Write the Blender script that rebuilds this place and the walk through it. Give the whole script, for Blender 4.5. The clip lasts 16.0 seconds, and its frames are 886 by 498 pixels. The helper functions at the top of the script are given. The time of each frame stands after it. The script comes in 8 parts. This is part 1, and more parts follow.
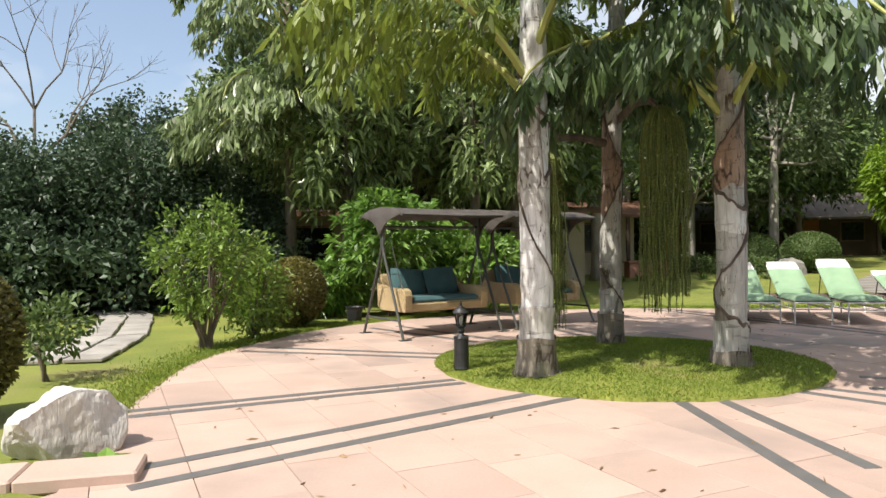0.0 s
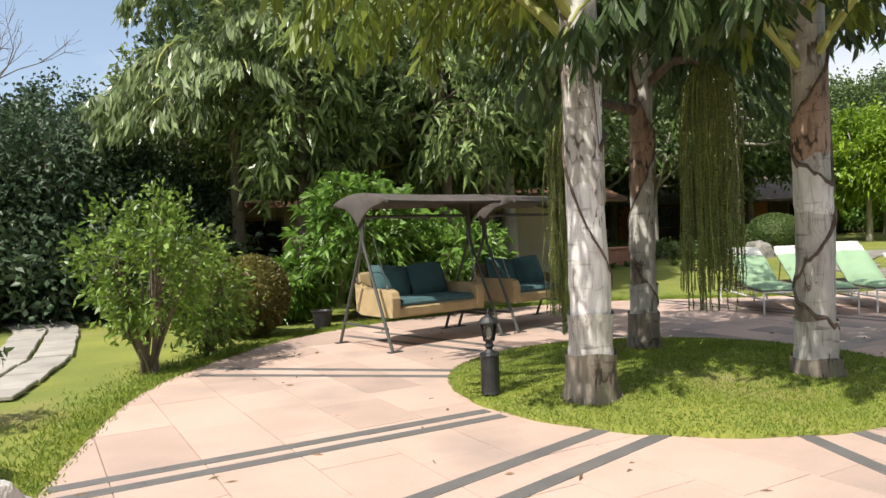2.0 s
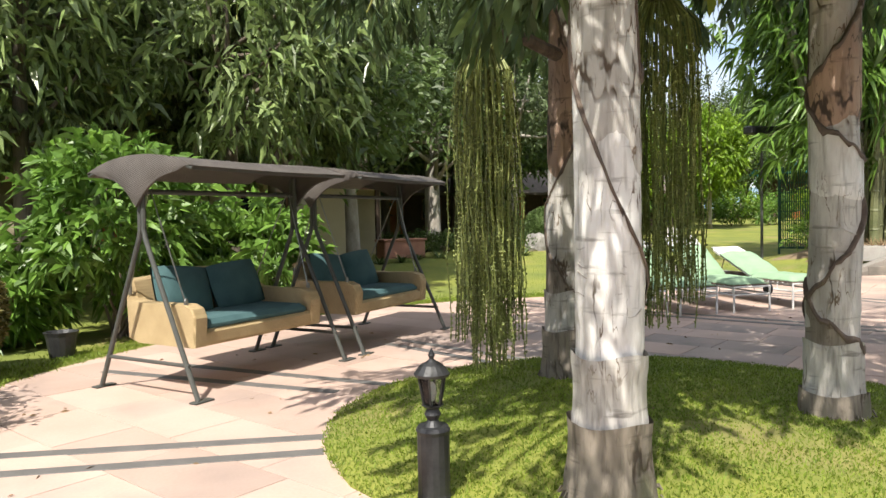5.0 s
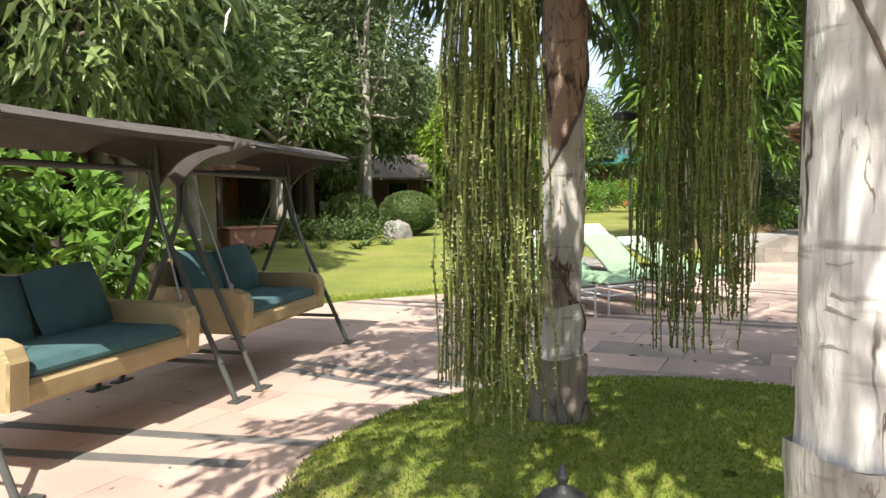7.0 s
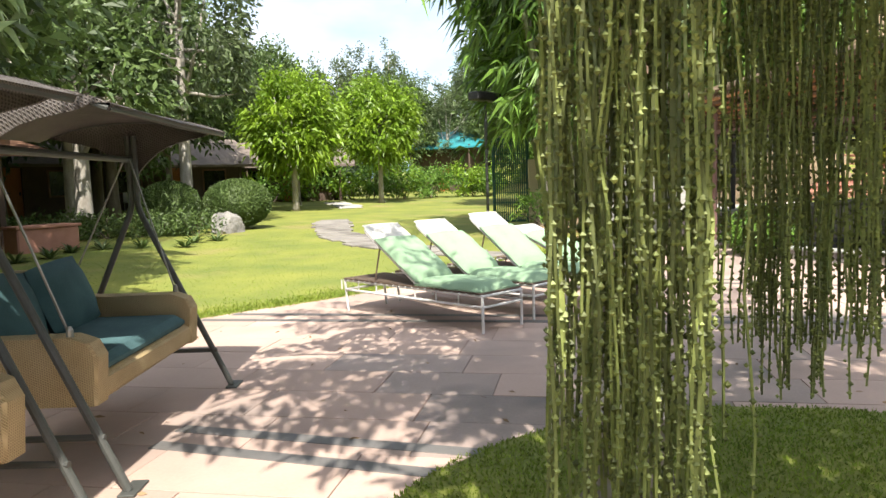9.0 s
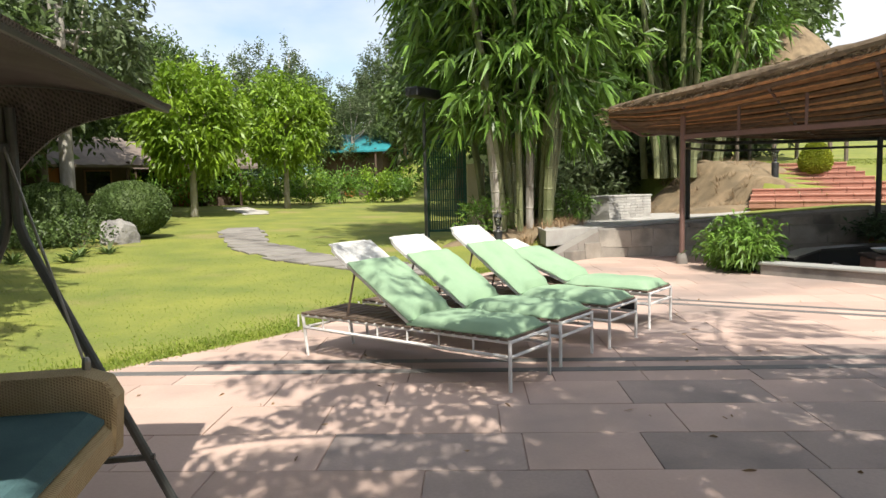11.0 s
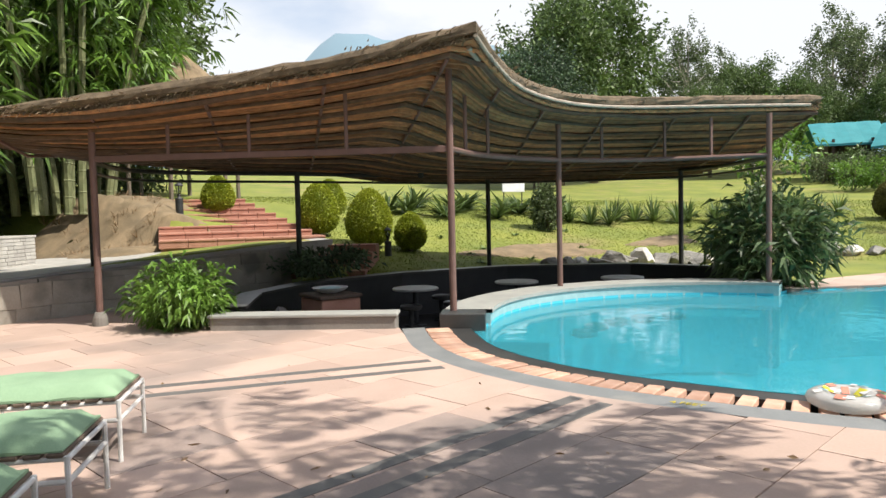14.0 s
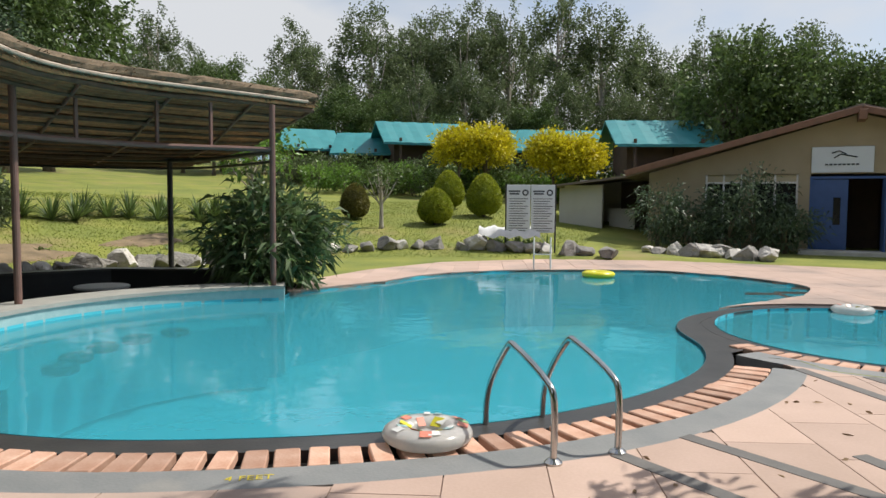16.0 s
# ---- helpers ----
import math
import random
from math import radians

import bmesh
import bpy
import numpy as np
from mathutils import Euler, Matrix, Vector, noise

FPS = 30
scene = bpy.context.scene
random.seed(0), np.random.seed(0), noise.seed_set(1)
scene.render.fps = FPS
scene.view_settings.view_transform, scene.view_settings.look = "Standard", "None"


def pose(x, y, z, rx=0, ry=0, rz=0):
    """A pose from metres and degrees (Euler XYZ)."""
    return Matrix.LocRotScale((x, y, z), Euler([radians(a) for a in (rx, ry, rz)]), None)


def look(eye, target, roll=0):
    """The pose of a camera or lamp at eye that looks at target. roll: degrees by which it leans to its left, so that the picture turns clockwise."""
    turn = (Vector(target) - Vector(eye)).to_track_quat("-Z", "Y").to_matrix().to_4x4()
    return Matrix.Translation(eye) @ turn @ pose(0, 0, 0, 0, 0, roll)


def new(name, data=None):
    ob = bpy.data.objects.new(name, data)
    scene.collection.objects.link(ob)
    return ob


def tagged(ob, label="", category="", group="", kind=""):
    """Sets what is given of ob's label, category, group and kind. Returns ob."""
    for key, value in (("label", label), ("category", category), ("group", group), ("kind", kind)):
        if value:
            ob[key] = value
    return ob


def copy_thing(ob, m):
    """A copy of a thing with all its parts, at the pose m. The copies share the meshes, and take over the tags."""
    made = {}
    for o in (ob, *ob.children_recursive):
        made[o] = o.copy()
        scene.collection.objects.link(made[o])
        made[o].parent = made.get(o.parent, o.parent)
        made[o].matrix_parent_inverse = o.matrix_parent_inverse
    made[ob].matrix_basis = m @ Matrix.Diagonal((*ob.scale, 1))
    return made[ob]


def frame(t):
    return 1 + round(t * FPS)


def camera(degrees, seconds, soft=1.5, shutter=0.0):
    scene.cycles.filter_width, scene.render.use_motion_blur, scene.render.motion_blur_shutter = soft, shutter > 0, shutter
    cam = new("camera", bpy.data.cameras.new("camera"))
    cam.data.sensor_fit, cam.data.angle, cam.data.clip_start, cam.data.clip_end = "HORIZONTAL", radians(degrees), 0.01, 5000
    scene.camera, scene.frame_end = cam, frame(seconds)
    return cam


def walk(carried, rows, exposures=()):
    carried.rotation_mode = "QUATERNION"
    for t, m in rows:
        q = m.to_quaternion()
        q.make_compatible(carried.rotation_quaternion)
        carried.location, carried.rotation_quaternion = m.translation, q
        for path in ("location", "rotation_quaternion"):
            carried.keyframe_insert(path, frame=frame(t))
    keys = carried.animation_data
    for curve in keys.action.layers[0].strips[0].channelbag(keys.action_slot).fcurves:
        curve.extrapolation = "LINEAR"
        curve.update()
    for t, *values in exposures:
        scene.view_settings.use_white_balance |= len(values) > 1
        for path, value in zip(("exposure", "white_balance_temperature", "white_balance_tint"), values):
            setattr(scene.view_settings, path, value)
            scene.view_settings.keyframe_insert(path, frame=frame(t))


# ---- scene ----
cam = camera(63.6, 16.0)
PATH = [
    (0, (1.538, 0.050, 1.454), (1.340, 1.953, 1.450), -0.7),
    (0.5, (1.299, 0.495, 1.462), (1.112, 2.399, 1.451), -0.8),
    (1, (1.072, 0.912, 1.480), (0.913, 2.819, 1.469), -1.0),
    (1.5, (0.870, 1.358, 1.474), (0.753, 3.268, 1.453), -1.1),
    (2, (0.584, 1.804, 1.500), (0.557, 3.716, 1.465), -2.1),
    (2.5, (0.415, 2.279, 1.492), (0.531, 4.188, 1.431), -3.0),
    (3, (0.215, 2.809, 1.494), (0.483, 4.703, 1.428), -2.3),
    (3.5, (0.087, 3.307, 1.493), (0.531, 5.166, 1.421), -1.7),
    (4, (-0.025, 3.802, 1.494), (0.474, 5.648, 1.416), -1.8),
    (4.5, (-0.175, 4.285, 1.507), (0.403, 6.108, 1.429), -1.8),
    (6.8, (-0.418, 6.709, 1.502), (0.559, 8.349, 1.373), -0.2),
    (7, (-0.380, 6.922, 1.524), (0.671, 8.516, 1.396), -0.8),
    (7.5, (-0.268, 7.452, 1.524), (0.880, 8.975, 1.384), -1.2),
    (8, (-0.185, 8.041, 1.479), (1.115, 9.440, 1.346), -1.5),
    (8.2, (-0.165, 8.197, 1.496), (1.172, 9.559, 1.361), -2.0),
    (10.3, (0.430, 10.325, 1.560), (1.912, 11.519, 1.359), -0.3),
    (10.5, (0.538, 10.494, 1.555), (2.023, 11.688, 1.365), -0.8),
    (11, (0.845, 10.932, 1.586), (2.440, 11.977, 1.418), -1.2),
    (11.5, (1.193, 11.367, 1.579), (2.902, 12.214, 1.421), -1.7),
    (11.7, (1.342, 11.492, 1.578), (3.111, 12.203, 1.424), -1.9),
    (12, (1.585, 11.650, 1.578), (3.408, 12.208, 1.417), -2.0),
    (12.5, (2.002, 11.918, 1.593), (3.875, 12.293, 1.468), -2.3),
    (13, (2.476, 12.143, 1.592), (4.386, 12.212, 1.496), -1.9),
    (13.5, (2.983, 12.260, 1.585), (4.893, 12.187, 1.490), -1.8),
    (14, (3.520, 12.372, 1.557), (5.368, 11.886, 1.456), -1.3),
    (14.5, (4.017, 12.364, 1.535), (5.738, 11.533, 1.422), -0.8),
    (15, (4.488, 12.216, 1.550), (6.000, 11.049, 1.435), -0.3),
    (15.5, (4.913, 12.057, 1.569), (6.174, 10.623, 1.449), 0.3),
    (16, (5.300, 11.768, 1.548), (6.373, 10.189, 1.427), 0.4),
]
walk(cam, [(t, look(e, g, r)) for t, e, g, r in PATH], [(0, 0.38), (3.5, 0.4), (4.7, 0.62), (7, 0.85), (8.2, 1.05), (10.3, 0.72), (12, 0.4), (13.5, 0.44), (14.5, 0.38), (16, -0.04)])

# ---- world, sun ----
SUN_AZ, SUN_EL = 229.0, 55.0     # degrees: where the sun stands, counted from +x towards +y
world = bpy.data.worlds.new("world")
scene.world = world
world.use_nodes = True
wn, wl = world.node_tree.nodes, world.node_tree.links
wn.clear()
sky = wn.new("ShaderNodeTexSky")
sky.sky_type = "NISHITA"
sky.sun_disc = False
sky.sun_elevation = radians(SUN_EL)
sky.sun_rotation = radians(90 - SUN_AZ)
sky.dust_density = 2.0
tc = wn.new("ShaderNodeTexCoord")
mp = wn.new("ShaderNodeMapping")
mp.inputs["Scale"].default_value = (1.6, 1.6, 4.0)
cn = wn.new("ShaderNodeTexNoise")
cn.inputs["Scale"].default_value = 1.3
cn.inputs["Detail"].default_value = 7
cr = wn.new("ShaderNodeValToRGB")
cr.color_ramp.elements[0].position, cr.color_ramp.elements[1].position = 0.42, 0.62
cr.color_ramp.elements[0].color = (0.14, 0.14, 0.14, 1)
sp = wn.new("ShaderNodeSeparateXYZ")
lean = wn.new("ShaderNodeMath")
lean.operation = "MULTIPLY_ADD"
lean.inputs[1].default_value = 0.14
cm = wn.new("ShaderNodeMixRGB")
cm.inputs[2].default_value = (5.0, 5.15, 5.4, 1)
bg = wn.new("ShaderNodeBackground")
bg.inputs["Strength"].default_value = 0.145
wo = wn.new("ShaderNodeOutputWorld")
wl.new(tc.outputs["Generated"], mp.inputs["Vector"])
wl.new(mp.outputs[0], cn.inputs["Vector"])
wl.new(tc.outputs["Generated"], sp.inputs[0])
wl.new(sp.outputs[0], lean.inputs[0])
wl.new(cn.outputs["Fac"], lean.inputs[2])
wl.new(lean.outputs[0], cr.inputs[0])
wl.new(cr.outputs[0], cm.inputs[0])
wl.new(sky.outputs[0], cm.inputs[1])
wl.new(cm.outputs[0], bg.inputs[0])
wl.new(bg.outputs[0], wo.inputs[0])
sun = new("sun", bpy.data.lights.new("sun", "SUN"))
sun.data.energy, sun.data.angle, sun.data.color = 5.0, radians(0.6), (1.0, 0.95, 0.86)
sun.matrix_world = look((0, 0, 0), (-math.cos(radians(SUN_AZ)) * math.cos(radians(SUN_EL)), -math.sin(radians(SUN_AZ)) * math.cos(radians(SUN_EL)), -math.sin(radians(SUN_EL))))


# ---- materials ----
def material(name, c1, c2=None, rough=0.7, scale=6.0, fine=60.0, bump=0.25, metal=0.0, spread=0.0, stain=None, stain_scale=0.8, stain_cut=0.6, leafy=0.0, spec=0.5, stretch=(1, 1, 1), laid=False):
    """Two colours mixed by noise at two scales, with bump; spread varies the value piece by piece; leafy lets light through."""
    m = bpy.data.materials.new(name)
    m.use_nodes = True
    n, l = m.node_tree.nodes, m.node_tree.links
    n.clear()
    out = n.new("ShaderNodeOutputMaterial")
    b = n.new("ShaderNodeBsdfPrincipled")
    c2 = c2 or tuple(v * 0.75 for v in c1)
    co = n.new("ShaderNodeTexCoord")
    ma = n.new("ShaderNodeMapping")
    ma.inputs["Scale"].default_value = stretch
    place = n.new("ShaderNodeNewGeometry").outputs["Position"] if laid else co.outputs["Object"]
    l.new(place, ma.inputs[0])
    n1 = n.new("ShaderNodeTexNoise")
    n1.inputs["Scale"].default_value, n1.inputs["Detail"].default_value = scale, 6
    n2 = n.new("ShaderNodeTexNoise")
    n2.inputs["Scale"].default_value, n2.inputs["Detail"].default_value = fine, 3
    l.new(ma.outputs[0], n1.inputs["Vector"])
    l.new(ma.outputs[0], n2.inputs["Vector"])
    ad = n.new("ShaderNodeMath")
    ad.operation = "MULTIPLY_ADD"
    ad.inputs[1].default_value = 0.45
    l.new(n2.outputs["Fac"], ad.inputs[0])
    l.new(n1.outputs["Fac"], ad.inputs[2])
    rp = n.new("ShaderNodeMapRange")
    rp.inputs["From Min"].default_value, rp.inputs["From Max"].default_value = 0.5, 0.95
    l.new(ad.outputs[0], rp.inputs["Value"])
    mx = n.new("ShaderNodeMixRGB")
    mx.inputs[1].default_value, mx.inputs[2].default_value = (*c1, 1), (*c2, 1)
    l.new(rp.outputs[0], mx.inputs[0])
    col = mx.outputs[0]
    if stain:
        n3 = n.new("ShaderNodeTexNoise")
        n3.inputs["Scale"].default_value, n3.inputs["Detail"].default_value = stain_scale, 8
        l.new(place, n3.inputs["Vector"])
        r3 = n.new("ShaderNodeMapRange")
        r3.inputs["From Min"].default_value, r3.inputs["From Max"].default_value = stain_cut, stain_cut + 0.14
        r3.inputs["To Max"].default_value = 0.75
        l.new(n3.outputs["Fac"], r3.inputs["Value"])
        m3 = n.new("ShaderNodeMixRGB")
        m3.inputs[2].default_value = (*stain, 1)
        l.new(r3.outputs[0], m3.inputs[0])
        l.new(col, m3.inputs[1])
        col = m3.outputs[0]
    if spread:
        src = n.new("ShaderNodeNewGeometry").outputs["Random Per Island"] if leafy else n.new("ShaderNodeObjectInfo").outputs["Random"]
        rr = n.new("ShaderNodeMapRange")
        rr.inputs["To Min"].default_value, rr.inputs["To Max"].default_value = 1 - spread, 1 + spread
        l.new(src, rr.inputs["Value"])
        hs = n.new("ShaderNodeHueSaturation")
        l.new(rr.outputs[0], hs.inputs["Value"])
        l.new(col, hs.inputs["Color"])
        col = hs.outputs[0]
    l.new(col, b.inputs["Base Color"])
    b.inputs["Roughness"].default_value, b.inputs["Metallic"].default_value = rough, metal
    b.inputs["Specular IOR Level"].default_value = spec
    if bump:
        bp = n.new("ShaderNodeBump")
        bp.inputs["Strength"].default_value, bp.inputs["Distance"].default_value = bump, 0.02
        l.new(ad.outputs[0], bp.inputs["Height"])
        l.new(bp.outputs[0], b.inputs["Normal"])
    sh = b.outputs[0]
    if leafy:
        tr = n.new("ShaderNodeBsdfTranslucent")
        l.new(col, tr.inputs[0])
        ms = n.new("ShaderNodeMixShader")
        ms.inputs[0].default_value = leafy
        l.new(sh, ms.inputs[1])
        l.new(tr.outputs[0], ms.inputs[2])
        sh = ms.outputs[0]
    l.new(sh, out.inputs[0])
    return m


def clear(name, tint, ripple=0.0, ior=1.33, body=None):
    """Glass or still water: see-through with a Fresnel gloss."""
    m = bpy.data.materials.new(name)
    m.use_nodes = True
    n, l = m.node_tree.nodes, m.node_tree.links
    n.clear()
    out, t, g, f, ms = (n.new("ShaderNode" + k) for k in ("OutputMaterial", "BsdfTransparent", "BsdfGlossy", "Fresnel", "MixShader"))
    t.inputs[0].default_value = (*tint, 1)
    g.inputs["Roughness"].default_value = 0.02
    f.inputs[0].default_value = ior
    l.new(f.outputs[0], ms.inputs[0])
    base = t.outputs[0]
    if body:
        df, mb = n.new("ShaderNodeBsdfDiffuse"), n.new("ShaderNodeMixShader")
        df.inputs[0].default_value = (*body, 1)
        mb.inputs[0].default_value = 0.55
        l.new(t.outputs[0], mb.inputs[1])
        l.new(df.outputs[0], mb.inputs[2])
        base = mb.outputs[0]
    l.new(base, ms.inputs[1])
    l.new(g.outputs[0], ms.inputs[2])
    l.new(ms.outputs[0], out.inputs[0])
    if ripple:
        co, nz, bp = (n.new("ShaderNode" + k) for k in ("TexCoord", "TexNoise", "Bump"))
        nz.inputs["Scale"].default_value, nz.inputs["Detail"].default_value = 3.0, 3
        bp.inputs["Strength"].default_value, bp.inputs["Distance"].default_value = ripple, 0.05
        l.new(co.outputs["Object"], nz.inputs["Vector"])
        l.new(nz.outputs["Fac"], bp.inputs["Height"])
        l.new(bp.outputs[0], g.inputs["Normal"])
        l.new(bp.outputs[0], f.inputs["Normal"])
    return m


M = {}
def mk(name, *a, **k):
    M[name] = material(name, *a, **k)

mk("lawn", (0.235, 0.245, 0.04), (0.12, 0.155, 0.026), 0.9, 0.7, 26, 1.0, stain=(0.27, 0.215, 0.085), stain_scale=0.45, stain_cut=0.56)
mk("bank_blade", (0.215, 0.25, 0.036), (0.125, 0.175, 0.025), 0.6, 2, 30, 0, spread=0.45, leafy=0.3)
mk("litter", (0.27, 0.195, 0.115), (0.14, 0.105, 0.06), 0.95, 2.2, 35, 1.0, stain=(0.13, 0.10, 0.06), stain_scale=1.6, stain_cut=0.52)
mk("pale_pole", (0.46, 0.39, 0.31), (0.30, 0.24, 0.19), 0.7, 5, 50, 0.3)
mk("forest_leaf", (0.145, 0.185, 0.08), (0.085, 0.12, 0.05), 0.5, 1, 20, 0, spread=0.5, leafy=0.42)
mk("blade", (0.24, 0.30, 0.035), (0.15, 0.23, 0.025), 0.6, 2, 30, 0, spread=0.35, leafy=0.35)
mk("slab", (0.50, 0.362, 0.30), (0.43, 0.31, 0.25), 0.75, 1.6, 45, 0.12, spread=0.11, stain=(0.26, 0.21, 0.185), stain_scale=0.42, stain_cut=0.52, laid=True)
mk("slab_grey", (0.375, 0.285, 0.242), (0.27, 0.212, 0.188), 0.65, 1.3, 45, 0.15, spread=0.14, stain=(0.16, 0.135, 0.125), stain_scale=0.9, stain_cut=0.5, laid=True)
mk("mortar", (0.43, 0.315, 0.26), None, 0.9, 8, 90, 0.3)
mk("stripe", (0.11, 0.105, 0.10), (0.15, 0.14, 0.13), 0.6, 5, 60, 0.15)
mk("band", (0.17, 0.18, 0.18), (0.24, 0.24, 0.235), 0.55, 2.5, 50, 0.2, stain=(0.3, 0.28, 0.25), stain_scale=1.5)
mk("rim", (0.035, 0.035, 0.035), (0.06, 0.058, 0.055), 0.35, 3, 40, 0.15)
mk("brick", (0.55, 0.36, 0.27), (0.44, 0.24, 0.16), 0.75, 5, 50, 0.25, spread=0.28)
mk("redstep", (0.42, 0.21, 0.15), (0.34, 0.16, 0.11), 0.8, 4, 50, 0.3, spread=0.12)
mk("aqua", (0.05, 0.43, 0.54), (0.06, 0.48, 0.59), 0.5, 0.8, 30, 0.05)
mk("aquatile", (0.24, 0.40, 0.42), (0.32, 0.47, 0.48), 0.4, 9, 60, 0.1)
mk("copingtop", (0.36, 0.36, 0.33), (0.28, 0.28, 0.26), 0.7, 3, 60, 0.2, stain=(0.2, 0.19, 0.17))
mk("blackwall", (0.018, 0.018, 0.019), (0.03, 0.03, 0.03), 0.5, 3, 50, 0.2)
mk("concrete", (0.27, 0.25, 0.22), (0.20, 0.18, 0.16), 0.85, 1.2, 40, 0.5, stain=(0.10, 0.09, 0.08), stain_scale=1.1, stain_cut=0.52)
mk("wallstone", (0.34, 0.31, 0.265), (0.24, 0.215, 0.18), 0.85, 3, 40, 0.5, spread=0.16, stain=(0.10, 0.095, 0.085), stain_scale=1.3, stain_cut=0.52, laid=True)
mk("palestone", (0.48, 0.46, 0.42), (0.36, 0.34, 0.31), 0.85, 3, 40, 0.4, spread=0.12)
mk("rock", (0.30, 0.285, 0.26), (0.17, 0.16, 0.15), 0.9, 2.5, 25, 0.8, stain=(0.10, 0.095, 0.09), stain_scale=3, stain_cut=0.55)
mk("boulder", (0.62, 0.59, 0.54), (0.45, 0.42, 0.38), 0.85, 4, 30, 0.9, stain=(0.24, 0.20, 0.17), stain_scale=2.6, stain_cut=0.54, stretch=(3, 1, 0.8))
mk("sheath", (0.17, 0.125, 0.095), (0.07, 0.05, 0.04), 0.8, 4, 40, 0.5, stretch=(4, 4, 0.7))
mk("greenstem", (0.35, 0.36, 0.10), (0.26, 0.28, 0.07), 0.55, 3, 30, 0.2)
mk("bark", (0.20, 0.16, 0.12), (0.10, 0.08, 0.06), 0.9, 3, 20, 0.8, stretch=(3, 3, 0.6))
mk("palebark", (0.42, 0.39, 0.34), (0.25, 0.22, 0.18), 0.9, 3, 20, 0.6, stretch=(2, 2, 0.6))
mk("culm", (0.23, 0.24, 0.12), (0.10, 0.115, 0.05), 0.45, 2, 25, 0.15, spread=0.3, leafy=0.01)
mk("palm_leaf", (0.10, 0.145, 0.05), (0.06, 0.10, 0.035), 0.45, 2, 20, 0, spread=0.5, leafy=0.35)
mk("palm_bright", (0.24, 0.28, 0.045), (0.14, 0.20, 0.035), 0.45, 2, 20, 0, spread=0.45, leafy=0.45)
mk("shrub_leaf", (0.22, 0.32, 0.055), (0.12, 0.20, 0.035), 0.42, 1, 20, 0, spread=0.5, leafy=0.35)
mk("palm_back", (0.29, 0.35, 0.16), (0.165, 0.22, 0.085), 0.32, 2, 20, 0, spread=0.55, leafy=0.4)
mk("dark_leaf", (0.085, 0.13, 0.066), (0.05, 0.085, 0.042), 0.5, 1, 20, 0, spread=0.55, leafy=0.25)
mk("mid_leaf", (0.125, 0.18, 0.05), (0.075, 0.125, 0.035), 0.5, 1, 20, 0, spread=0.5, leafy=0.3)
mk("lush_leaf", (0.17, 0.29, 0.045), (0.10, 0.20, 0.035), 0.4, 1, 20, 0, spread=0.45, leafy=0.35)
mk("lime_leaf", (0.28, 0.41, 0.03), (0.13, 0.235, 0.022), 0.45, 1, 20, 0, spread=0.4, leafy=0.4)
mk("yellow_leaf", (0.66, 0.56, 0.02), (0.48, 0.45, 0.02), 0.5, 1, 20, 0, spread=0.35, leafy=0.35)
mk("bamboo_leaf", (0.18, 0.30, 0.045), (0.07, 0.145, 0.025), 0.4, 0.6, 20, 0, spread=0.6, leafy=0.35)
mk("strand", (0.27, 0.30, 0.085), (0.15, 0.18, 0.05), 0.55, 8, 60, 0, spread=0.5, leafy=0.12)
mk("dry", (0.36, 0.25, 0.14), (0.22, 0.14, 0.08), 0.9, 3, 30, 0, spread=0.4, leafy=0.2)
mk("soil", (0.22, 0.15, 0.09), (0.14, 0.10, 0.06), 0.95, 3, 40, 0.6)
mk("teal_cloth", (0.065, 0.135, 0.14), (0.042, 0.095, 0.102), 0.9, 5, 120, 0.3)
mk("green_cloth", (0.285, 0.41, 0.255), (0.21, 0.32, 0.20), 0.9, 3, 110, 0.25)
mk("steel_grey", (0.085, 0.088, 0.08), (0.06, 0.062, 0.056), 0.5, 6, 60, 0.1, metal=0.1)
mk("chain", (0.35, 0.34, 0.32), None, 0.4, 9, 60, 0, metal=0.9)
mk("white_paint", (0.74, 0.73, 0.71), (0.62, 0.60, 0.57), 0.5, 8, 60, 0.1)
mk("wicker_white", (0.76, 0.75, 0.72), (0.60, 0.59, 0.56), 0.7, 25, 120, 0.6)
mk("slatwood", (0.17, 0.12, 0.085), (0.10, 0.07, 0.05), 0.8, 6, 60, 0.4, stretch=(1, 8, 1))
mk("iron", (0.025, 0.026, 0.028), (0.05, 0.05, 0.05), 0.5, 8, 60, 0.2, metal=0.3)
mk("post_paint", (0.19, 0.105, 0.085), (0.14, 0.08, 0.065), 0.6, 5, 50, 0.2)
mk("thatch", (0.20, 0.145, 0.09), (0.10, 0.075, 0.05), 0.95, 8, 60, 0.9, stretch=(1, 1, 1))
mk("thatch_in", (0.50, 0.26, 0.11), (0.22, 0.11, 0.055), 0.9, 5, 70, 0.7, stain=(0.10, 0.06, 0.035), stain_scale=1.2, stain_cut=0.5)
mk("reed", (0.46, 0.225, 0.095), (0.22, 0.105, 0.05), 0.8, 7, 70, 0.4, spread=0.55)
mk("olive_leaf", (0.20, 0.175, 0.04), (0.10, 0.105, 0.03), 0.5, 1, 20, 0, spread=0.45, leafy=0.3)
mk("pathstone", (0.40, 0.37, 0.33), (0.29, 0.265, 0.235), 0.85, 2, 40, 0.4, spread=0.14, stain=(0.2, 0.185, 0.16), stain_scale=1.2)
mk("straw", (0.30, 0.22, 0.13), (0.16, 0.115, 0.07), 0.9, 4, 40, 0, spread=0.45, leafy=0.15)
mk("pole_wood", (0.15, 0.088, 0.052), (0.06, 0.036, 0.022), 0.75, 6, 50, 0.4, spread=0.3, stretch=(1, 1, 1))
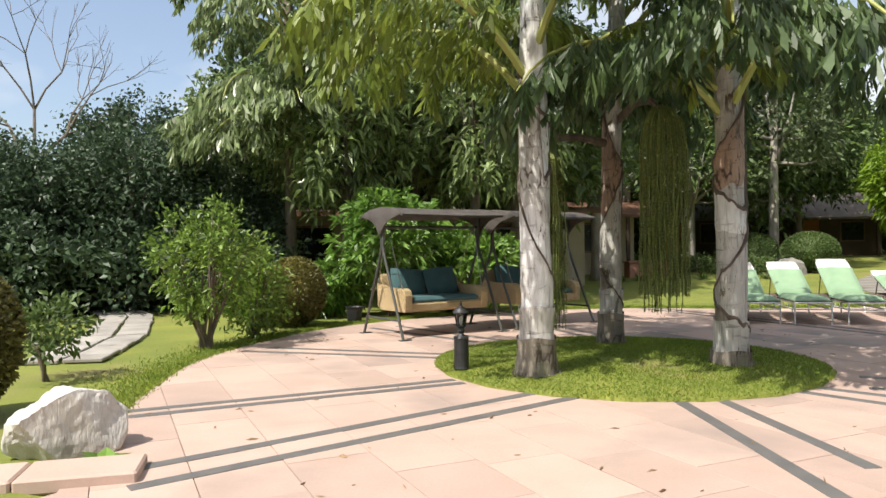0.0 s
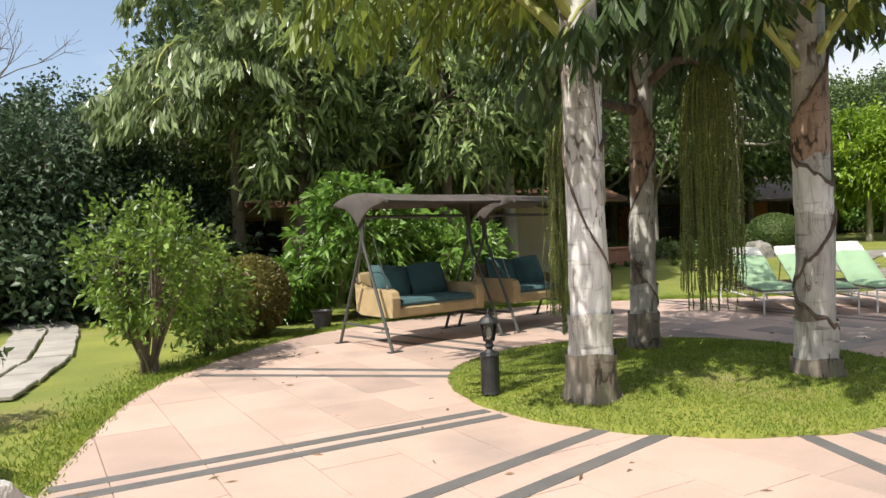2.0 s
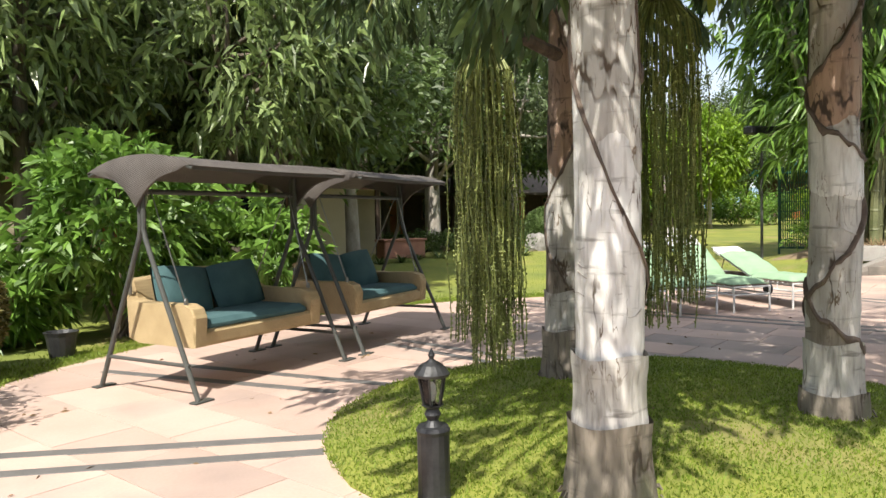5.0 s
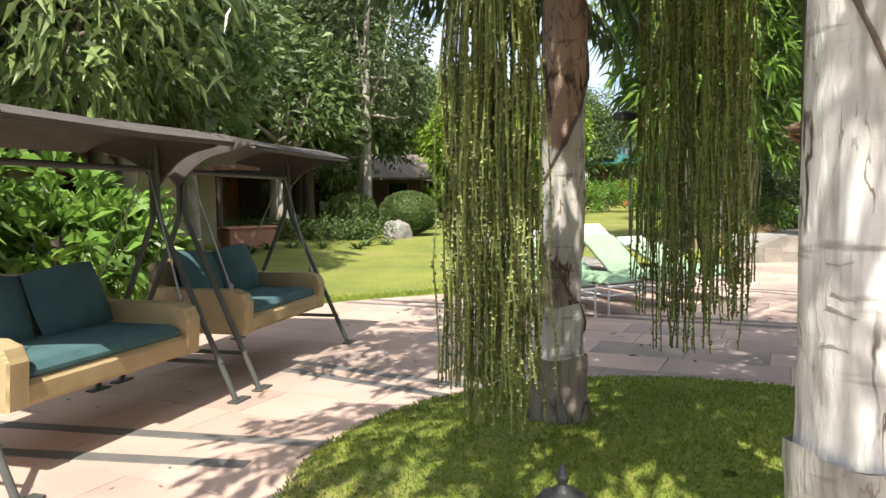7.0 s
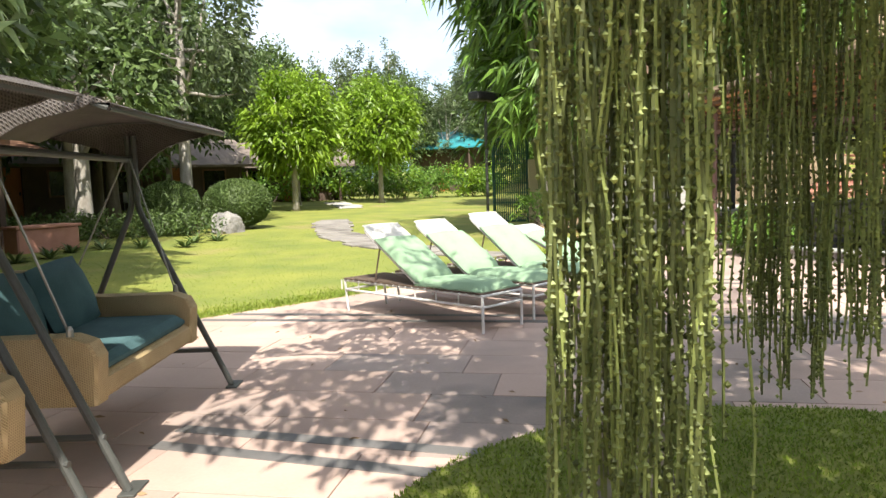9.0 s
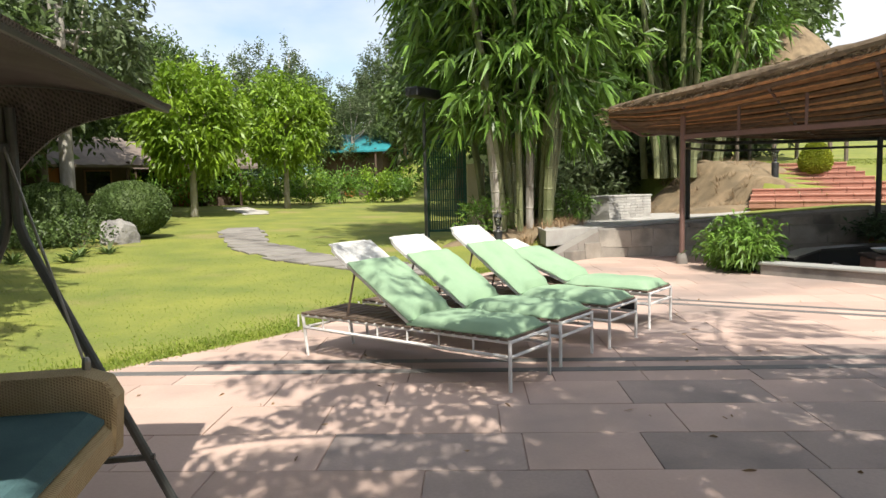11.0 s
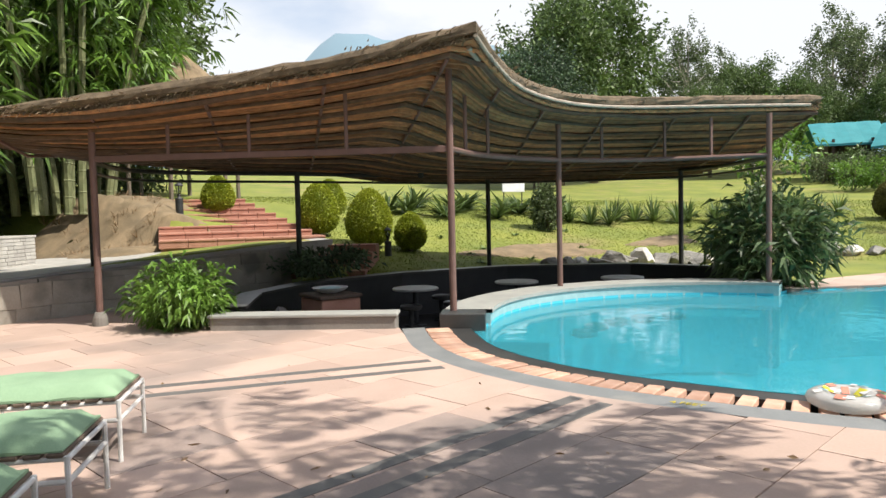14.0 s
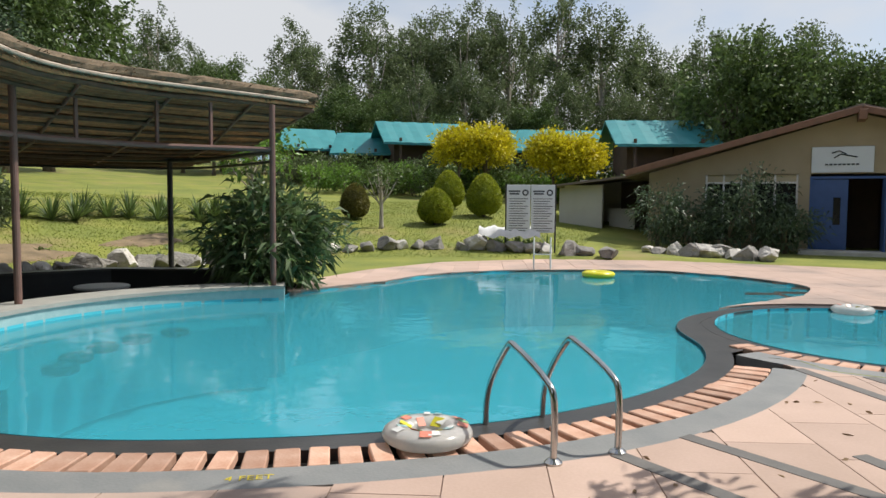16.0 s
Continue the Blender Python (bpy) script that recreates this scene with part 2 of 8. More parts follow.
mk("chrome", (0.55, 0.55, 0.54), (0.42, 0.42, 0.41), 0.18, 4, 40, 0.02, metal=1.0)
mk("cream", (0.46, 0.40, 0.27), (0.40, 0.34, 0.22), 0.85, 1.2, 50, 0.1, stain=(0.34, 0.29, 0.2), stain_scale=0.6)
# pool house wall: the cream above, mixed darker
mk("cream_deep", (0.37, 0.305, 0.20), (0.31, 0.25, 0.16), 0.85, 1.2, 50, 0.15, stain=(0.25, 0.205, 0.14), stain_scale=0.6)
mk("white_wall", (0.55, 0.53, 0.47), (0.47, 0.45, 0.40), 0.85, 1.2, 50, 0.1)
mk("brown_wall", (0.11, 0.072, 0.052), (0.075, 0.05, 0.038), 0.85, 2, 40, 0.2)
mk("orange_wood", (0.46, 0.17, 0.055), (0.34, 0.115, 0.04), 0.6, 4, 40, 0.2, stretch=(6, 6, 0.6))
mk("roof_edge", (0.21, 0.105, 0.065), (0.15, 0.08, 0.05), 0.7, 3, 40, 0.2)
mk("teal_roof", (0.02, 0.185, 0.205), (0.035, 0.24, 0.255), 0.5, 2, 40, 0.15)
mk("grey_roof", (0.20, 0.16, 0.13), (0.14, 0.11, 0.09), 0.8, 3, 40, 0.2)
mk("blue_door", (0.045, 0.10, 0.26), (0.035, 0.08, 0.21), 0.5, 3, 40, 0.1)
mk("board_white", (0.62, 0.66, 0.68), (0.56, 0.60, 0.63), 0.5, 2, 40, 0)
mk("ink", (0.05, 0.06, 0.07), None, 0.7, 5, 40, 0)
mk("cloth_white", (0.75, 0.75, 0.74), None, 0.9, 4, 60, 0.3)
mk("yellow_plastic", (0.72, 0.66, 0.03), None, 0.3, 4, 40, 0)
mk("trellis_green", (0.015, 0.085, 0.06), None, 0.5, 5, 50, 0.1)
mk("dark_glass", (0.015, 0.017, 0.017), None, 0.15, 3, 40, 0)
mk("table_top", (0.50, 0.50, 0.47), None, 0.4, 6, 50, 0.05)
mk("blue_plastic", (0.03, 0.22, 0.62), None, 0.4, 6, 50, 0.05)
mk("yellow_paint", (0.62, 0.50, 0.04), None, 0.7, 12, 80, 0)
def palm_bark(name, pale, grey, dark, cracks=0.5):
    """Smooth pale palm skin: blotches, upright streaks, thin uneven rings and dark slanting cracks."""
    m = bpy.data.materials.new(name)
    m.use_nodes = True
    n, l = m.node_tree.nodes, m.node_tree.links
    b = n["Principled BSDF"]
    b.inputs["Roughness"].default_value = 0.82
    co = n.new("ShaderNodeTexCoord").outputs["Object"]

    def field(scale, detail, stretch, lo, hi, warp=0.0):
        ma, nz, mr = n.new("ShaderNodeMapping"), n.new("ShaderNodeTexNoise"), n.new("ShaderNodeMapRange")
        ma.inputs["Scale"].default_value = stretch
        ma.inputs["Rotation"].default_value = (warp, warp * 0.6, 0)
        nz.inputs["Scale"].default_value, nz.inputs["Detail"].default_value = scale, detail
        mr.inputs["From Min"].default_value, mr.inputs["From Max"].default_value = lo, hi
        l.new(co, ma.inputs[0])
        l.new(ma.outputs[0], nz.inputs["Vector"])
        l.new(nz.outputs["Fac"], mr.inputs["Value"])
        return mr.outputs[0]

    def over(below, colour, fac):
        mx = n.new("ShaderNodeMixRGB")
        l.new(fac, mx.inputs[0])
        l.new(below, mx.inputs[1])
        mx.inputs[2].default_value = (*colour, 1)
        return mx.outputs[0]
    first = n.new("ShaderNodeRGB")
    first.outputs[0].default_value = (*pale, 1)
    col = over(first.outputs[0], grey, field(4.0, 6, (1, 1, 0.45), 0.42, 0.66))
    col = over(col, tuple(v * 0.8 for v in grey), field(26, 4, (1, 1, 0.12), 0.52, 0.72))
    col = over(col, tuple(v * 0.7 for v in grey), field(9.0, 6, (0.35, 0.35, 2.2), 0.60, 0.70, 0.12))

    def crack(scale, stretch, width, turn):
        ma, nz, sb, ab, mr = (n.new("ShaderNode" + k) for k in ("Mapping", "TexNoise", "Math", "Math", "MapRange"))
        ma.inputs["Scale"].default_value = stretch
        ma.inputs["Rotation"].default_value = (turn, turn * 0.5, turn)
        nz.inputs["Scale"].default_value, nz.inputs["Detail"].default_value = scale, 4
        sb.operation, ab.operation = "SUBTRACT", "ABSOLUTE"
        sb.inputs[1].default_value = 0.5
        mr.inputs["From Min"].default_value, mr.inputs["From Max"].default_value = width, width * 0.35
        l.new(co, ma.inputs[0])
        l.new(ma.outputs[0], nz.inputs["Vector"])
        l.new(nz.outputs["Fac"], sb.inputs[0])
        l.new(sb.outputs[0], ab.inputs[0])
        l.new(ab.outputs[0], mr.inputs["Value"])
        gate = n.new("ShaderNodeMath")
        gate.operation = "MULTIPLY"
        l.new(mr.outputs[0], gate.inputs[0])
        l.new(field(3.1, 3, (1, 1, 0.7), 0.56 - 0.1 * cracks, 0.66 - 0.1 * cracks, turn), gate.inputs[1])
        return gate.outputs[0]
    slash = crack(3.2, (1.2, 1.2, 0.42), 0.011 + 0.012 * cracks, 0.45)
    col = over(col, dark, slash)
    col = over(col, tuple(v * 1.6 for v in dark), crack(7.0, (1.3, 1.3, 0.35), 0.012, -0.3))
    col = over(col, (0.30, 0.33, 0.16), field(1.3, 3, (1, 1, 0.5), 0.62, 0.80))
    l.new(col, b.inputs["Base Color"])
    h = n.new("ShaderNodeMath")
    h.operation = "MULTIPLY_ADD"
    h.inputs[1].default_value = -1.4
    l.new(slash, h.inputs[0])
    l.new(field(22, 5, (1, 1, 0.3), 0.3, 0.7), h.inputs[2])
    bp = n.new("ShaderNodeBump")
    bp.inputs["Strength"].default_value, bp.inputs["Distance"].default_value = 0.55, 0.012
    l.new(h.outputs[0], bp.inputs["Height"])
    l.new(bp.outputs[0], b.inputs["Normal"])
    M[name] = m


palm_bark("trunk", (0.74, 0.725, 0.70), (0.50, 0.48, 0.45), (0.10, 0.075, 0.055), 0.5)
palm_bark("ring_bark", (0.54, 0.515, 0.475), (0.33, 0.305, 0.275), (0.09, 0.065, 0.045), 0.9)
palm_bark("tan_bark", (0.42, 0.29, 0.215), (0.25, 0.165, 0.12), (0.06, 0.04, 0.03), 1.1)
palm_bark("foot_bark", (0.27, 0.23, 0.185), (0.15, 0.125, 0.10), (0.075, 0.055, 0.04), 0.9)
def weave(name, light, dark, size):
    """Open basket weave: two crossing sets of bands with dark holes between them."""
    m = bpy.data.materials.new(name)
    m.use_nodes = True
    n, l = m.node_tree.nodes, m.node_tree.links
    b = n["Principled BSDF"]
    b.inputs["Roughness"].default_value = 0.75
    co = n.new("ShaderNodeTexCoord").outputs["Object"]
    waves = []
    for turn in (0.7, -0.7):
        ma, wv = n.new("ShaderNodeMapping"), n.new("ShaderNodeTexWave")
        ma.inputs["Rotation"].default_value = (turn * 0.8, turn * 0.8, turn)
        wv.inputs["Scale"].default_value, wv.inputs["Distortion"].default_value, wv.inputs["Detail"].default_value = size, 0.6, 2
        l.new(co, ma.inputs[0])
        l.new(ma.outputs[0], wv.inputs["Vector"])
        waves.append(wv.outputs["Fac"])
    mx = n.new("ShaderNodeMath")
    mx.operation = "MAXIMUM"
    l.new(waves[0], mx.inputs[0])
    l.new(waves[1], mx.inputs[1])
    nz, ad = n.new("ShaderNodeTexNoise"), n.new("ShaderNodeMath")
    nz.inputs["Scale"].default_value, nz.inputs["Detail"].default_value = 5.0, 6
    l.new(co, nz.inputs["Vector"])
    ad.operation = "MULTIPLY"
    l.new(mx.outputs[0], ad.inputs[0])
    mr = n.new("ShaderNodeMapRange")
    mr.inputs["From Min"].default_value, mr.inputs["From Max"].default_value = 0.25, 0.7
    mr.inputs["To Min"].default_value = 0.45
    l.new(nz.outputs["Fac"], mr.inputs["Value"])
    l.new(mr.outputs[0], ad.inputs[1])
    cl = n.new("ShaderNodeMixRGB")
    cl.inputs[1].default_value, cl.inputs[2].default_value = (*dark, 1), (*light, 1)
    l.new(ad.outputs[0], cl.inputs[0])
    l.new(cl.outputs[0], b.inputs["Base Color"])
    bp = n.new("ShaderNodeBump")
    bp.inputs["Strength"].default_value, bp.inputs["Distance"].default_value = 0.8, 0.008
    l.new(mx.outputs[0], bp.inputs["Height"])
    l.new(bp.outputs[0], b.inputs["Normal"])
    M[name] = m


weave("canopy", (0.15, 0.13, 0.115), (0.035, 0.028, 0.024), 24.0)
weave("rattan", (0.62, 0.475, 0.26), (0.34, 0.235, 0.11), 34.0)
M["water"] = clear("water", (0.62, 0.93, 0.96), 0.10, body=(0.07, 0.42, 0.52))
M["glass"] = clear("glass", (0.85, 0.88, 0.86), 0.0, 1.45)
# Distance haze is put into this blue-grey colour and its faint glow.
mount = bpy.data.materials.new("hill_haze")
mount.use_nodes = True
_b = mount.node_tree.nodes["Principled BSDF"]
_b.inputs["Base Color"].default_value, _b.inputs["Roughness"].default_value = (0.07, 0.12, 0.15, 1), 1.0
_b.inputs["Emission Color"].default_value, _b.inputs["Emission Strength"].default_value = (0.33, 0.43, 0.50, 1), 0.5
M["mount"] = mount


# ---- mesh helpers ----
class Geo:
    """Collects vertices and faces of one mesh."""
    def __init__(self):
        self.v, self.f = [], []

    def add(self, vs, fs):
        k = len(self.v)
        self.v += [tuple(p) for p in vs]
        self.f += [tuple(i + k for i in q) for q in fs]
        return self

    def box(self, c, s, ch=0.0, rz=0.0, m=None):
        """A chamfered box: centre, full size, chamfer, turn."""
        x, y, z = (v / 2 for v in s)
        ch = min(ch, 0.45 * min(s))
        vs, fs = [], []
        if ch <= 0:
            vs = [(sx * x, sy * y, sz * z) for sz in (-1, 1) for sx, sy in ((-1, -1), (1, -1), (1, 1), (-1, 1))]
            fs = [(3, 2, 1, 0), (4, 5, 6, 7), (0, 1, 5, 4), (1, 2, 6, 5), (2, 3, 7, 6), (3, 0, 4, 7)]
        else:
            a, b = x - ch, y - ch
            ring = [(-a, -y), (a, -y), (x, -b), (x, b), (a, y), (-a, y), (-x, b), (-x, -b)]
            sm = [(px * (x - ch) / x, py * (y - ch) / y) for px, py in ring]
            for lay, h in ((sm, -z), (ring, -z + ch), (ring, z - ch), (sm, z)):
                vs += [(px, py, h) for px, py in lay]
            fs = [tuple(range(7, -1, -1)), tuple(range(24, 32))]
            for r in range(3):
                fs += [(r * 8 + i, r * 8 + (i + 1) % 8, r * 8 + 8 + (i + 1) % 8, r * 8 + 8 + i) for i in range(8)]
        t = m or pose(*c, 0, 0, rz)
        return self.add([t @ Vector(p) for p in vs], fs)

    def tube(self, pts, r, n=8, r2=None, cap=True):
        """A round bar along points; r one radius or one for each point."""
        pts = [Vector(p) for p in pts]
        rs = r if isinstance(r, (list, tuple)) else [r + ((r2 if r2 is not None else r) - r) * i / max(1, len(pts) - 1) for i in range(len(pts))]
        d0 = (pts[1] - pts[0]).normalized()
        side = d0.orthogonal().normalized()
        vs, fs = [], []
        for i, p in enumerate(pts):
            d = (pts[min(i + 1, len(pts) - 1)] - pts[max(i - 1, 0)]).normalized()
            side = (side - d * side.dot(d)).normalized()
            up = d.cross(side)
            vs += [p + (side * math.cos(2 * math.pi * k / n) + up * math.sin(2 * math.pi * k / n)) * rs[i] for k in range(n)]
        for i in range(len(pts) - 1):
            fs += [(i * n + k, i * n + (k + 1) % n, (i + 1) * n + (k + 1) % n, (i + 1) * n + k) for k in range(n)]
        if cap:
            fs += [tuple(range(n - 1, -1, -1)), tuple(range((len(pts) - 1) * n, len(pts) * n))]
        return self.add(vs, fs)

    def lathe(self, prof, c=(0, 0, 0), n=16):
        """A turned shape from (radius, height) pairs."""
        vs = [(c[0] + r * math.cos(2 * math.pi * k / n), c[1] + r * math.sin(2 * math.pi * k / n), c[2] + h) for r, h in prof for k in range(n)]
        fs = [(i * n + k, i * n + (k + 1) % n, (i + 1) * n + (k + 1) % n, (i + 1) * n + k) for i in range(len(prof) - 1) for k in range(n)]
        fs += [tuple(range(n - 1, -1, -1)), tuple(range((len(prof) - 1) * n, len(prof) * n))]
        return self.add(vs, fs)

    def prism(self, poly, z0, z1):
        """A flat plate from an outline, with thickness; z1 may be a function of x, y."""
        a = sum(p[0] * q[1] - q[0] * p[1] for p, q in zip(poly, poly[1:] + poly[:1]))
        poly = list(poly) if a > 0 else list(poly)[::-1]
        n = len(poly)
        top = z1 if callable(z1) else (lambda x, y: z1)
        vs = [(x, y, z0) for x, y in poly] + [(x, y, top(x, y)) for x, y in poly]
        return self.add(vs, [tuple(range(n - 1, -1, -1)), tuple(range(n, 2 * n))] + [(i, (i + 1) % n, n + (i + 1) % n, n + i) for i in range(n)])

    def sheet(self, rows, closed=False):
        """A skin over rows of points."""
        n = len(rows[0])
        fs = []
        for i in range(len(rows) - 1):
            for k in range(n if closed else n - 1):
                fs.append((i * n + k, i * n + (k + 1) % n, (i + 1) * n + (k + 1) % n, (i + 1) * n + k))
        return self.add([p for r in rows for p in r], fs)

    def leaves(self, P, D, L, W, rng, droop=0.25):
        """Folded pointed leaves: bases P, directions D, lengths L, widths W."""
        n = len(P)
        D = D / np.linalg.norm(D, axis=1, keepdims=True)
        R = rng.normal(size=(n, 3))
        S = np.cross(D, R)
        S /= np.linalg.norm(S, axis=1, keepdims=True) + 1e-9
        N = np.cross(S, D)
        L, W = np.broadcast_to(L, n)[:, None], np.broadcast_to(W, n)[:, None]
        mid = P + D * L * 0.48 + N * W * 0.18
        tip = P + D * L - np.array([[0, 0, 1.0]]) * L * droop
        k = len(self.v)
        V = np.stack([P, mid + S * W / 2, tip, mid - S * W / 2], 1).reshape(-1, 3)
        self.v += [tuple(p) for p in V.tolist()]
        self.f += [(k + 4 * i, k + 4 * i + 1, k + 4 * i + 2, k + 4 * i + 3) for i in range(n)]
        return self

    def mesh(self, name, mat, smooth=False):
        me = bpy.data.meshes.new(name)
        me.from_pydata(self.v, [], self.f)
        me.materials.append(M[mat])
        if smooth:
            me.polygons.foreach_set("use_smooth", [True] * len(me.polygons))
        me.update()
        return me


def part(name, geo, mat, parent, label="", smooth=False):
    """Links a Geo as one mesh object under a thing or a part."""
    ob = new(name, geo.mesh(name, mat, smooth))
    ob.parent = parent
    return tagged(ob, label)


def thing(name, place, label, category, group="", kind="", rz=0.0):
    """An empty at a thing's base."""
    ob = new(name)
    ob.empty_display_size = 0.2
    ob.matrix_basis = pose(*place, 0, 0, rz)
    return tagged(ob, label, category, group, kind)


def whole(name, geo, mat, place, label, category, group="", kind="", rz=0.0, smooth=False):
    """A thing that is one mesh."""
    ob = new(name, geo.mesh(name, mat, smooth))
    ob.matrix_basis = pose(*place, 0, 0, rz)
    return tagged(ob, label, category, group, kind)


def inside(poly, x, y):
    """Which of the points lie in an outline."""
    x, y = np.asarray(x, float), np.asarray(y, float)
    r = np.zeros(x.shape, bool)
    for (x1, y1), (x2, y2) in zip(poly, poly[1:] + poly[:1]):
        if y1 != y2:
            r ^= ((y1 > y) != (y2 > y)) & (x < (x2 - x1) * (y - y1) / (y2 - y1) + x1)
    return r


def smooth_line(pts, k=6, closed=False):
    """A Catmull-Rom curve through points."""
    P = [np.array(p, float) for p in pts]
    n = len(P)
    out = []
    for i in range(n if closed else n - 1):
        g = lambda j: P[j % n] if closed else P[min(max(j, 0), n - 1)]
        a, b, c, d = g(i - 1), g(i), g(i + 1), g(i + 2)
        for s in range(k):
            t = s / k
            out.append(tuple(0.5 * (2 * b + (c - a) * t + (2 * a - 5 * b + 4 * c - d) * t * t + (3 * b - a - 3 * c + d) * t ** 3)))
    if not closed:
        out.append(tuple(P[-1]))
    return out


def arc(cx, cy, r, a0, a1, n=16):
    return [(cx + r * math.cos(radians(a0 + (a1 - a0) * i / n)), cy + r * math.sin(radians(a0 + (a1 - a0) * i / n))) for i in range(n + 1)]


def offset_line(pts, d):
    """A line moved d to its left."""
    out = []
    for i, p in enumerate(pts):
        a, b = pts[max(i - 1, 0)], pts[min(i + 1, len(pts) - 1)]
        tx, ty = b[0] - a[0], b[1] - a[1]
        q = math.hypot(tx, ty) or 1
        out.append((p[0] - ty / q * d, p[1] + tx / q * d))
    return out


# ---- plan ----
BED = (2.82, 9.13, 2.31)
POOL_NEAR = smooth_line([(12.74, 9.6), (11.28, 9.72), (10.0, 9.34), (8.93, 8.57), (8.03, 7.62), (7.5, 6.75), (7.17, 5.75), (7.08, 4.66), (7.32, 3.65), (7.9, 2.6), (8.08, 1.6), (7.86, 0.6), (7.35, -0.7), (7.05, -2.0)], 5)
POOL_FAR = smooth_line([(7.05, -2.0), (7.2, -3.6), (8.3, -4.6), (9.6, -5.05), (10.9, -5.0), (13.35, -3.1), (14.35, -1.1), (14.3, 0.6), (14.45, 1.8), (14.5, 3.0)], 5)
WEIR_C = (11.6, 6.0)
WEIR_IN = arc(*WEIR_C, 3.5, -44, 66, 22)
POOL = POOL_NEAR + POOL_FAR[1:] + WEIR_IN
KID = (5.5, 1.3, 2.2)
NEAR_RIM = [p for p in POOL_NEAR if p[1] > 4.3]
BAND_OUT = offset_line(NEAR_RIM, -0.92)
PIT = arc(*WEIR_C, 4.1, -44, 68, 20) + [(13.2, 10.5), (13.95, 12.85), (15.8, 12.6), (17.3, 11.6), (18.6, 9.5), (19.2, 6.8), (18.3, 4.0), (16.5, 2.7)]
LAWN_EDGE = smooth_line([(-1.95, 5.9), (-2.35, 7.4), (-2.65, 9.0), (-2.55, 10.6), (-2.1, 12.4), (-1.42, 13.6), (-0.35, 14.8), (1.2, 15.95), (2.8, 16.65), (4.5, 16.9), (6.6, 16.65), (9.0, 16.95), (11.5, 17.4), (13.9, 17.0)], 4)
PATIO = LAWN_EDGE + [(15.4, 16.5), (17.75, 12.95), (16.9, 12.2), (15.8, 12.75), (13.75, 12.95), (12.95, 10.53)] + BAND_OUT[2:] + arc(KID[0], KID[1], 3.0, 72, 180, 14) + [(2.5, -8), (-5, -8), (-3.4, 0), (-1.6, 3.4), (-1.25, 4.1), (-1.5, 4.75)]
FAR_DECK = [(p[0], p[1]) for p in POOL_FAR] + [(14.8, 3.0), (15.7, 1.0), (16.1, -1.0), (16.0, -3.9), (14.4, -6.5), (11.5, -8.2), (7.6, -8.8), (3.0, -9.0), (2.5, -9), (2.5, 1.3)] + arc(KID[0], KID[1], 2.55, 180, 340, 14)
TERRACE = [(14.3, 17.2), (15.55, 16.75), (18.75, 11.9), (20.5, 10.6), (22.4, 11.0), (23.0, 16.2), (21.5, 18.6), (18.5, 18.0), (15.5, 18.0)]


def height(x, y):
    """The lie of the land."""
    x, y = np.asarray(x, float), np.asarray(y, float)
    r = np.hypot(x - 11, y - 3)
    a = np.degrees(np.arctan2(y - 3, x - 11))
    s = np.interp(a, [-150, -95, -80, -60, -30, 10, 44, 47, 50, 54], [0.0, 0.015, 0.05, 0.135, 0.145, 0.2, 0.21, 0.09, 0.02, 0.0])
    east = s * np.clip(r - 9.4, 0, 9.6) + np.minimum(s, 0.11) * 0.8 * np.clip(r - 19, 0, 60)
    north = 0.025 * np.clip(y - 17.4, 0, 45) + 0.01 * np.clip(y - 62, 0, 200)
    h = np.maximum(east, north)
    h = np.maximum(h, 0.62 * np.exp(-((x - 17.0) ** 2 + (y - 18.8) ** 2) / 7.0) * np.clip((y + 0.313 * x - 21.6) / 0.6, 0, 1))
    t = 0.62 + 0.34 * np.clip((16.8 - y) / 4.6, 0, 1)
    h = np.where(inside(TERRACE, x, y), np.where(inside(TERRACE, x - 0.42, y - 0.3), t - 0.03, -0.08), h)
    h = h + 0.03 * np.sin(x * 0.7) * np.cos(y * 0.6) * np.clip(np.hypot(x - 5, y - 8) / 20 - 0.4, 0, 1)
    h = np.where(inside(PATIO, x, y) | inside(FAR_DECK, x, y), -0.08, h)
    pool = np.hypot(x - KID[0], y - KID[1]) < KID[2] + 0.5
    for k in range(8):
        a2 = math.pi * k / 4
        pool = pool | inside(POOL, x + 0.55 * math.cos(a2), y + 0.55 * math.sin(a2))
    near = pool | inside(NEAR_RIM + BAND_OUT[::-1], x, y)
    h = np.where(near, -2.4, h)
    for dx, dy in ((0.8, 0), (-0.8, 0), (0, 0.8), (0, -0.8)):
        h = np.where(inside(PIT, x + dx * 0.6, y + dy * 0.6), np.minimum(h, -1.0), h)
    return h


def ground_at(x, y):
    return float(height(np.array([x]), np.array([y]))[0])


# ---- ground ----
def ground():
    near_x, near_y = np.arange(-9, 27, 0.3), np.arange(-12, 27, 0.3)
    far = 1.25 ** np.arange(0, 32) * 0.6
    far = np.cumsum(far)
    far = far[far < 2500]
    xs = np.concatenate([-9 - far[::-1], near_x, 27 + far])
    ys = np.concatenate([-12 - far[::-1], near_y, 27 + far])
    X, Y = np.meshgrid(xs, ys)
    Z = height(X, Y)
    n, k = len(xs), len(ys)
    g = Geo()
    g.v = np.stack([X, Y, Z], -1).reshape(-1, 3).tolist()
    g.f = [(j * n + i, j * n + i + 1, (j + 1) * n + i + 1, (j + 1) * n + i) for j in range(k - 1) for i in range(n - 1)]
    whole("ground", g, "lawn", (0, 0, 0), "mown yellow-green lawn rising gently away from the terrace", "lawn", kind="structure", smooth=True)


ground()


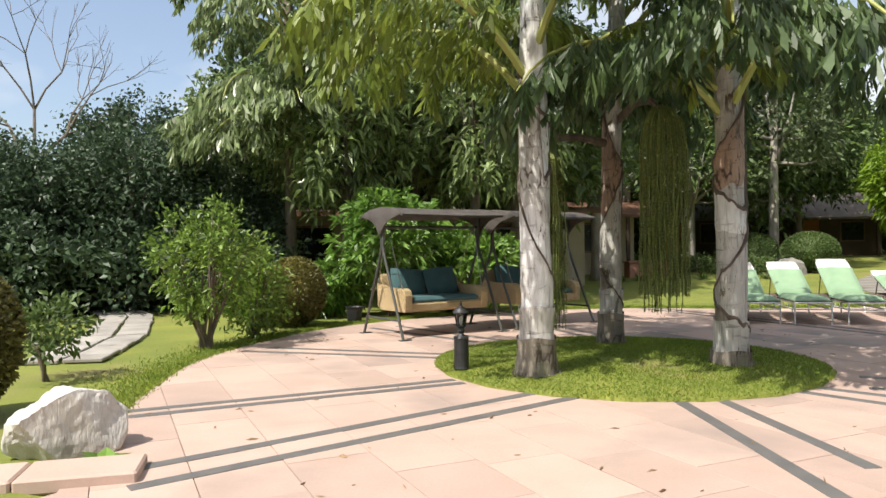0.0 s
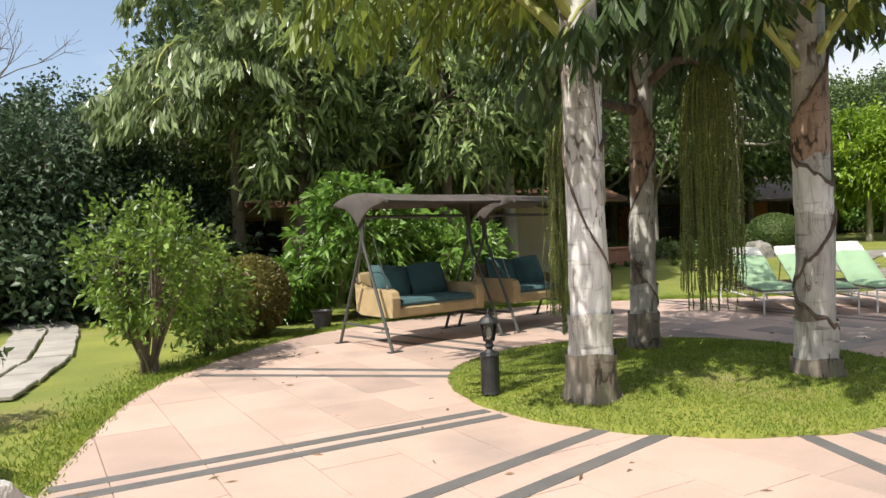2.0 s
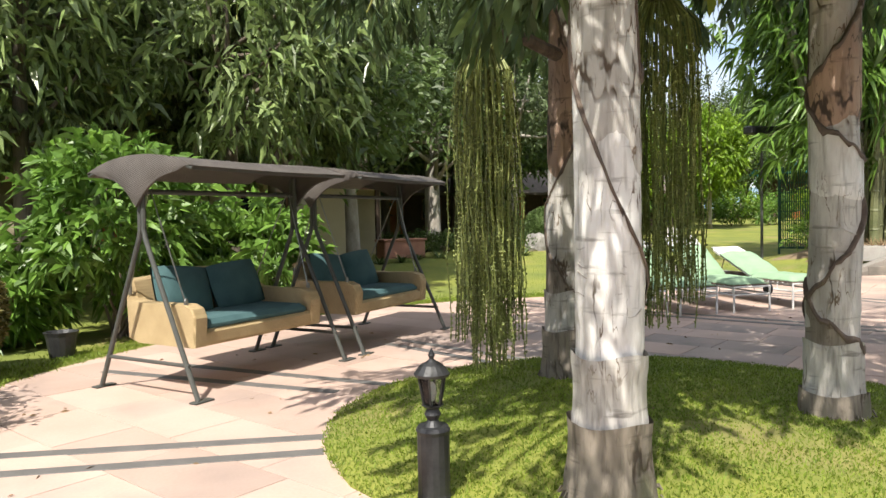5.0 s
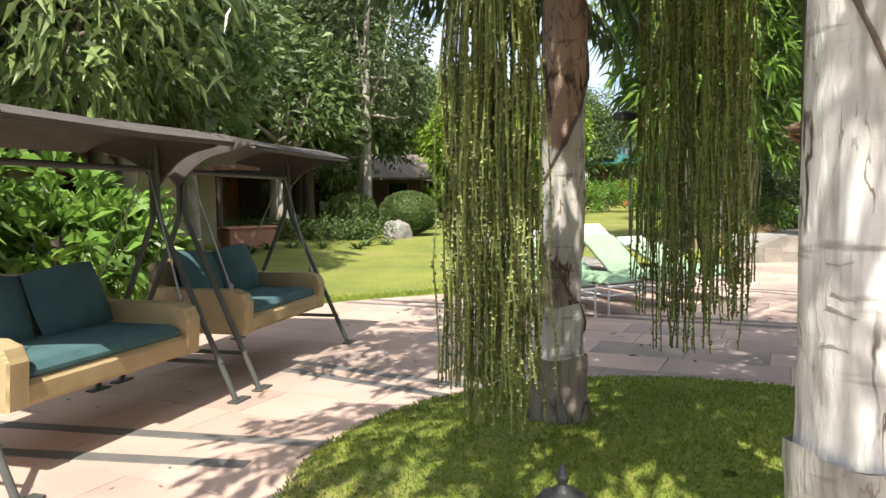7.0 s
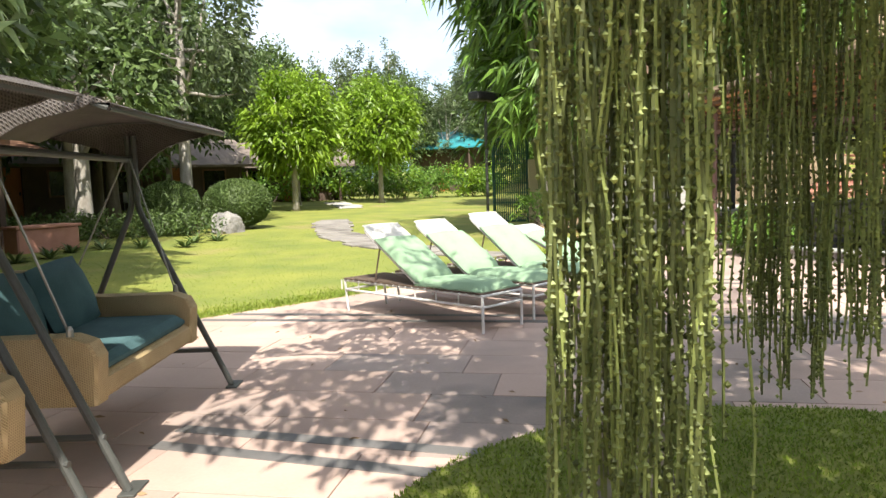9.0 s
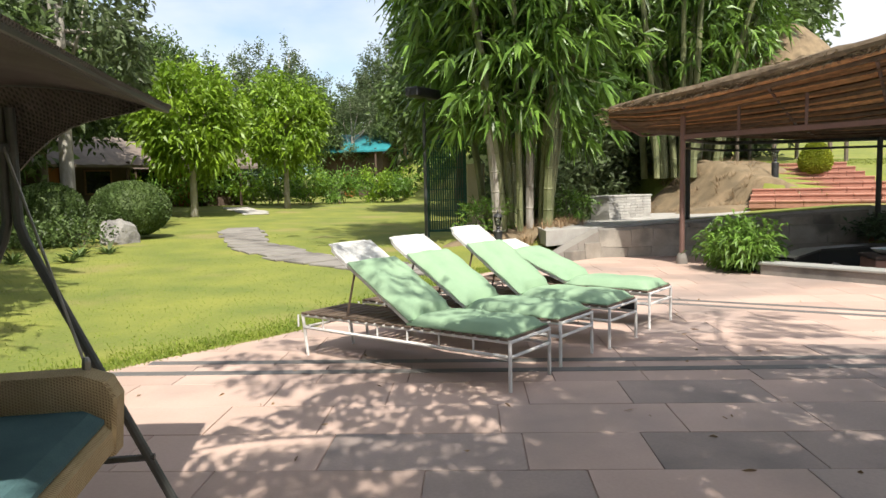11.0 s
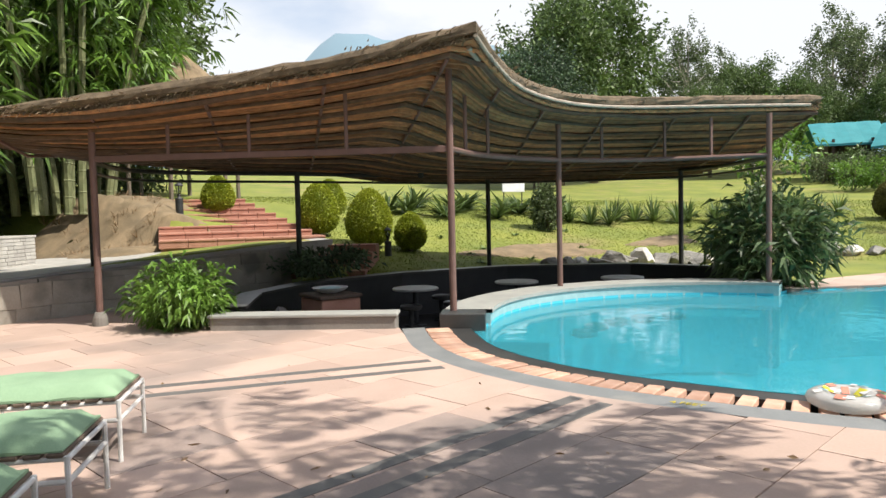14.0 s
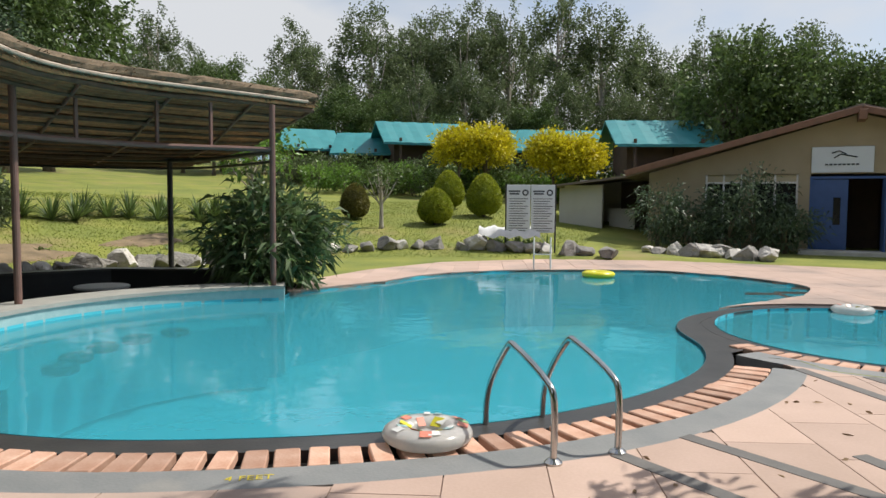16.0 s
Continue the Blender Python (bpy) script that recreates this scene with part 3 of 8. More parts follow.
# ---- pool, pit, walls ----
def ring_strip(inner, outer, z0, z1):
    """A flat strip with thickness between two lines."""
    g = Geo()
    rows = [[(*a, z0), (*a, z1), (*b, z1), (*b, z0)] for a, b in zip(inner, outer)]
    return g.sheet(rows, closed=True)


def pool():
    p = thing("swimming_pool", (9, 5, 0), "curved turquoise swimming pool flush with the terrace", "pool", kind="structure")
    def local(g):
        g.v = [(a - 9, b - 5, c) for a, b, c in g.v]
        return g
    n = len(POOL)
    g = Geo()
    g.add([(x, y, -1.35) for x, y in POOL] + [(x, y, -0.02) for x, y in POOL], [tuple(range(n))] + [(i, (i + 1) % n, n + (i + 1) % n, n + i) for i in range(n)])
    part("basin", local(g), "aqua", p, "aqua painted pool basin")
    # shallow bench along the overflow wall
    bench = Geo()
    rows = [[(*a, -1.3), (*a, -0.34), (*b, -0.34), (*b, -1.3)] for a, b in zip(arc(*WEIR_C, 2.7, -40, 62, 20), arc(*WEIR_C, 3.49, -40, 62, 20))]
    part("bench", local(bench.sheet(rows, closed=True)), "aqua", p)
    for k in range(5):
        a = radians(-6 + 15 * k)
        s = Geo().lathe([(0.15, -0.3), (0.19, -0.28), (0.19, -0.22), (0.15, -0.2)], (WEIR_C[0] + 2.25 * math.cos(a), WEIR_C[1] + 2.25 * math.sin(a), 0), 14)
        part("underwater_stool", local(s), "rim", p, "dark round stool under the water")
    kid = arc(KID[0], KID[1], KID[2], 0, 360, 40)[:-1]
    m = len(kid)
    g = Geo().add([(x, y, -0.55) for x, y in kid] + [(x, y, -0.02) for x, y in kid], [tuple(range(m))] + [(i, (i + 1) % m, m + (i + 1) % m, m + i) for i in range(m)])
    part("paddling_basin", local(g), "aqua", p, "shallow round paddling basin")
    part("water", local(Geo().add([(x, y, -0.06) for x, y in POOL], [tuple(range(n))])), "water", p, "still turquoise water")
    part("paddling_water", local(Geo().add([(x, y, -0.06) for x, y in kid], [tuple(range(m))])), "water", p)
    # dark inner rim, overflow bricks, grey band
    part("rim", local(ring_strip(POOL_NEAR, offset_line(POOL_NEAR, -0.27), -0.5, -0.025)), "rim", p, "wet black stone rim")
    part("gutter", local(ring_strip(offset_line(NEAR_RIM, -0.27), offset_line(NEAR_RIM, -0.62), -0.2, -0.11)), "rim", p)
    part("band", local(ring_strip(offset_line(NEAR_RIM, -0.62), BAND_OUT, -0.2, 0.0)), "band", p, "grey stone band")
    kr = arc(KID[0], KID[1], 2.2, -35, 325, 60)
    part("paddling_rim", local(ring_strip(kr, arc(KID[0], KID[1], 2.36, -35, 325, 60), -0.5, -0.028)), "rim", p)
    part("paddling_gutter", local(ring_strip(arc(KID[0], KID[1], 2.36, 50, 185, 30), arc(KID[0], KID[1], 2.66, 50, 185, 30), -0.2, -0.11)), "rim", p)
    part("paddling_band", local(ring_strip(arc(KID[0], KID[1], 2.66, 62, 185, 30), arc(KID[0], KID[1], 3.0, 62, 185, 30), -0.2, -0.003)), "band", p)
    div = [q for q in POOL_NEAR if q[1] < 4.0]
    div_out = []
    for x, y in div:
        dx, dy = x - KID[0], y - KID[1]
        d = math.hypot(dx, dy)
        k = 2.3 / d
        div_out.append((KID[0] + dx * k, KID[1] + dy * k))
    part("divider", local(ring_strip(offset_line(div, -0.25), div_out, -0.5, -0.03)), "rim", p, "black stone between the two pools")
    # overflow wall with its coping
    w = Geo()
    rows = []
    for a, b in zip(arc(*WEIR_C, 3.5, -45, 67, 40), arc(*WEIR_C, 4.12, -45, 67, 40)):
        rows.append([(*a, -1.3), (*a, 0.12), (*b, 0.12), (*b, -1.3)])
    w.sheet(rows, closed=True)
    w.add(rows[0], [(0, 1, 2, 3)]).add(rows[-1], [(3, 2, 1, 0)])
    part("overflow_wall", local(w), "aquatile", p, "low wall faced with aqua tiles")
    part("coping", local(ring_strip(arc(*WEIR_C, 3.47, -45, 67, 40), arc(*WEIR_C, 4.15, -45, 67, 40), 0.12, 0.175)), "copingtop", p, "grey stone coping")
    end = Geo().box((12.95, 9.62, 0.04), (0.55, 0.62, 0.26), 0.01, -20)
    part("end_block", local(end), "rim", p, "black stone block ending the overflow wall")
    # depth marking on the band
    for txt, t in (("4 FEET", 0.0),):
        cu = bpy.data.curves.new("depth_mark", "FONT")
        cu.body, cu.size, cu.extrude = txt, 0.095, 0.0006
        cu.align_x = "CENTER"
        cu.materials.append(M["yellow_paint"])
        tx = new("depth_mark", cu)
        tx.parent = p
        tx.matrix_basis = pose(8.38 - 9, 9.15 - 5, 0.003, 0, 0, 224)
        bpy.context.view_layer.update()
        me = bpy.data.meshes.new_from_object(tx)
        mark = new("depth_marking", me)
        mark.parent, mark.matrix_basis = p, tx.matrix_basis.copy()
        tagged(mark, "yellow painted depth lettering")
        bpy.data.objects.remove(tx)
    return p


POOL_OB = pool()


def pit():
    p = thing("sunken_bar", (16, 8, -0.65), "sunken bar pit with black walls under the thatched roof", "bar pit", kind="structure")
    def local(g):
        g.v = [(a - 16, b - 8, c + 0.65) for a, b, c in g.v]
        return g
    part("pit_floor", local(Geo().prism(PIT, -0.75, -0.65)), "blackwall", p, "dark stone floor")
    inner = PIT[20:]
    outer = offset_line(inner, -0.3)
    part("pit_wall", local(ring_strip(inner[2:], outer[2:], -0.75, 0.24)), "blackwall", p, "black plastered wall")
    part("wall_cap", local(ring_strip(offset_line(inner[2:], 0.03), offset_line(inner[2:], -0.33), 0.24, 0.28)), "rim", p)
    part("inner_face", local(ring_strip(arc(*WEIR_C, 4.13, -44, 68, 24), arc(*WEIR_C, 4.19, -44, 68, 24), -0.7, 0.11)), "blackwall", p)
    low = Geo().box((0, 0, 0), (2.55, 0.3, 0.34), 0.015, m=pose(13.42, 11.75, 0.0, 0, 0, 72))
    part("front_wall", local(low), "concrete", p, "low weathered concrete wall")
    part("front_cap", local(Geo().box((0, 0, 0), (2.6, 0.36, 0.05), 0.012, m=pose(13.42, 11.75, 0.19, 0, 0, 72))), "copingtop", p)


pit()


def bar_furniture():
    for i, (x, y) in enumerate(((17.0, 9.4), (17.3, 7.2), (17.1, 4.9))):
        t = thing("bar_table", (x, y, -0.65), "round white-topped bar table on a dark pedestal in the sunken bar", "table", "bar tables")
        part("tabletop", Geo().lathe([(0.43, 0.70), (0.45, 0.71), (0.45, 0.735), (0.43, 0.745)], n=28), "table_top", t, "white round top")
        part("pedestal", Geo().lathe([(0.05, 0.03), (0.05, 0.70)], n=12), "iron", t)
        part("foot", Geo().lathe([(0.24, 0.0), (0.22, 0.03), (0.06, 0.05)], n=20), "iron", t)
        for dx, dy in ((-0.75, 0.25), (-0.6, -0.6), (0.5, -0.65)):
            s = thing("bar_stool", (x + dx, y + dy, -0.65), "low dark round stool in the sunken bar", "stool", "bar stools")
            part("seat", Geo().lathe([(0.17, 0.42), (0.2, 0.44), (0.2, 0.5), (0.16, 0.52)], n=18), "rim", s)
            part("pedestal", Geo().lathe([(0.16, 0), (0.15, 0.03), (0.05, 0.06), (0.05, 0.42)], n=12), "iron", s)
    c = thing("brick_counter", (15.35, 11.2, -0.65), "dark red brick counter block in the sunken bar", "counter")
    part("body", Geo().box((0, 0, 0.42), (0.8, 0.7, 0.84), 0.02, 20), "redstep", c)
    part("top", Geo().box((0, 0, 0.87), (0.86, 0.76, 0.06), 0.015, 20), "brown_wall", c)
    b = thing("bowl", (15.35, 11.2, 0.25), "white round bowl on the brick counter", "bowl")
    part("dish", Geo().lathe([(0.1, 0), (0.24, 0.05), (0.3, 0.1), (0.28, 0.1), (0.2, 0.05), (0.02, 0.03)], n=20), "cloth_white", b)
    part("contents", Geo().lathe([(0.05, 0.04), (0.2, 0.06), (0.16, 0.1), (0.05, 0.11)], n=12), "aquatile", b, "pale blue contents")


bar_furniture()


# ---- retaining wall, terrace, steps ----
def slab_rows(a, b, z0, za, zb, thick):
    """An upright wall from a to b with a sloping top."""
    (x0, y0), (x1, y1) = a, b
    q = math.hypot(x1 - x0, y1 - y0)
    nx, ny = -(y1 - y0) / q * thick / 2, (x1 - x0) / q * thick / 2
    g = Geo()
    g.sheet([[(x + nx, y + ny, z0), (x - nx, y - ny, z0), (x - nx, y - ny, z), (x + nx, y + ny, z)] for x, y, z in ((x0, y0, za), (x1, y1, zb))], closed=True)
    g.f += [(3, 2, 1, 0), (4, 5, 6, 7)]
    return g


def walls():
    w = thing("retaining_wall", (15.45, 16.6, 0), "weathered concrete retaining wall beside the terrace", "wall", kind="structure")
    def local(g):
        g.v = [(a - 15.45, b - 16.6, c) for a, b, c in g.v]
        return g
    # blocks with recessed joints
    a, b = np.array((15.45, 16.55)), np.array((18.75, 11.75))
    for i in range(6):
        p0, p1 = a + (b - a) * (i / 6 + 0.002), a + (b - a) * ((i + 1) / 6 - 0.002)
        part("wall_block", local(slab_rows(p0, p1, -0.3, 0.60 + 0.05 * i, 0.60 + 0.05 * (i + 1), 0.30)), "concrete", w)
    for i in range(2):
        p0 = np.array((13.95, 17.02)) + (a - np.array((13.95, 17.02))) * (i / 2 + 0.003)
        p1 = np.array((13.95, 17.02)) + (a - np.array((13.95, 17.02))) * ((i + 1) / 2 - 0.003)
        part("wall_block", local(slab_rows(p0, p1, -0.3, 0.12 + 0.24 * i, 0.12 + 0.24 * (i + 1), 0.28)), "concrete", w)
    # rough stone facing with open joints
    rs = random.Random(31)
    for p0, p1, h0, h1, half in ((a, b, 0.60, 0.90, 0.15), (np.array((13.95, 17.02)), a, 0.12, 0.60, 0.14)):
        ln = float(np.linalg.norm(p1 - p0))
        u = (p1 - p0) / ln
        nrm = np.array((u[1], -u[0]))
        if nrm[1] > 0:
            nrm = -nrm
        zz, row = -0.05, 0
        while zz < h1 - 0.06:
            hh = rs.uniform(0.26, 0.46)
            x = -rs.uniform(0, 0.25)
            while x < ln - 0.02:
                l = rs.uniform(0.4, 1.05)
                x0, x1 = max(x, 0.01), min(x + l, ln - 0.01)
                x += l
                top = min(zz + hh, h0 + (h1 - h0) * x0 / ln - 0.02)
                if x1 - x0 < 0.08 or top - zz < 0.05:
                    continue
                c = p0 + u * (x0 + x1) / 2 + nrm * half
                j = [rs.uniform(-0.025, 0.025) for _ in range(4)]
                g = Geo().box((0, 0, 0), (x1 - x0 - 0.005, 0.05 + rs.uniform(0, 0.008), top - zz - 0.005), 0.006)
                g.v = [(q[0] + j[0] * q[2] * 4, q[1], q[2] + j[1] * q[0] * 2) for q in g.v]
                m4 = pose(c[0] - 15.45, c[1] - 16.6, (zz + top) / 2, 0, 0, math.degrees(math.atan2(u[1], u[0])))
                g.v = [tuple(m4 @ Vector(q)) for q in g.v]
                part("stone", g, "wallstone", w)
            zz += hh
            row += 1
    t = Geo().prism(TERRACE, 0.3, lambda x, y: 0.62 + 0.34 * min(max((16.8 - y) / 4.6, 0), 1))
    whole("upper_path", t, "palestone", (0, 0, 0), "pale stone path above the retaining wall", "path", kind="structure")
    pw = thing("planter_wall", (19.3, 17.35, 0.6), "pale stone clad planter wall beside the upper path", "planter", rz=-14)
    rng = random.Random(4)
    part("core", Geo().box((0, 0, 0.3), (2.0, 0.5, 0.6), 0.01), "palestone", pw)
    for r in range(8):
        x = -1.0
        while x < 0.97:
            l = min(rng.uniform(0.18, 0.42), 1.0 - x)
            part("stone", Geo().box((x + l / 2, -0.26, 0.04 + r * 0.075), (l - 0.008, 0.05 + rng.uniform(0, 0.02), 0.068), 0.006), "palestone", pw)
            x += l
    part("cap", Geo().box((0, 0, 0.625), (2.06, 0.6, 0.05), 0.01), "palestone", pw)
    # red stone steps up the bank
    st = thing("garden_steps", (21.4, 12.6, 0.9), "broad red stone steps climbing the grassy bank", "steps", kind="structure", rz=5)
    for i in range(8):
        wdt = 3.9 - 0.2 * i
        for k in range(6):
            part("tread", Geo().box((0.35 + i * 0.68, -wdt / 2 + wdt * (k + 0.5) / 6 + 0.12 * i, 0.10 + i * 0.15), (0.76, wdt / 6 - 0.012, 0.05), 0.008), "redstep", st)
            part("riser", Geo().box((0.02 + i * 0.68, -wdt / 2 + wdt * (k + 0.5) / 6 + 0.12 * i, 0.0 + i * 0.15), (0.06, wdt / 6 - 0.012, 0.15), 0.006), "redstep", st)
        part("fill", Geo().box((0.37 + i * 0.68, 0.12 * i, -0.16 + i * 0.15), (0.62, wdt - 0.1, 0.44), 0), "redstep", st)
    s2 = thing("bar_steps", (19.6, 10.7, 0.2), "short red stone steps down to the sunken bar", "steps", kind="structure", rz=160)
    for i in range(4):
        part("step", Geo().box((-0.9 + i * 0.42, 0, 0.62 - i * 0.17 - 0.2), (0.46, 1.7, 0.42), 0.012), "redstep", s2)


walls()


# ---- thatched pavilion over the bar ----
FRONT = [(15.0, 16.1, 3.1), (13.95, 13.6, 3.3), (12.95, 11.2, 3.58), (12.3, 9.6, 3.9)]
CURVE = [(12.3, 9.6, 3.9), (12.95, 9.1, 3.68), (13.75, 8.4, 3.5), (14.5, 7.3, 3.42), (14.85, 6.1, 3.42), (14.85, 4.8, 3.45), (14.75, 3.4, 3.48), (14.8, 2.05, 3.52)]
BACK = [(16.3, 16.5, 2.98), (17.9, 14.3, 2.78), (19.0, 12.3, 2.68), (19.7, 10.6, 2.6), (20.2, 9.4, 2.5), (20.6, 8.2, 2.5), (20.85, 7.0, 2.5), (20.8, 5.6, 2.5), (20.3, 4.2, 2.5), (19.5, 3.0, 2.5), (18.7, 2.0, 2.55)]
FRONT_LINE = smooth_line(FRONT, 8) + smooth_line(CURVE, 7)[1:]


def resample(line, n):
    P = np.array(line)
    d = np.concatenate([[0], np.cumsum(np.linalg.norm(np.diff(P, axis=0), axis=1))])
    s = np.linspace(0, d[-1], n)
    return np.stack([np.interp(s, d, P[:, k]) for k in range(3)], 1)


def pavilion():
    p = thing("thatched_pavilion", (16.5, 8.5, 0), "open pavilion with a sweeping thatched roof on brown steel posts", "pavilion")
    o = np.array((16.5, 8.5, 0))
    n, m = 61, 10
    k = len(smooth_line(FRONT, 8))
    ka = int(n * 0.42)
    A = np.concatenate([resample(FRONT_LINE[:k], ka + 1), resample(FRONT_LINE[k - 1:], n - ka)[1:]])
    B = resample(smooth_line(BACK, 6), n)
    rng = np.random.default_rng(5)
    top, und = [], []
    for i in range(n):
        rt, ru = [], []
        for j in range(m + 1):
            q = A[i] + (B[i] - A[i]) * j / m
            sag = -0.18 * math.sin(math.pi * j / m)
            rt.append(tuple(q + (0, 0, sag + rng.normal(0, 0.028)) - o))
            ru.append(tuple(q + (0, 0, sag - 0.17 * min(1, 0.3 + i / 7)) - o))
        top.append(rt)
        und.append(ru)
    part("thatch", Geo().sheet(top), "thatch", p, "weathered brown thatch", smooth=False)
    part("underside", Geo().sheet(und), "thatch_in", p, "reddish brown reed matting")
    edge = Geo()
    edge.sheet([[t[0], u[0]] for t, u in zip(top, und)])
    edge.sheet([[t[-1], u[-1]] for t, u in zip(top, und)])
    edge.sheet([[a, b] for a, b in zip(top[0], und[0])])
    edge.sheet([[a, b] for a, b in zip(top[-1], und[-1])])
    part("thatch_edge", edge, "thatch", p)
    # ragged straw along the edge and over the top
    g = Geo()
    T, U = np.array(top), np.array(und)
    cnt = 9000
    ii = rng.uniform(0, n - 1.001, cnt)
    fr = ii - ii.astype(int)
    i0 = ii.astype(int)
    e = T[i0, 0] * (1 - fr)[:, None] + T[i0 + 1, 0] * fr[:, None]
    e2 = U[i0, 0] * (1 - fr)[:, None] + U[i0 + 1, 0] * fr[:, None]
    h = rng.uniform(0, 1, cnt)[:, None]
    P = e * h + e2 * (1 - h)
    tang = T[i0 + 1, 0] - T[i0, 0]
    tang /= np.linalg.norm(tang, axis=1, keepdims=True)
    outw = A[i0] - B[i0]
    outw[:, 2] = 0
    outw /= np.linalg.norm(outw, axis=1, keepdims=True)
    Dv = outw * 0.5 + tang * rng.normal(0, 0.8, (cnt, 1)) + rng.normal(0, 0.25, (cnt, 3)) + (0, 0, -0.15)
    g.leaves(P, Dv, rng.uniform(0.04, 0.11, cnt), 0.014, rng, 0.2)
    cnt = 9000
    ii, jj = rng.uniform(0, n - 1.001, cnt), rng.uniform(0, m - 0.001, cnt) ** 1.0
    P = T[ii.astype(int), jj.astype(int)] + rng.normal(0, 0.12, (cnt, 3)) * (1, 1, 0.05) + (0, 0, -0.01)
    Dv = -(A[ii.astype(int)] - B[ii.astype(int)]) + rng.normal(0, 1.2, (cnt, 3)) * (1, 1, 0.04)
    g.leaves(P, Dv, rng.uniform(0.1, 0.25, cnt), 0.02, rng, 0.0)
    tagged(part("straw", g, "straw", p, "loose straw ends"), kind="stuff")
    # bundles of reed laid side by side under the thatch, then the bamboo purlins that carry them
    for j in range(58):
        f = (j + 0.3) / 58
        pts = []
        ph = rng.uniform(0, 6)
        for i in range(0, n, 2):
            q = A[i] + (B[i] - A[i]) * (f + 0.0015 * math.sin(i * 0.5 + ph))
            pts.append(q + (0, 0, -0.18 * math.sin(math.pi * f) - 0.185 * min(1, 0.3 + i / 7) + 0.006 * math.sin(i * 0.4 + ph)) - o)
        part("reed", Geo().tube(pts, [0.026 + 0.016 * abs(math.sin(ph + i * 0.8)) for i in range(len(pts))], 5), "reed", p)
    for j in range(13):
        f = (j + 0.2) / 13
        pts = []
        for i in range(0, n, 3):
            q = A[i] + (B[i] - A[i]) * (f + 0.002 * math.sin(i * 0.7 + j * 2.1))
            pts.append(q + (0, 0, -0.18 * math.sin(math.pi * f) - 0.235 * min(1, 0.4 + i / 7) + 0.014 * math.sin(i * 0.5 + j * 1.3)) - o)
        part("purlin", Geo().tube(pts, 0.03 if j % 3 else 0.045, 6), "pole_wood", p)
    # thick rolled thatch lip and the pale poles that carry it
    lip = []
    for i in range(n):
        out = A[i] - B[i]
        out[2] = 0
        out /= np.linalg.norm(out)
        row = []
        for q in range(9):
            a = 2 * math.pi * q / 9
            rr = 0.085 * min(1, 0.45 + i / 10) + rng.normal(0, 0.012)
            c = A[i] + (0, 0, -0.03) - o
            row.append(tuple(c + out * rr * math.cos(a) + np.array((0, 0, 1.0)) * rr * math.sin(a)))
        lip.append(row)
    part("thatch_roll", Geo().sheet(lip, closed=True), "thatch", p, "rolled thatch along the eaves")
    for dz, di, rr in ((-0.13, 0.05, 0.03), (-0.24, -0.16, 0.036)):
        pts = []
        for i in range(ka, n, 2):
            out = A[i] - B[i]
            out[2] = 0
            out /= np.linalg.norm(out)
            pts.append(A[i] + out * di + (0, 0, dz) - o)
        part("eaves_pole", Geo().tube(pts, rr, 8), "pale_pole", p, "pale bamboo pole along the eaves")
    # steel rafters
    for i in range(0, n, 6):
        a, b = A[i] - (0, 0, 0.25) - o, B[min(i + 5, n - 1)] - (0, 0, 0.22) - o
        mid = (a + b) / 2 - (0, 0, 0.19)
        part("rafter", Geo().tube([a + (b - a) * 0.03, mid, b], 0.028, 6), "post_paint", p)
    # front posts, rails and struts
    posts = [(14.85, 14.6, 0, 2.88), (13.1, 9.72, 0.17, 3.55), (15.3, 7.12, 0.17, 3.14), (14.3, 3.55, 0.17, 3.15)]
    for x, y, z0, z1 in posts:
        part("post", Geo().tube([(x - o[0], y - o[1], z0), (x - o[0], y - o[1], z1)], 0.049, 12), "post_paint", p, "brown painted steel post")
        if z0 < 0.1:
            part("post_shoe", Geo().lathe([(0.11, z0), (0.1, z0 + 0.12), (0.07, z0 + 0.2)], (x - o[0], y - o[1], 0), 14), "concrete", p)
    backs = [(17.6, 15.2, 0.5, 2.45), (18.4, 11.5, 0.28, 2.42), (20.1, 6.85, -0.1, 2.36), (18.0, 2.9, -0.1, 2.36)]
    for x, y, z0, z1 in backs:
        part("back_post", Geo().tube([(x - o[0], y - o[1], z0), (x - o[0], y - o[1], z1)], 0.055, 12), "iron", p, "dark steel post")
    rail = [(14.85, 14.6, 2.42), (13.1, 9.72, 2.42)]
    part("front_rail", Geo().box((0, 0, 0), (5.2, 0.05, 0.09), 0.008, m=pose((14.85 + 13.1) / 2 - o[0], (14.6 + 9.72) / 2 - o[1], 2.42, 0, 0, math.degrees(math.atan2(4.88, 1.75)))), "post_paint", p)
    curve = [(q[0] - o[0], q[1] - o[1], 2.42) for q in smooth_line([(13.1, 9.72), (14.35, 8.75), (15.3, 7.12), (15.35, 5.3), (14.3, 3.55)], 6)]
    part("front_rail", Geo().tube(curve, 0.042, 8), "post_paint", p)
    bl = [(q[0] - o[0], q[1] - o[1], 2.38) for q in smooth_line([(14.85, 14.6), (17.2, 14.2), (18.4, 11.5), (20.1, 6.85), (18.0, 2.9), (14.3, 3.55)], 6)]
    part("back_rail", Geo().tube(bl, 0.04, 8), "iron", p)
    part("back_rail", Geo().tube([(a, b, c - 0.16) for a, b, c in bl], 0.025, 8), "iron", p)
    for f in (0.22, 0.45, 0.72):
        x, y = 14.85 + (13.1 - 14.85) * f, 14.6 + (9.72 - 14.6) * f
        part("strut", Geo().box((x - o[0], y - o[1], 2.42 + (0.42 + 0.75 * f * f) / 2), (0.05, 0.05, 0.42 + 0.75 * f * f), 0.006), "post_paint", p)
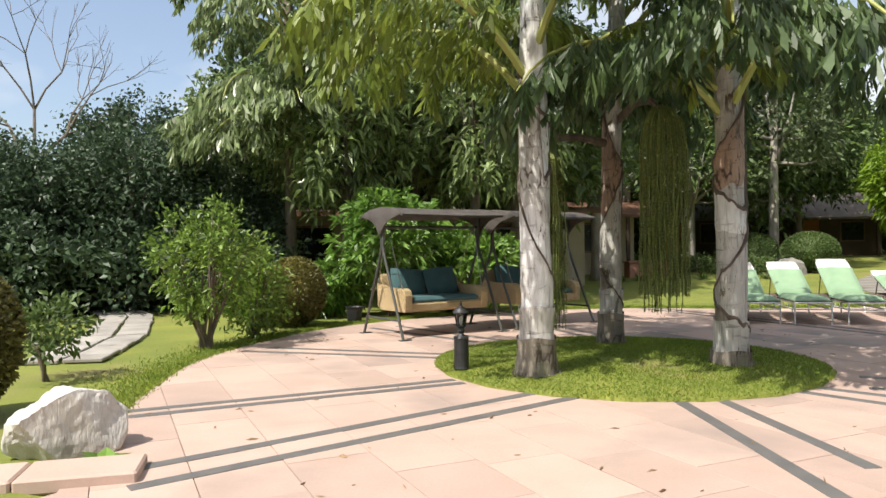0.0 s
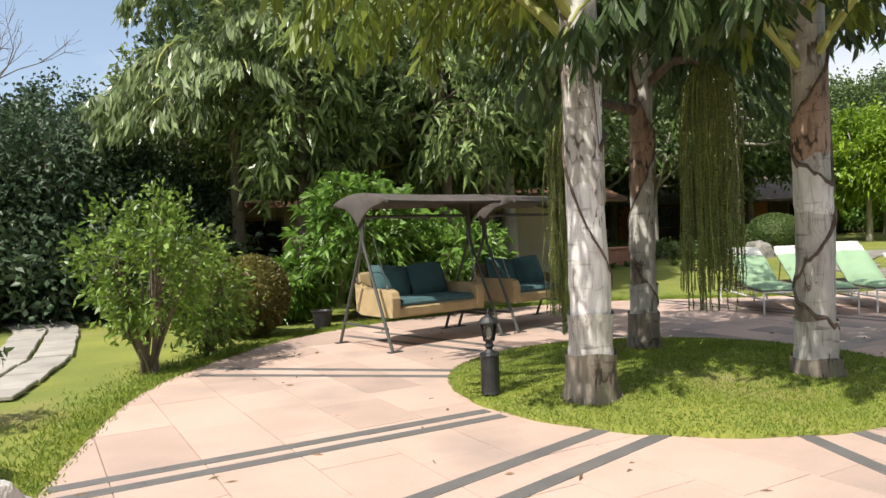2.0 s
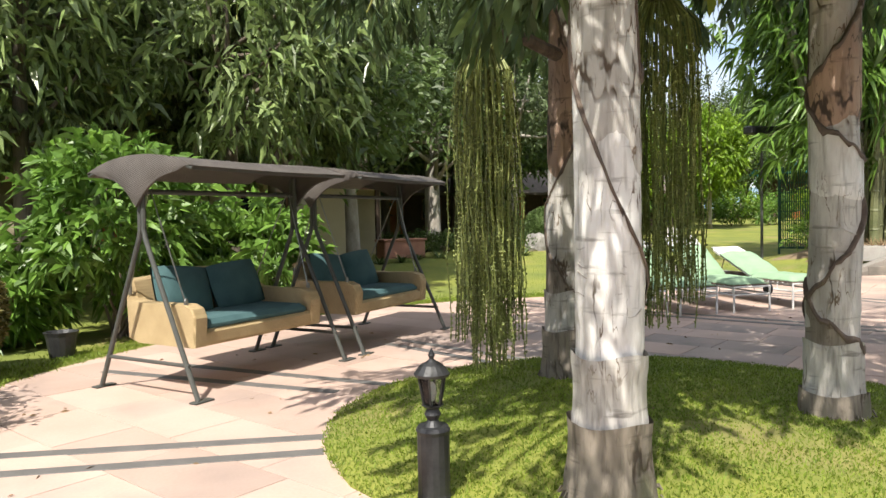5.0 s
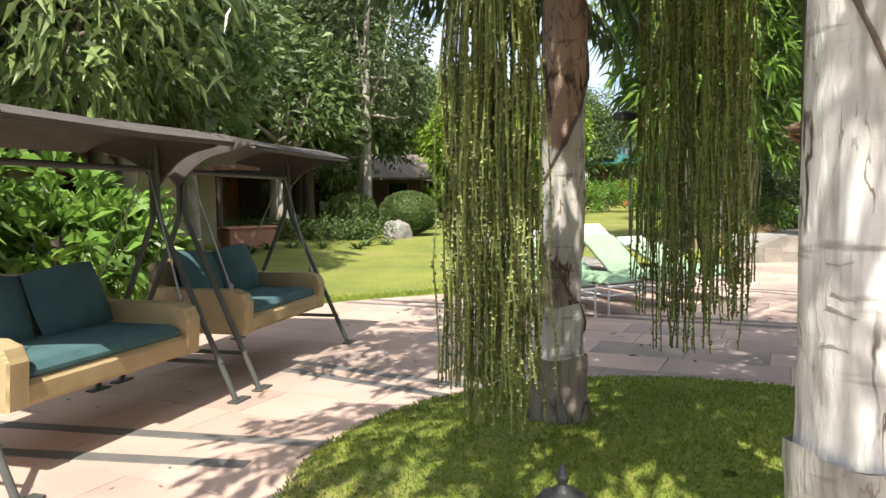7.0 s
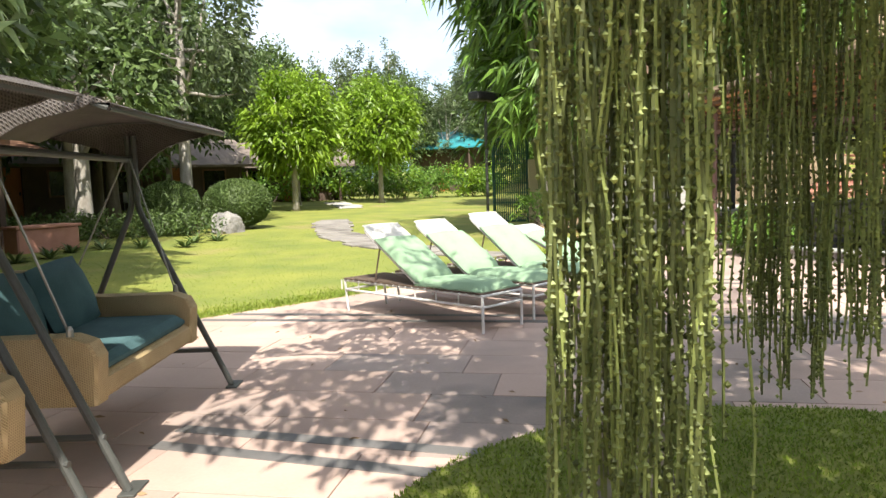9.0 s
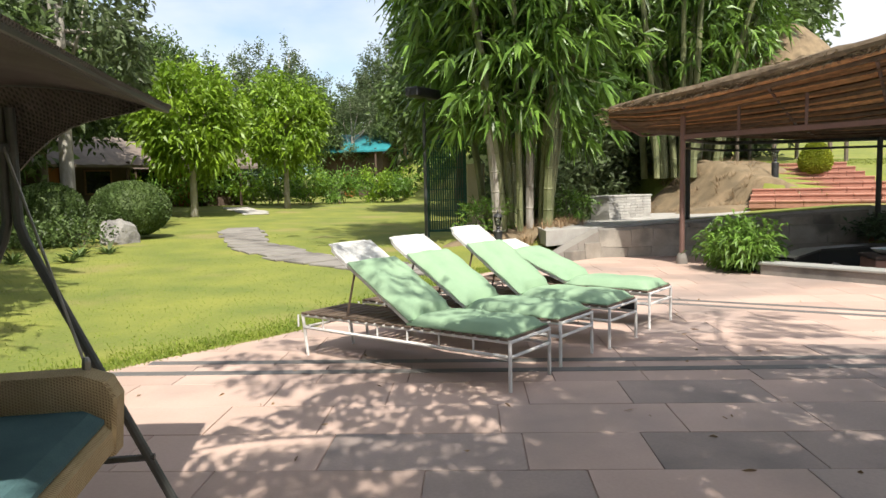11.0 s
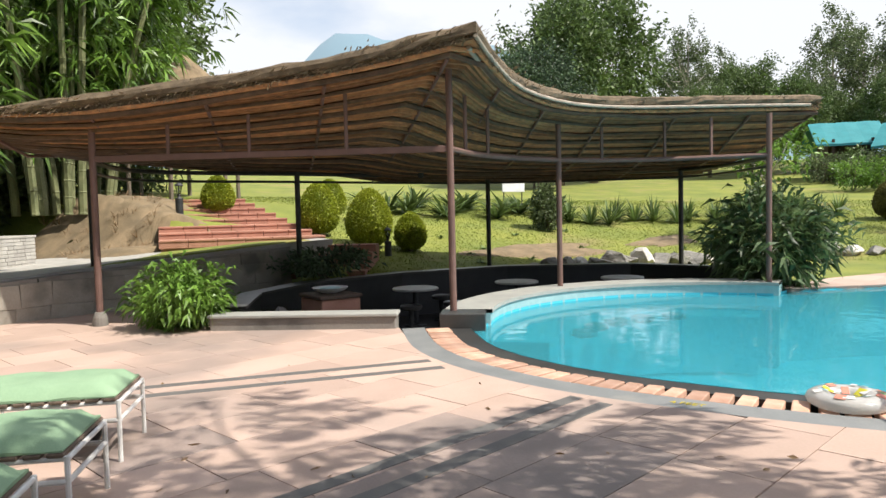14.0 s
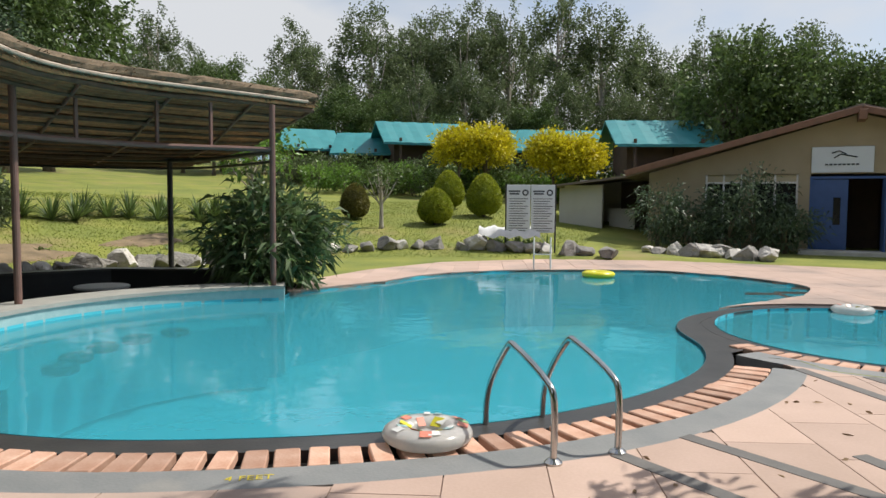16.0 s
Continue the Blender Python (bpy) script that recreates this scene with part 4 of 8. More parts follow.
    for (x, y), hgt in zip(((13.75, 9.3), (14.35, 8.75), (15.45, 6.2), (15.3, 5.0), (14.9, 4.3)), (0.85, 0.75, 0.72, 0.72, 0.72)):
        part("strut", Geo().box((x - o[0], y - o[1], 2.42 + hgt / 2), (0.05, 0.05, hgt), 0.006), "post_paint", p)
    part("lamp_holder", Geo().lathe([(0.02, 2.25), (0.06, 2.28), (0.06, 2.36)], (1.5, 0.5, 0), 10), "iron", p)


pavilion()


# ---- buildings ----
def wall_box(g, x0, x1, y0, y1, z0, z1):
    return g.box(((x0 + x1) / 2, (y0 + y1) / 2, (z0 + z1) / 2), (x1 - x0, y1 - y0, z1 - z0))


def pool_house():
    """Cream gabled house: local x along its front to the right of its left corner, front at y = 0 facing -y."""
    h = thing("pool_house", (13.4, -12.85, 0.15), "cream single-storey house with a brown gabled roof and blue door", "house", rz=188)
    L, D, E, R = 12.6, 6.0, 2.55, 4.25
    # openings: window, window, door (from the left corner)
    spans = [(0, 1.85, 0), (1.85, 3.0, 1), (3.0, 3.3, 0), (3.3, 4.65, 1), (4.65, 5.0, 0), (5.0, 7.05, 2), (7.05, L, 0)]
    g = Geo()
    for a, b, k in spans:
        if k == 0:
            wall_box(g, a, b, 0, 0.22, -0.4, 2.42)
        elif k == 1:
            wall_box(g, a, b, 0, 0.22, -0.4, 0.25)
    wall_box(g, 0, L, 0, 0.22, 2.42, 2.5)
    g.add([(0, 0, 2.5), (L, 0, 2.5), (L / 2, 0, R), (0, 0.22, 2.5), (L, 0.22, 2.5), (L / 2, 0.22, R)], [(0, 1, 2), (5, 4, 3), (0, 3, 4, 1), (1, 4, 5, 2), (2, 5, 3, 0)])
    part("wall", g, "cream_deep", h, "cream rendered wall")
    for x0, x1, y0, y1 in ((0, 0.2, 0.22, D), (L - 0.2, L, 0.22, D), (0, L, D, D + 0.2)):
        part("wall", wall_box(Geo(), x0, x1, y0, y1, -0.4, 2.5), "cream_deep", h, "cream rendered wall")
    r = Geo()
    for s in (0, 1):
        x0, x1, z0 = (-0.7, L / 2, 2.32) if s == 0 else (L + 0.7, L / 2, 2.32)
        r.sheet([[(x0, -0.6, z0), (x1, -0.6, R + 0.12)], [(x0, D + 0.5, z0), (x1, D + 0.5, R + 0.12)]])
        r.sheet([[(x0, -0.6, z0 + 0.1), (x1, -0.6, R + 0.24)], [(x0, D + 0.5, z0 + 0.1), (x1, D + 0.5, R + 0.24)]])
        r.sheet([[(x0, -0.6, z0), (x1, -0.6, R + 0.12)], [(x0, -0.6, z0 + 0.1), (x1, -0.6, R + 0.24)]])
    part("roof", r, "grey_roof", h)
    b = Geo()
    for s in (-1, 1):
        q = math.degrees(math.atan2(R - 2.4, L / 2 + 0.7))
        ln = math.hypot(L / 2 + 0.7, R - 2.4)
        b.box((0, 0, 0), (ln, 0.06, 0.2), 0.01, m=pose(L / 2 + s * (L / 2 + 0.7) / 2, -0.64, (R + 2.4) / 2 + 0.08, 0, s * q, 0))
    part("bargeboard", b, "roof_edge", h, "brown painted bargeboard")
    part("ridge_beam", Geo().box((L / 2, -0.5, R - 0.12), (0.22, 0.9, 0.3), 0.01), "roof_edge", h)
    wn_ = 0
    for a, bb, k in spans:
        if k == 1:
            w = part("window", Geo().box(((a + bb) / 2, 0.12, 1.2), (bb - a, 0.03, 1.9)), "dark_glass", h, "dark window")
            f = Geo()
            for x in (a + 0.03, bb - 0.03, (a + bb) / 2):
                f.box((x, 0.09, 1.33), (0.06, 0.08, 2.16), 0.005)
            f.box(((a + bb) / 2, 0.09, 2.15), (bb - a, 0.09, 0.06), 0.005)
            part("frame", f, "white_paint", w)
            part("transom", Geo().box(((a + bb) / 2, 0.1, 2.29), (bb - a - 0.1, 0.04, 0.24)), "cream", w, "pale transom panel")
    d = part("door_leaf", Geo().box((5.55, 0.06, 1.1), (1.0, 0.06, 2.3), 0.01), "blue_door", h, "blue painted door leaf")
    part("door_light", Geo().box((5.75, 0.02, 1.25), (0.2, 0.03, 0.85), 0.01), "dark_glass", d)
    part("door_leaf", Geo().box((6.98, -0.45, 1.1), (0.06, 1.0, 2.3), 0.01), "blue_door", h, "blue door leaf standing open")
    part("door_frame", Geo().box((5.02, 0.05, 1.1), (0.08, 0.12, 2.36), 0.005).box((7.02, 0.05, 1.1), (0.08, 0.12, 2.36), 0.005).box((6.02, 0.05, 2.3), (2.08, 0.12, 0.08), 0.005), "blue_door", h)
    # the hall's darkness is one dark brown on walls, ceiling and floor
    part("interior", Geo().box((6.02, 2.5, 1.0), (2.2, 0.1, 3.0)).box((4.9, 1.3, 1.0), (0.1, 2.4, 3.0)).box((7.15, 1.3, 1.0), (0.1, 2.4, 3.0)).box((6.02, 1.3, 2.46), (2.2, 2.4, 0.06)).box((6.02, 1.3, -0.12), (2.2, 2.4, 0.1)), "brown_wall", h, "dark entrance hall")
    sgn = part("sign_board", Geo().box((5.85, -0.05, 2.85), (1.7, 0.05, 0.8), 0.01), "board_white", h, "white sign board")
    k = Geo()
    k.tube([(5.55, -0.09, 3.05), (5.75, -0.09, 3.12), (5.95, -0.09, 3.02)], 0.02, 5)
    k.tube([(5.62, -0.09, 2.9), (5.8, -0.09, 3.02), (6.25, -0.09, 2.92)], 0.02, 5)
    part("emblem", k, "ink", sgn, "dark curved emblem")
    t = Geo()
    for i in range(8):
        t.box((5.42 + i * 0.12, -0.085, 2.7), (0.085, 0.01, 0.05))
    part("lettering", t, "ink", sgn)
    part("step", Geo().box((6.0, -0.8, -0.02), (2.6, 0.9, 0.16), 0.02), "palestone", h)
    # lean-to annex to the left of the corner
    a = thing("annex", (17.3, -14.2, 0.2), "white lean-to annex with an open dark bay", "shed", rz=188)
    g = Geo()
    wall_box(g, 0.1, 1.6, 0, 0.2, -0.3, 2.1)
    wall_box(g, -0.1, 0.1, 0, 3, -0.3, 2.0)
    wall_box(g, -0.1, 4.0, 3, 3.2, -0.3, 2.4)
    wall_box(g, 1.6, 2.6, 1.2, 1.35, -0.3, 1.2)
    part("wall", g, "white_wall", a)
    rf = Geo().sheet([[(-0.5, -0.5, 2.0), (4.2, -0.5, 2.55)], [(-0.5, 3.4, 2.1), (4.2, 3.4, 2.65)]])
    rf.sheet([[(-0.5, -0.5, 2.08), (4.2, -0.5, 2.63)], [(-0.5, 3.4, 2.18), (4.2, 3.4, 2.73)]]).sheet([[(-0.5, -0.5, 2.0), (4.2, -0.5, 2.55)], [(-0.5, -0.5, 2.08), (4.2, -0.5, 2.63)]])
    part("roof", rf, "grey_roof", a, "dark sheet roof")
    # dark brown panel added before the white back wall to darken the bay
    part("bay_back", Geo().box((2.9, 2.9, 1.0), (2.4, 0.1, 2.6)), "brown_wall", a)


pool_house()


def cottage(x, y, rz, w, d, hw, hr, roof, wall, label, group="cottages", veranda=True, zoff=0.0, door="orange_wood", eave=1.1):
    """A small gabled cottage; the ridge runs along local x and the front faces -y."""
    c = thing("cottage", (x, y, ground_at(x, y) + zoff), label, "cottage", group, rz=rz)
    g = Geo()
    dx0, dx1 = -0.5, 0.5
    for a, b in ((-w / 2, dx0), (dx1, w / 2)):
        wall_box(g, a, b, -d / 2, -d / 2 + 0.2, -1.0, hw)
    wall_box(g, dx0, dx1, -d / 2, -d / 2 + 0.2, 2.1, hw)
    wall_box(g, -w / 2, w / 2, d / 2 - 0.2, d / 2, -1.0, hw)
    for s in (-1, 1):
        wall_box(g, min(s * w / 2, s * (w / 2 - 0.2)), max(s * w / 2, s * (w / 2 - 0.2)), -d / 2 + 0.2, d / 2 - 0.2, -1.0, hw)
        xx = s * w / 2
        g.add([(xx, -d / 2, hw), (xx, d / 2, hw), (xx, 0, hr - 0.1)], [(0, 1, 2)])
    part("wall", g, wall, c)
    for s in (-1, 1):
        r = Geo()
        e = d / 2 + eave
        zlow = hw - eave * (hr - hw) / (d / 2)
        nr = max(2, int(w * 3))
        rows = []
        for k in range(nr + 1):
            xx, up = -w / 2 - 0.8 + (w + 1.6) * k / nr, 0.03 * (k % 2)
            rows.append([(xx, s * e, zlow - 0.12), (xx, s * e, zlow + up), (xx, 0, hr + up), (xx, 0, hr - 0.12)])
        r.sheet(rows, closed=True)
        r.f += [(0, 1, 2, 3), tuple(4 * nr + q for q in (3, 2, 1, 0))]
        part("roof", r, roof, c)
    dr = part("door", Geo().box((0, -d / 2 + 0.12, 1.05), (1.0, 0.06, 2.1), 0.01), door, c, "wooden door")
    part("handle", Geo().box((0.38, -d / 2 + 0.06, 1.0), (0.03, 0.06, 0.14), 0.005), "iron", dr)
    for s in (-1, 1):
        if w > 5:
            wi = part("window", Geo().box((s * w * 0.3, -d / 2 - 0.01, 1.4), (1.2, 0.04, 1.1), 0.005), "dark_glass", c)
            part("frame", Geo().box((s * w * 0.3, -d / 2 - 0.03, 1.97), (1.34, 0.05, 0.08)).box((s * w * 0.3, -d / 2 - 0.03, 0.83), (1.34, 0.05, 0.08)).box((s * w * 0.3 - 0.63, -d / 2 - 0.03, 1.4), (0.08, 0.05, 1.1)).box((s * w * 0.3 + 0.63, -d / 2 - 0.03, 1.4), (0.08, 0.05, 1.1)), "roof_edge", wi)
    if veranda:
        for s in (-1, 1):
            part("post", Geo().box((s * w * 0.45, -d / 2 - 0.9, hw / 2 - 0.5), (0.14, 0.14, hw + 0.4), 0.01), "brown_wall", c)
    return c




# ---- plants ----
def crown_geo(rng, c, rx, rz, clumps, per, L, W, droop=0.3, spread=0.16, bottom=-0.6, up=0.3):
    """Leaf clumps in an uneven ellipsoid."""
    g = Geo()
    d = rng.normal(size=(clumps, 3))
    d /= np.linalg.norm(d, axis=1, keepdims=True)
    d[:, 2] = np.where(d[:, 2] < bottom, -d[:, 2] * 0.5, d[:, 2])
    bump = 1 + 0.22 * np.sin(d[:, 0] * 5 + rng.uniform(0, 6)) * np.cos(d[:, 1] * 4 + d[:, 2] * 5)
    rad = rng.uniform(0.35, 1.0, clumps) ** 0.5 * bump
    C = d * rad[:, None] * (rx, rx, rz) + c
    P = np.repeat(C, per, 0) + rng.normal(size=(clumps * per, 3)) * np.array((rx, rx, rz)) * spread
    out = P - np.array(c)
    out /= np.linalg.norm(out, axis=1, keepdims=True) + 1e-6
    D = out * 0.7 + rng.normal(size=P.shape) * 0.7 + (0, 0, up)
    g.leaves(P, D, rng.uniform(0.7, 1.3, len(P)) * L, rng.uniform(0.7, 1.2, len(P)) * W, rng, droop)
    return g, C


def tree(name, x, y, h, rx, rz, leaf, bark, label, seed, clumps=120, per=34, L=0.3, W=0.13, tr=0.16, cz=None, category="tree", group="", droop=0.3, spread=0.16, bottom=-0.6, place=True):
    rng = np.random.default_rng(seed)
    t = thing(name, (x, y, ground_at(x, y) - 0.05), label, category, group)
    cz = cz or h - rz
    g, C = crown_geo(rng, (0, 0, cz), rx, rz, clumps, per, L, W, droop, spread, bottom)
    tg = Geo()
    top = h * 0.9
    bend = rng.normal(0, 0.02 * h, 2)
    tp = [(bend[0] * s * s, bend[1] * s * s, top * s) for s in (0, 0.08, 0.25, 0.45, 0.65, 0.85, 1.0)]
    tg.tube(tp, [tr * 1.5, tr * 1.1, tr, tr * 0.85, tr * 0.6, tr * 0.35, tr * 0.12], 9)
    for k in rng.choice(len(C), min(14, len(C)), replace=False):
        s = rng.uniform(0.35, 0.75)
        a = np.array((bend[0] * s * s, bend[1] * s * s, min(top * s, C[k][2] - 0.1)))
        b = C[k]
        mid = (a + b) / 2 + (0, 0, -0.08 * np.linalg.norm(b - a))
        tg.tube([a, mid, b], [tr * 0.4, tr * 0.25, tr * 0.06], 6)
    part("trunk", tg, bark, t, smooth=True)
    part("crown", g, leaf, t)
    return t


def shrub(name, x, y, r, h, leaf, label, seed, clumps=60, per=40, L=0.12, W=0.05, stems=9, category="shrub", group="", droop=0.2, spread=0.2, z=None, base=0.15):
    rng = np.random.default_rng(seed)
    t = thing(name, (x, y, (ground_at(x, y) if z is None else z) - 0.03), label, category, group)
    zc = h * (0.5 + base / 2)
    g, C = crown_geo(rng, (0, 0, zc), r, h * (0.5 - base / 2), clumps, per, L, W, droop, spread, -1.1)
    g.v = [(a, b, max(c, 0.03)) for a, b, c in g.v]
    sg = Geo()
    for k in rng.choice(len(C), min(stems, len(C)), replace=False):
        b = C[k]
        q = rng.normal(0, 0.06 * r, 2)
        sg.tube([(q[0], q[1], 0), (b[0] * 0.45, b[1] * 0.45, b[2] * 0.55), tuple(b)], [0.022, 0.016, 0.006], 6)
    tagged(part("stem", sg, "bark", t), kind="stuff")
    part("foliage", g, leaf, t)
    return t


def topiary(x, y, r, h, leaf, label, seed, dark=None, cone=0.0):
    """A clipped egg or ball of small dense leaves on a short stem."""
    rng = np.random.default_rng(seed)
    t = thing("topiary_bush", (x, y, ground_at(x, y) - 0.03), label, "clipped bush", "clipped bushes")
    core = Geo()
    prof = []
    for i in range(9):
        a = math.pi * (i / 8 - 0.5)
        k = math.cos(a) * (1 - cone * (math.sin(a) + 1) / 2)
        prof.append((max(0.02, r * 0.9 * k), h / 2 + 0.06 + (h / 2 - 0.04) * math.sin(a)))
    core.lathe(prof, n=18)
    part("core", core, dark or leaf, t)
    n = int(10500 * max(r, 0.5))
    a = np.arcsin(rng.uniform(-0.95, 1, n))
    b = rng.uniform(0, 2 * np.pi, n)
    k = np.cos(a) * (1 - cone * (np.sin(a) + 1) / 2) * r * (1 + rng.normal(0, 0.02, n)) * (1 + 0.03 * np.sin(b * 3 + seed))
    P = np.stack([k * np.cos(b), k * np.sin(b), h / 2 + 0.06 + h / 2 * np.sin(a) * 0.97], 1)
    D = np.stack([np.cos(b) * np.cos(a), np.sin(b) * np.cos(a), np.sin(a) + 0.25], 1) + rng.normal(0, 0.5, (n, 3))
    part("foliage", Geo().leaves(P - D * 0.03, D, rng.uniform(0.045, 0.09, n), 0.04, rng, 0.05), leaf, t)
    part("stem", Geo().tube([(0, 0, -0.1), (0, 0, 0.3)], 0.06, 8), "bark", t)
    return t


def frond(rng, g, stem, base, yaw, elev, length, droop, size=1.0, dens=13):
    """A fishtail palm leaf: arching rib, side ribs and ragged wedge leaflets."""
    cy, sy = math.cos(yaw), math.sin(yaw)
    pts = []
    p = np.array(base, float)
    e = elev
    step = length / 10
    for i in range(11):
        pts.append(p.copy())
        p = p + step * np.array((math.cos(e) * cy, math.cos(e) * sy, math.sin(e)))
        e -= droop / 10 * (0.5 + i / 9)
    stem.tube(pts, [0.045 * size * (1 - 0.085 * i) + 0.004 for i in range(11)], 6)
    P = np.array(pts)
    side = np.array((-sy, cy, 0.0))
    LP, LD = [], []
    for k in range(dens):
        s = 2.2 + 7.8 * k / (dens - 1)
        i = min(int(s), 9)
        q = P[i] + (P[i + 1] - P[i]) * (s - i)
        tan = P[i + 1] - P[i]
        tan /= np.linalg.norm(tan)
        for sg in (-1, 1):
            ln = size * (0.95 * math.sin(math.pi * min(1, (k + 2.0) / (dens + 1.5))) + 0.25) * rng.uniform(0.8, 1.15)
            d = side * sg * 0.85 + tan * 0.55 + rng.normal(0, 0.1, 3)
            d /= np.linalg.norm(d)
            r = q.copy()
            m = max(4, int(ln / 0.062))
            for j in range(m):
                r = r + d * ln / m
                d = d + np.array((0, 0, -0.055))
                d /= np.linalg.norm(d)
                if j > 0:
                    for sd in (-1, 1):
                        v = np.cross(d, (0, 0, 1.0)) * sd * 0.5 + d * 0.45 + np.array((0, 0, -0.95)) + rng.normal(0, 0.2, 3)
                        LP.append(r + rng.normal(0, 0.012, 3))
                        LD.append(v)
            LP.append(r)
            LD.append(d)
    n = len(LP)
    LP, LD = np.array(LP), np.array(LD)
    LD /= np.linalg.norm(LD, axis=1, keepdims=True)
    L = rng.uniform(0.16, 0.34, n)[:, None] * size
    S = np.cross(LD, rng.normal(0, 0.35, (n, 3)) + (0, 0, 1.0))
    S /= np.linalg.norm(S, axis=1, keepdims=True) + 1e-9
    W = rng.uniform(0.04, 0.075, n)[:, None] * size
    k = len(g.v)
    V = np.stack([LP, LP + LD * L * 0.75 + S * W * 0.55, LP + LD * L * 0.92 + S * W * 0.1, LP + LD * L * 1.08 - S * W * 0.25, LP + LD * L * 0.6 - S * W * 0.5], 1).reshape(-1, 3)
    g.v += V.tolist()
    g.f += [tuple(k + 5 * i + j for j in range(5)) for i in range(n)]


def trunk_radius(z, h, r0, r1, flare):
    return r1 + (r0 - r1) * max(0, 1 - z / h) ** 1.2 + flare * math.exp(-z / 0.28)


def trunk_skin(z0, z1, h, r0, r1, flare, lip, n=16, lean=(0, 0)):
    """A stretch of palm trunk with a lip at its top and shallow lumps."""
    rows = []
    for i in range(n + 1):
        s = i / n
        z = z0 + (z1 - z0) * s
        r = trunk_radius(z, h, r0, r1, flare) + lip * s ** 3 + 0.006 * math.sin(z * 11) ** 8
        row = []
        for k in range(24):
            a = 2 * math.pi * k / 24
            q = r * (1 + 0.025 * math.sin(3 * a + z * 2.1) + 0.022 * math.sin(5 * a - z * 4) + 0.016 * noise.noise(Vector((2 * math.cos(a), 2 * math.sin(a), z * 3))) + 0.05 * max(0, math.sin(a + z * 1.6)) ** 6)
            row.append((q * math.cos(a) + lean[0] * z * z / h / h, q * math.sin(a) + lean[1] * z * z / h / h, z + 0.015 * math.sin(3 * a) * s))
        rows.append(row)
    return Geo().sheet(rows, closed=True)


def palm(x, y, h, r0, r1, flare, label, seed, fronds, leaf="palm_leaf", lean=(0, 0), sheaths=(), bed=0.05, size=1.0, dens=13, skin="trunk", cuts=(0.42, 0.76)):
    rng = np.random.default_rng(seed)
    t = thing("fishtail_palm", (x, y, (bed if bed is not None else ground_at(x, y)) - 0.03), label, "palm tree", "fishtail palms")
    part("trunk", trunk_skin(cuts[1], h, h, r0, r1, flare, 0, 50, lean), skin, t, "smooth ringed trunk", smooth=True)
    part("trunk_ring", trunk_skin(cuts[0], cuts[1] + 0.02, h, r0 + 0.012, r1 + 0.012, flare, 0.016, 10, lean), "ring_bark", t, "weathered lower trunk ring", smooth=True)
    part("trunk_foot", trunk_skin(0, cuts[0] + 0.02, h, r0 + 0.022, r1 + 0.022, flare, 0.014, 10, lean), "foot_bark", t, "dark fibrous trunk foot", smooth=True)
    rt = Geo()
    for i in range(70):
        a = rng.uniform(0, 2 * math.pi)
        rr = trunk_radius(0, h, r0, r1, flare) + 0.02
        rt.tube([(rr * math.cos(a), rr * math.sin(a), 0.1 * rng.random()), ((rr + 0.05) * math.cos(a), (rr + 0.05) * math.sin(a), 0.0)], 0.006, 3, cap=False)
    tagged(part("root_fringe", rt, "foot_bark", t), kind="stuff")
    if sheaths:
        # leaf bases wrapped round the trunk, each ending in a slanting torn tongue
        for k, (z0, peak, low, a0, mat) in enumerate(sheaths):
            rows, rim, inner = [], [], []
            for q in range(37):
                a = radians(a0) + 2 * math.pi * q / 36
                d = abs((q / 36 + 0.5) % 1 - 0.5) * 2
                w = (q / 36 + 0.5) % 1
                w = w if k % 2 else 1 - w
                zt = low + (peak - low) * (0.3 * w + 0.7 * w ** 2.2) * (1 if w < 0.93 else (1 - w) / 0.07) + 0.06 * noise.noise(Vector((math.cos(a) * 2.2, math.sin(a) * 2.2, k * 3.1 + peak))) * (0.6 + d)
                row = []
                for i in range(15):
                    s = i / 14
                    z = z0 + (zt - z0) * s
                    rr = trunk_radius(z, h, r0, r1, flare) * (1.012 + 0.025 * math.sin(3 * a + z * 2.1) + 0.05 * max(0, math.sin(a + z * 1.6)) ** 6) + 0.006 + 0.002 * k + 0.012 * s ** 3 - 0.035 * max(0, 1 - 5 * s) + 0.006 * noise.noise(Vector((a, z * 5, k)))
                    row.append((rr * math.cos(a) + lean[0] * z * z / h / h, rr * math.sin(a) + lean[1] * z * z / h / h, z))
                rows.append(row)
                e = np.array(row[-1])
                out = np.array((math.cos(a), math.sin(a), 0.0))
                fl = 0.010 + 0.06 * abs(noise.noise(Vector((q * 0.31, k * 2.7, peak)))) + 0.02 * abs(math.sin(q * 1.9))
                rim.append([tuple(e - out * 0.03 + (0, 0, 0.012)), tuple(e + out * 0.006 + (0, 0, 0.006)), tuple(e + out * 0.014 - (0, 0, fl * 0.6)), tuple(e + out * 0.004 - (0, 0, fl))])
            sh = part("leaf_base", Geo().sheet(rows), mat, t, "pale leaf base wrapped round the trunk", smooth=True)
            part("torn_edge", Geo().sheet(rim), "sheath", sh, "dark torn edge", smooth=True)
        for k in range(5):
            zs = 1.0 + k * 0.085 + rng.uniform(-0.02, 0.02)
            a0 = rng.uniform(2.6, 4.4)
            pts = []
            for i in range(9):
                a = a0 + i * 0.2
                q = trunk_radius(zs, h, r0, r1, flare) * (1 + 0.03) + 0.002
                pts.append((q * math.cos(a), q * math.sin(a), zs + 0.02 * math.sin(i * 0.9 + k)))
            part("crease", Geo().tube(pts, 0.004, 4), "ring_bark", t)
    for yaw, elev, ln, z, dr in fronds:
        lg, sg = Geo(), Geo()
        rr = r1 * 0.6
        bx, by = lean[0] * z * z / h / h, lean[1] * z * z / h / h
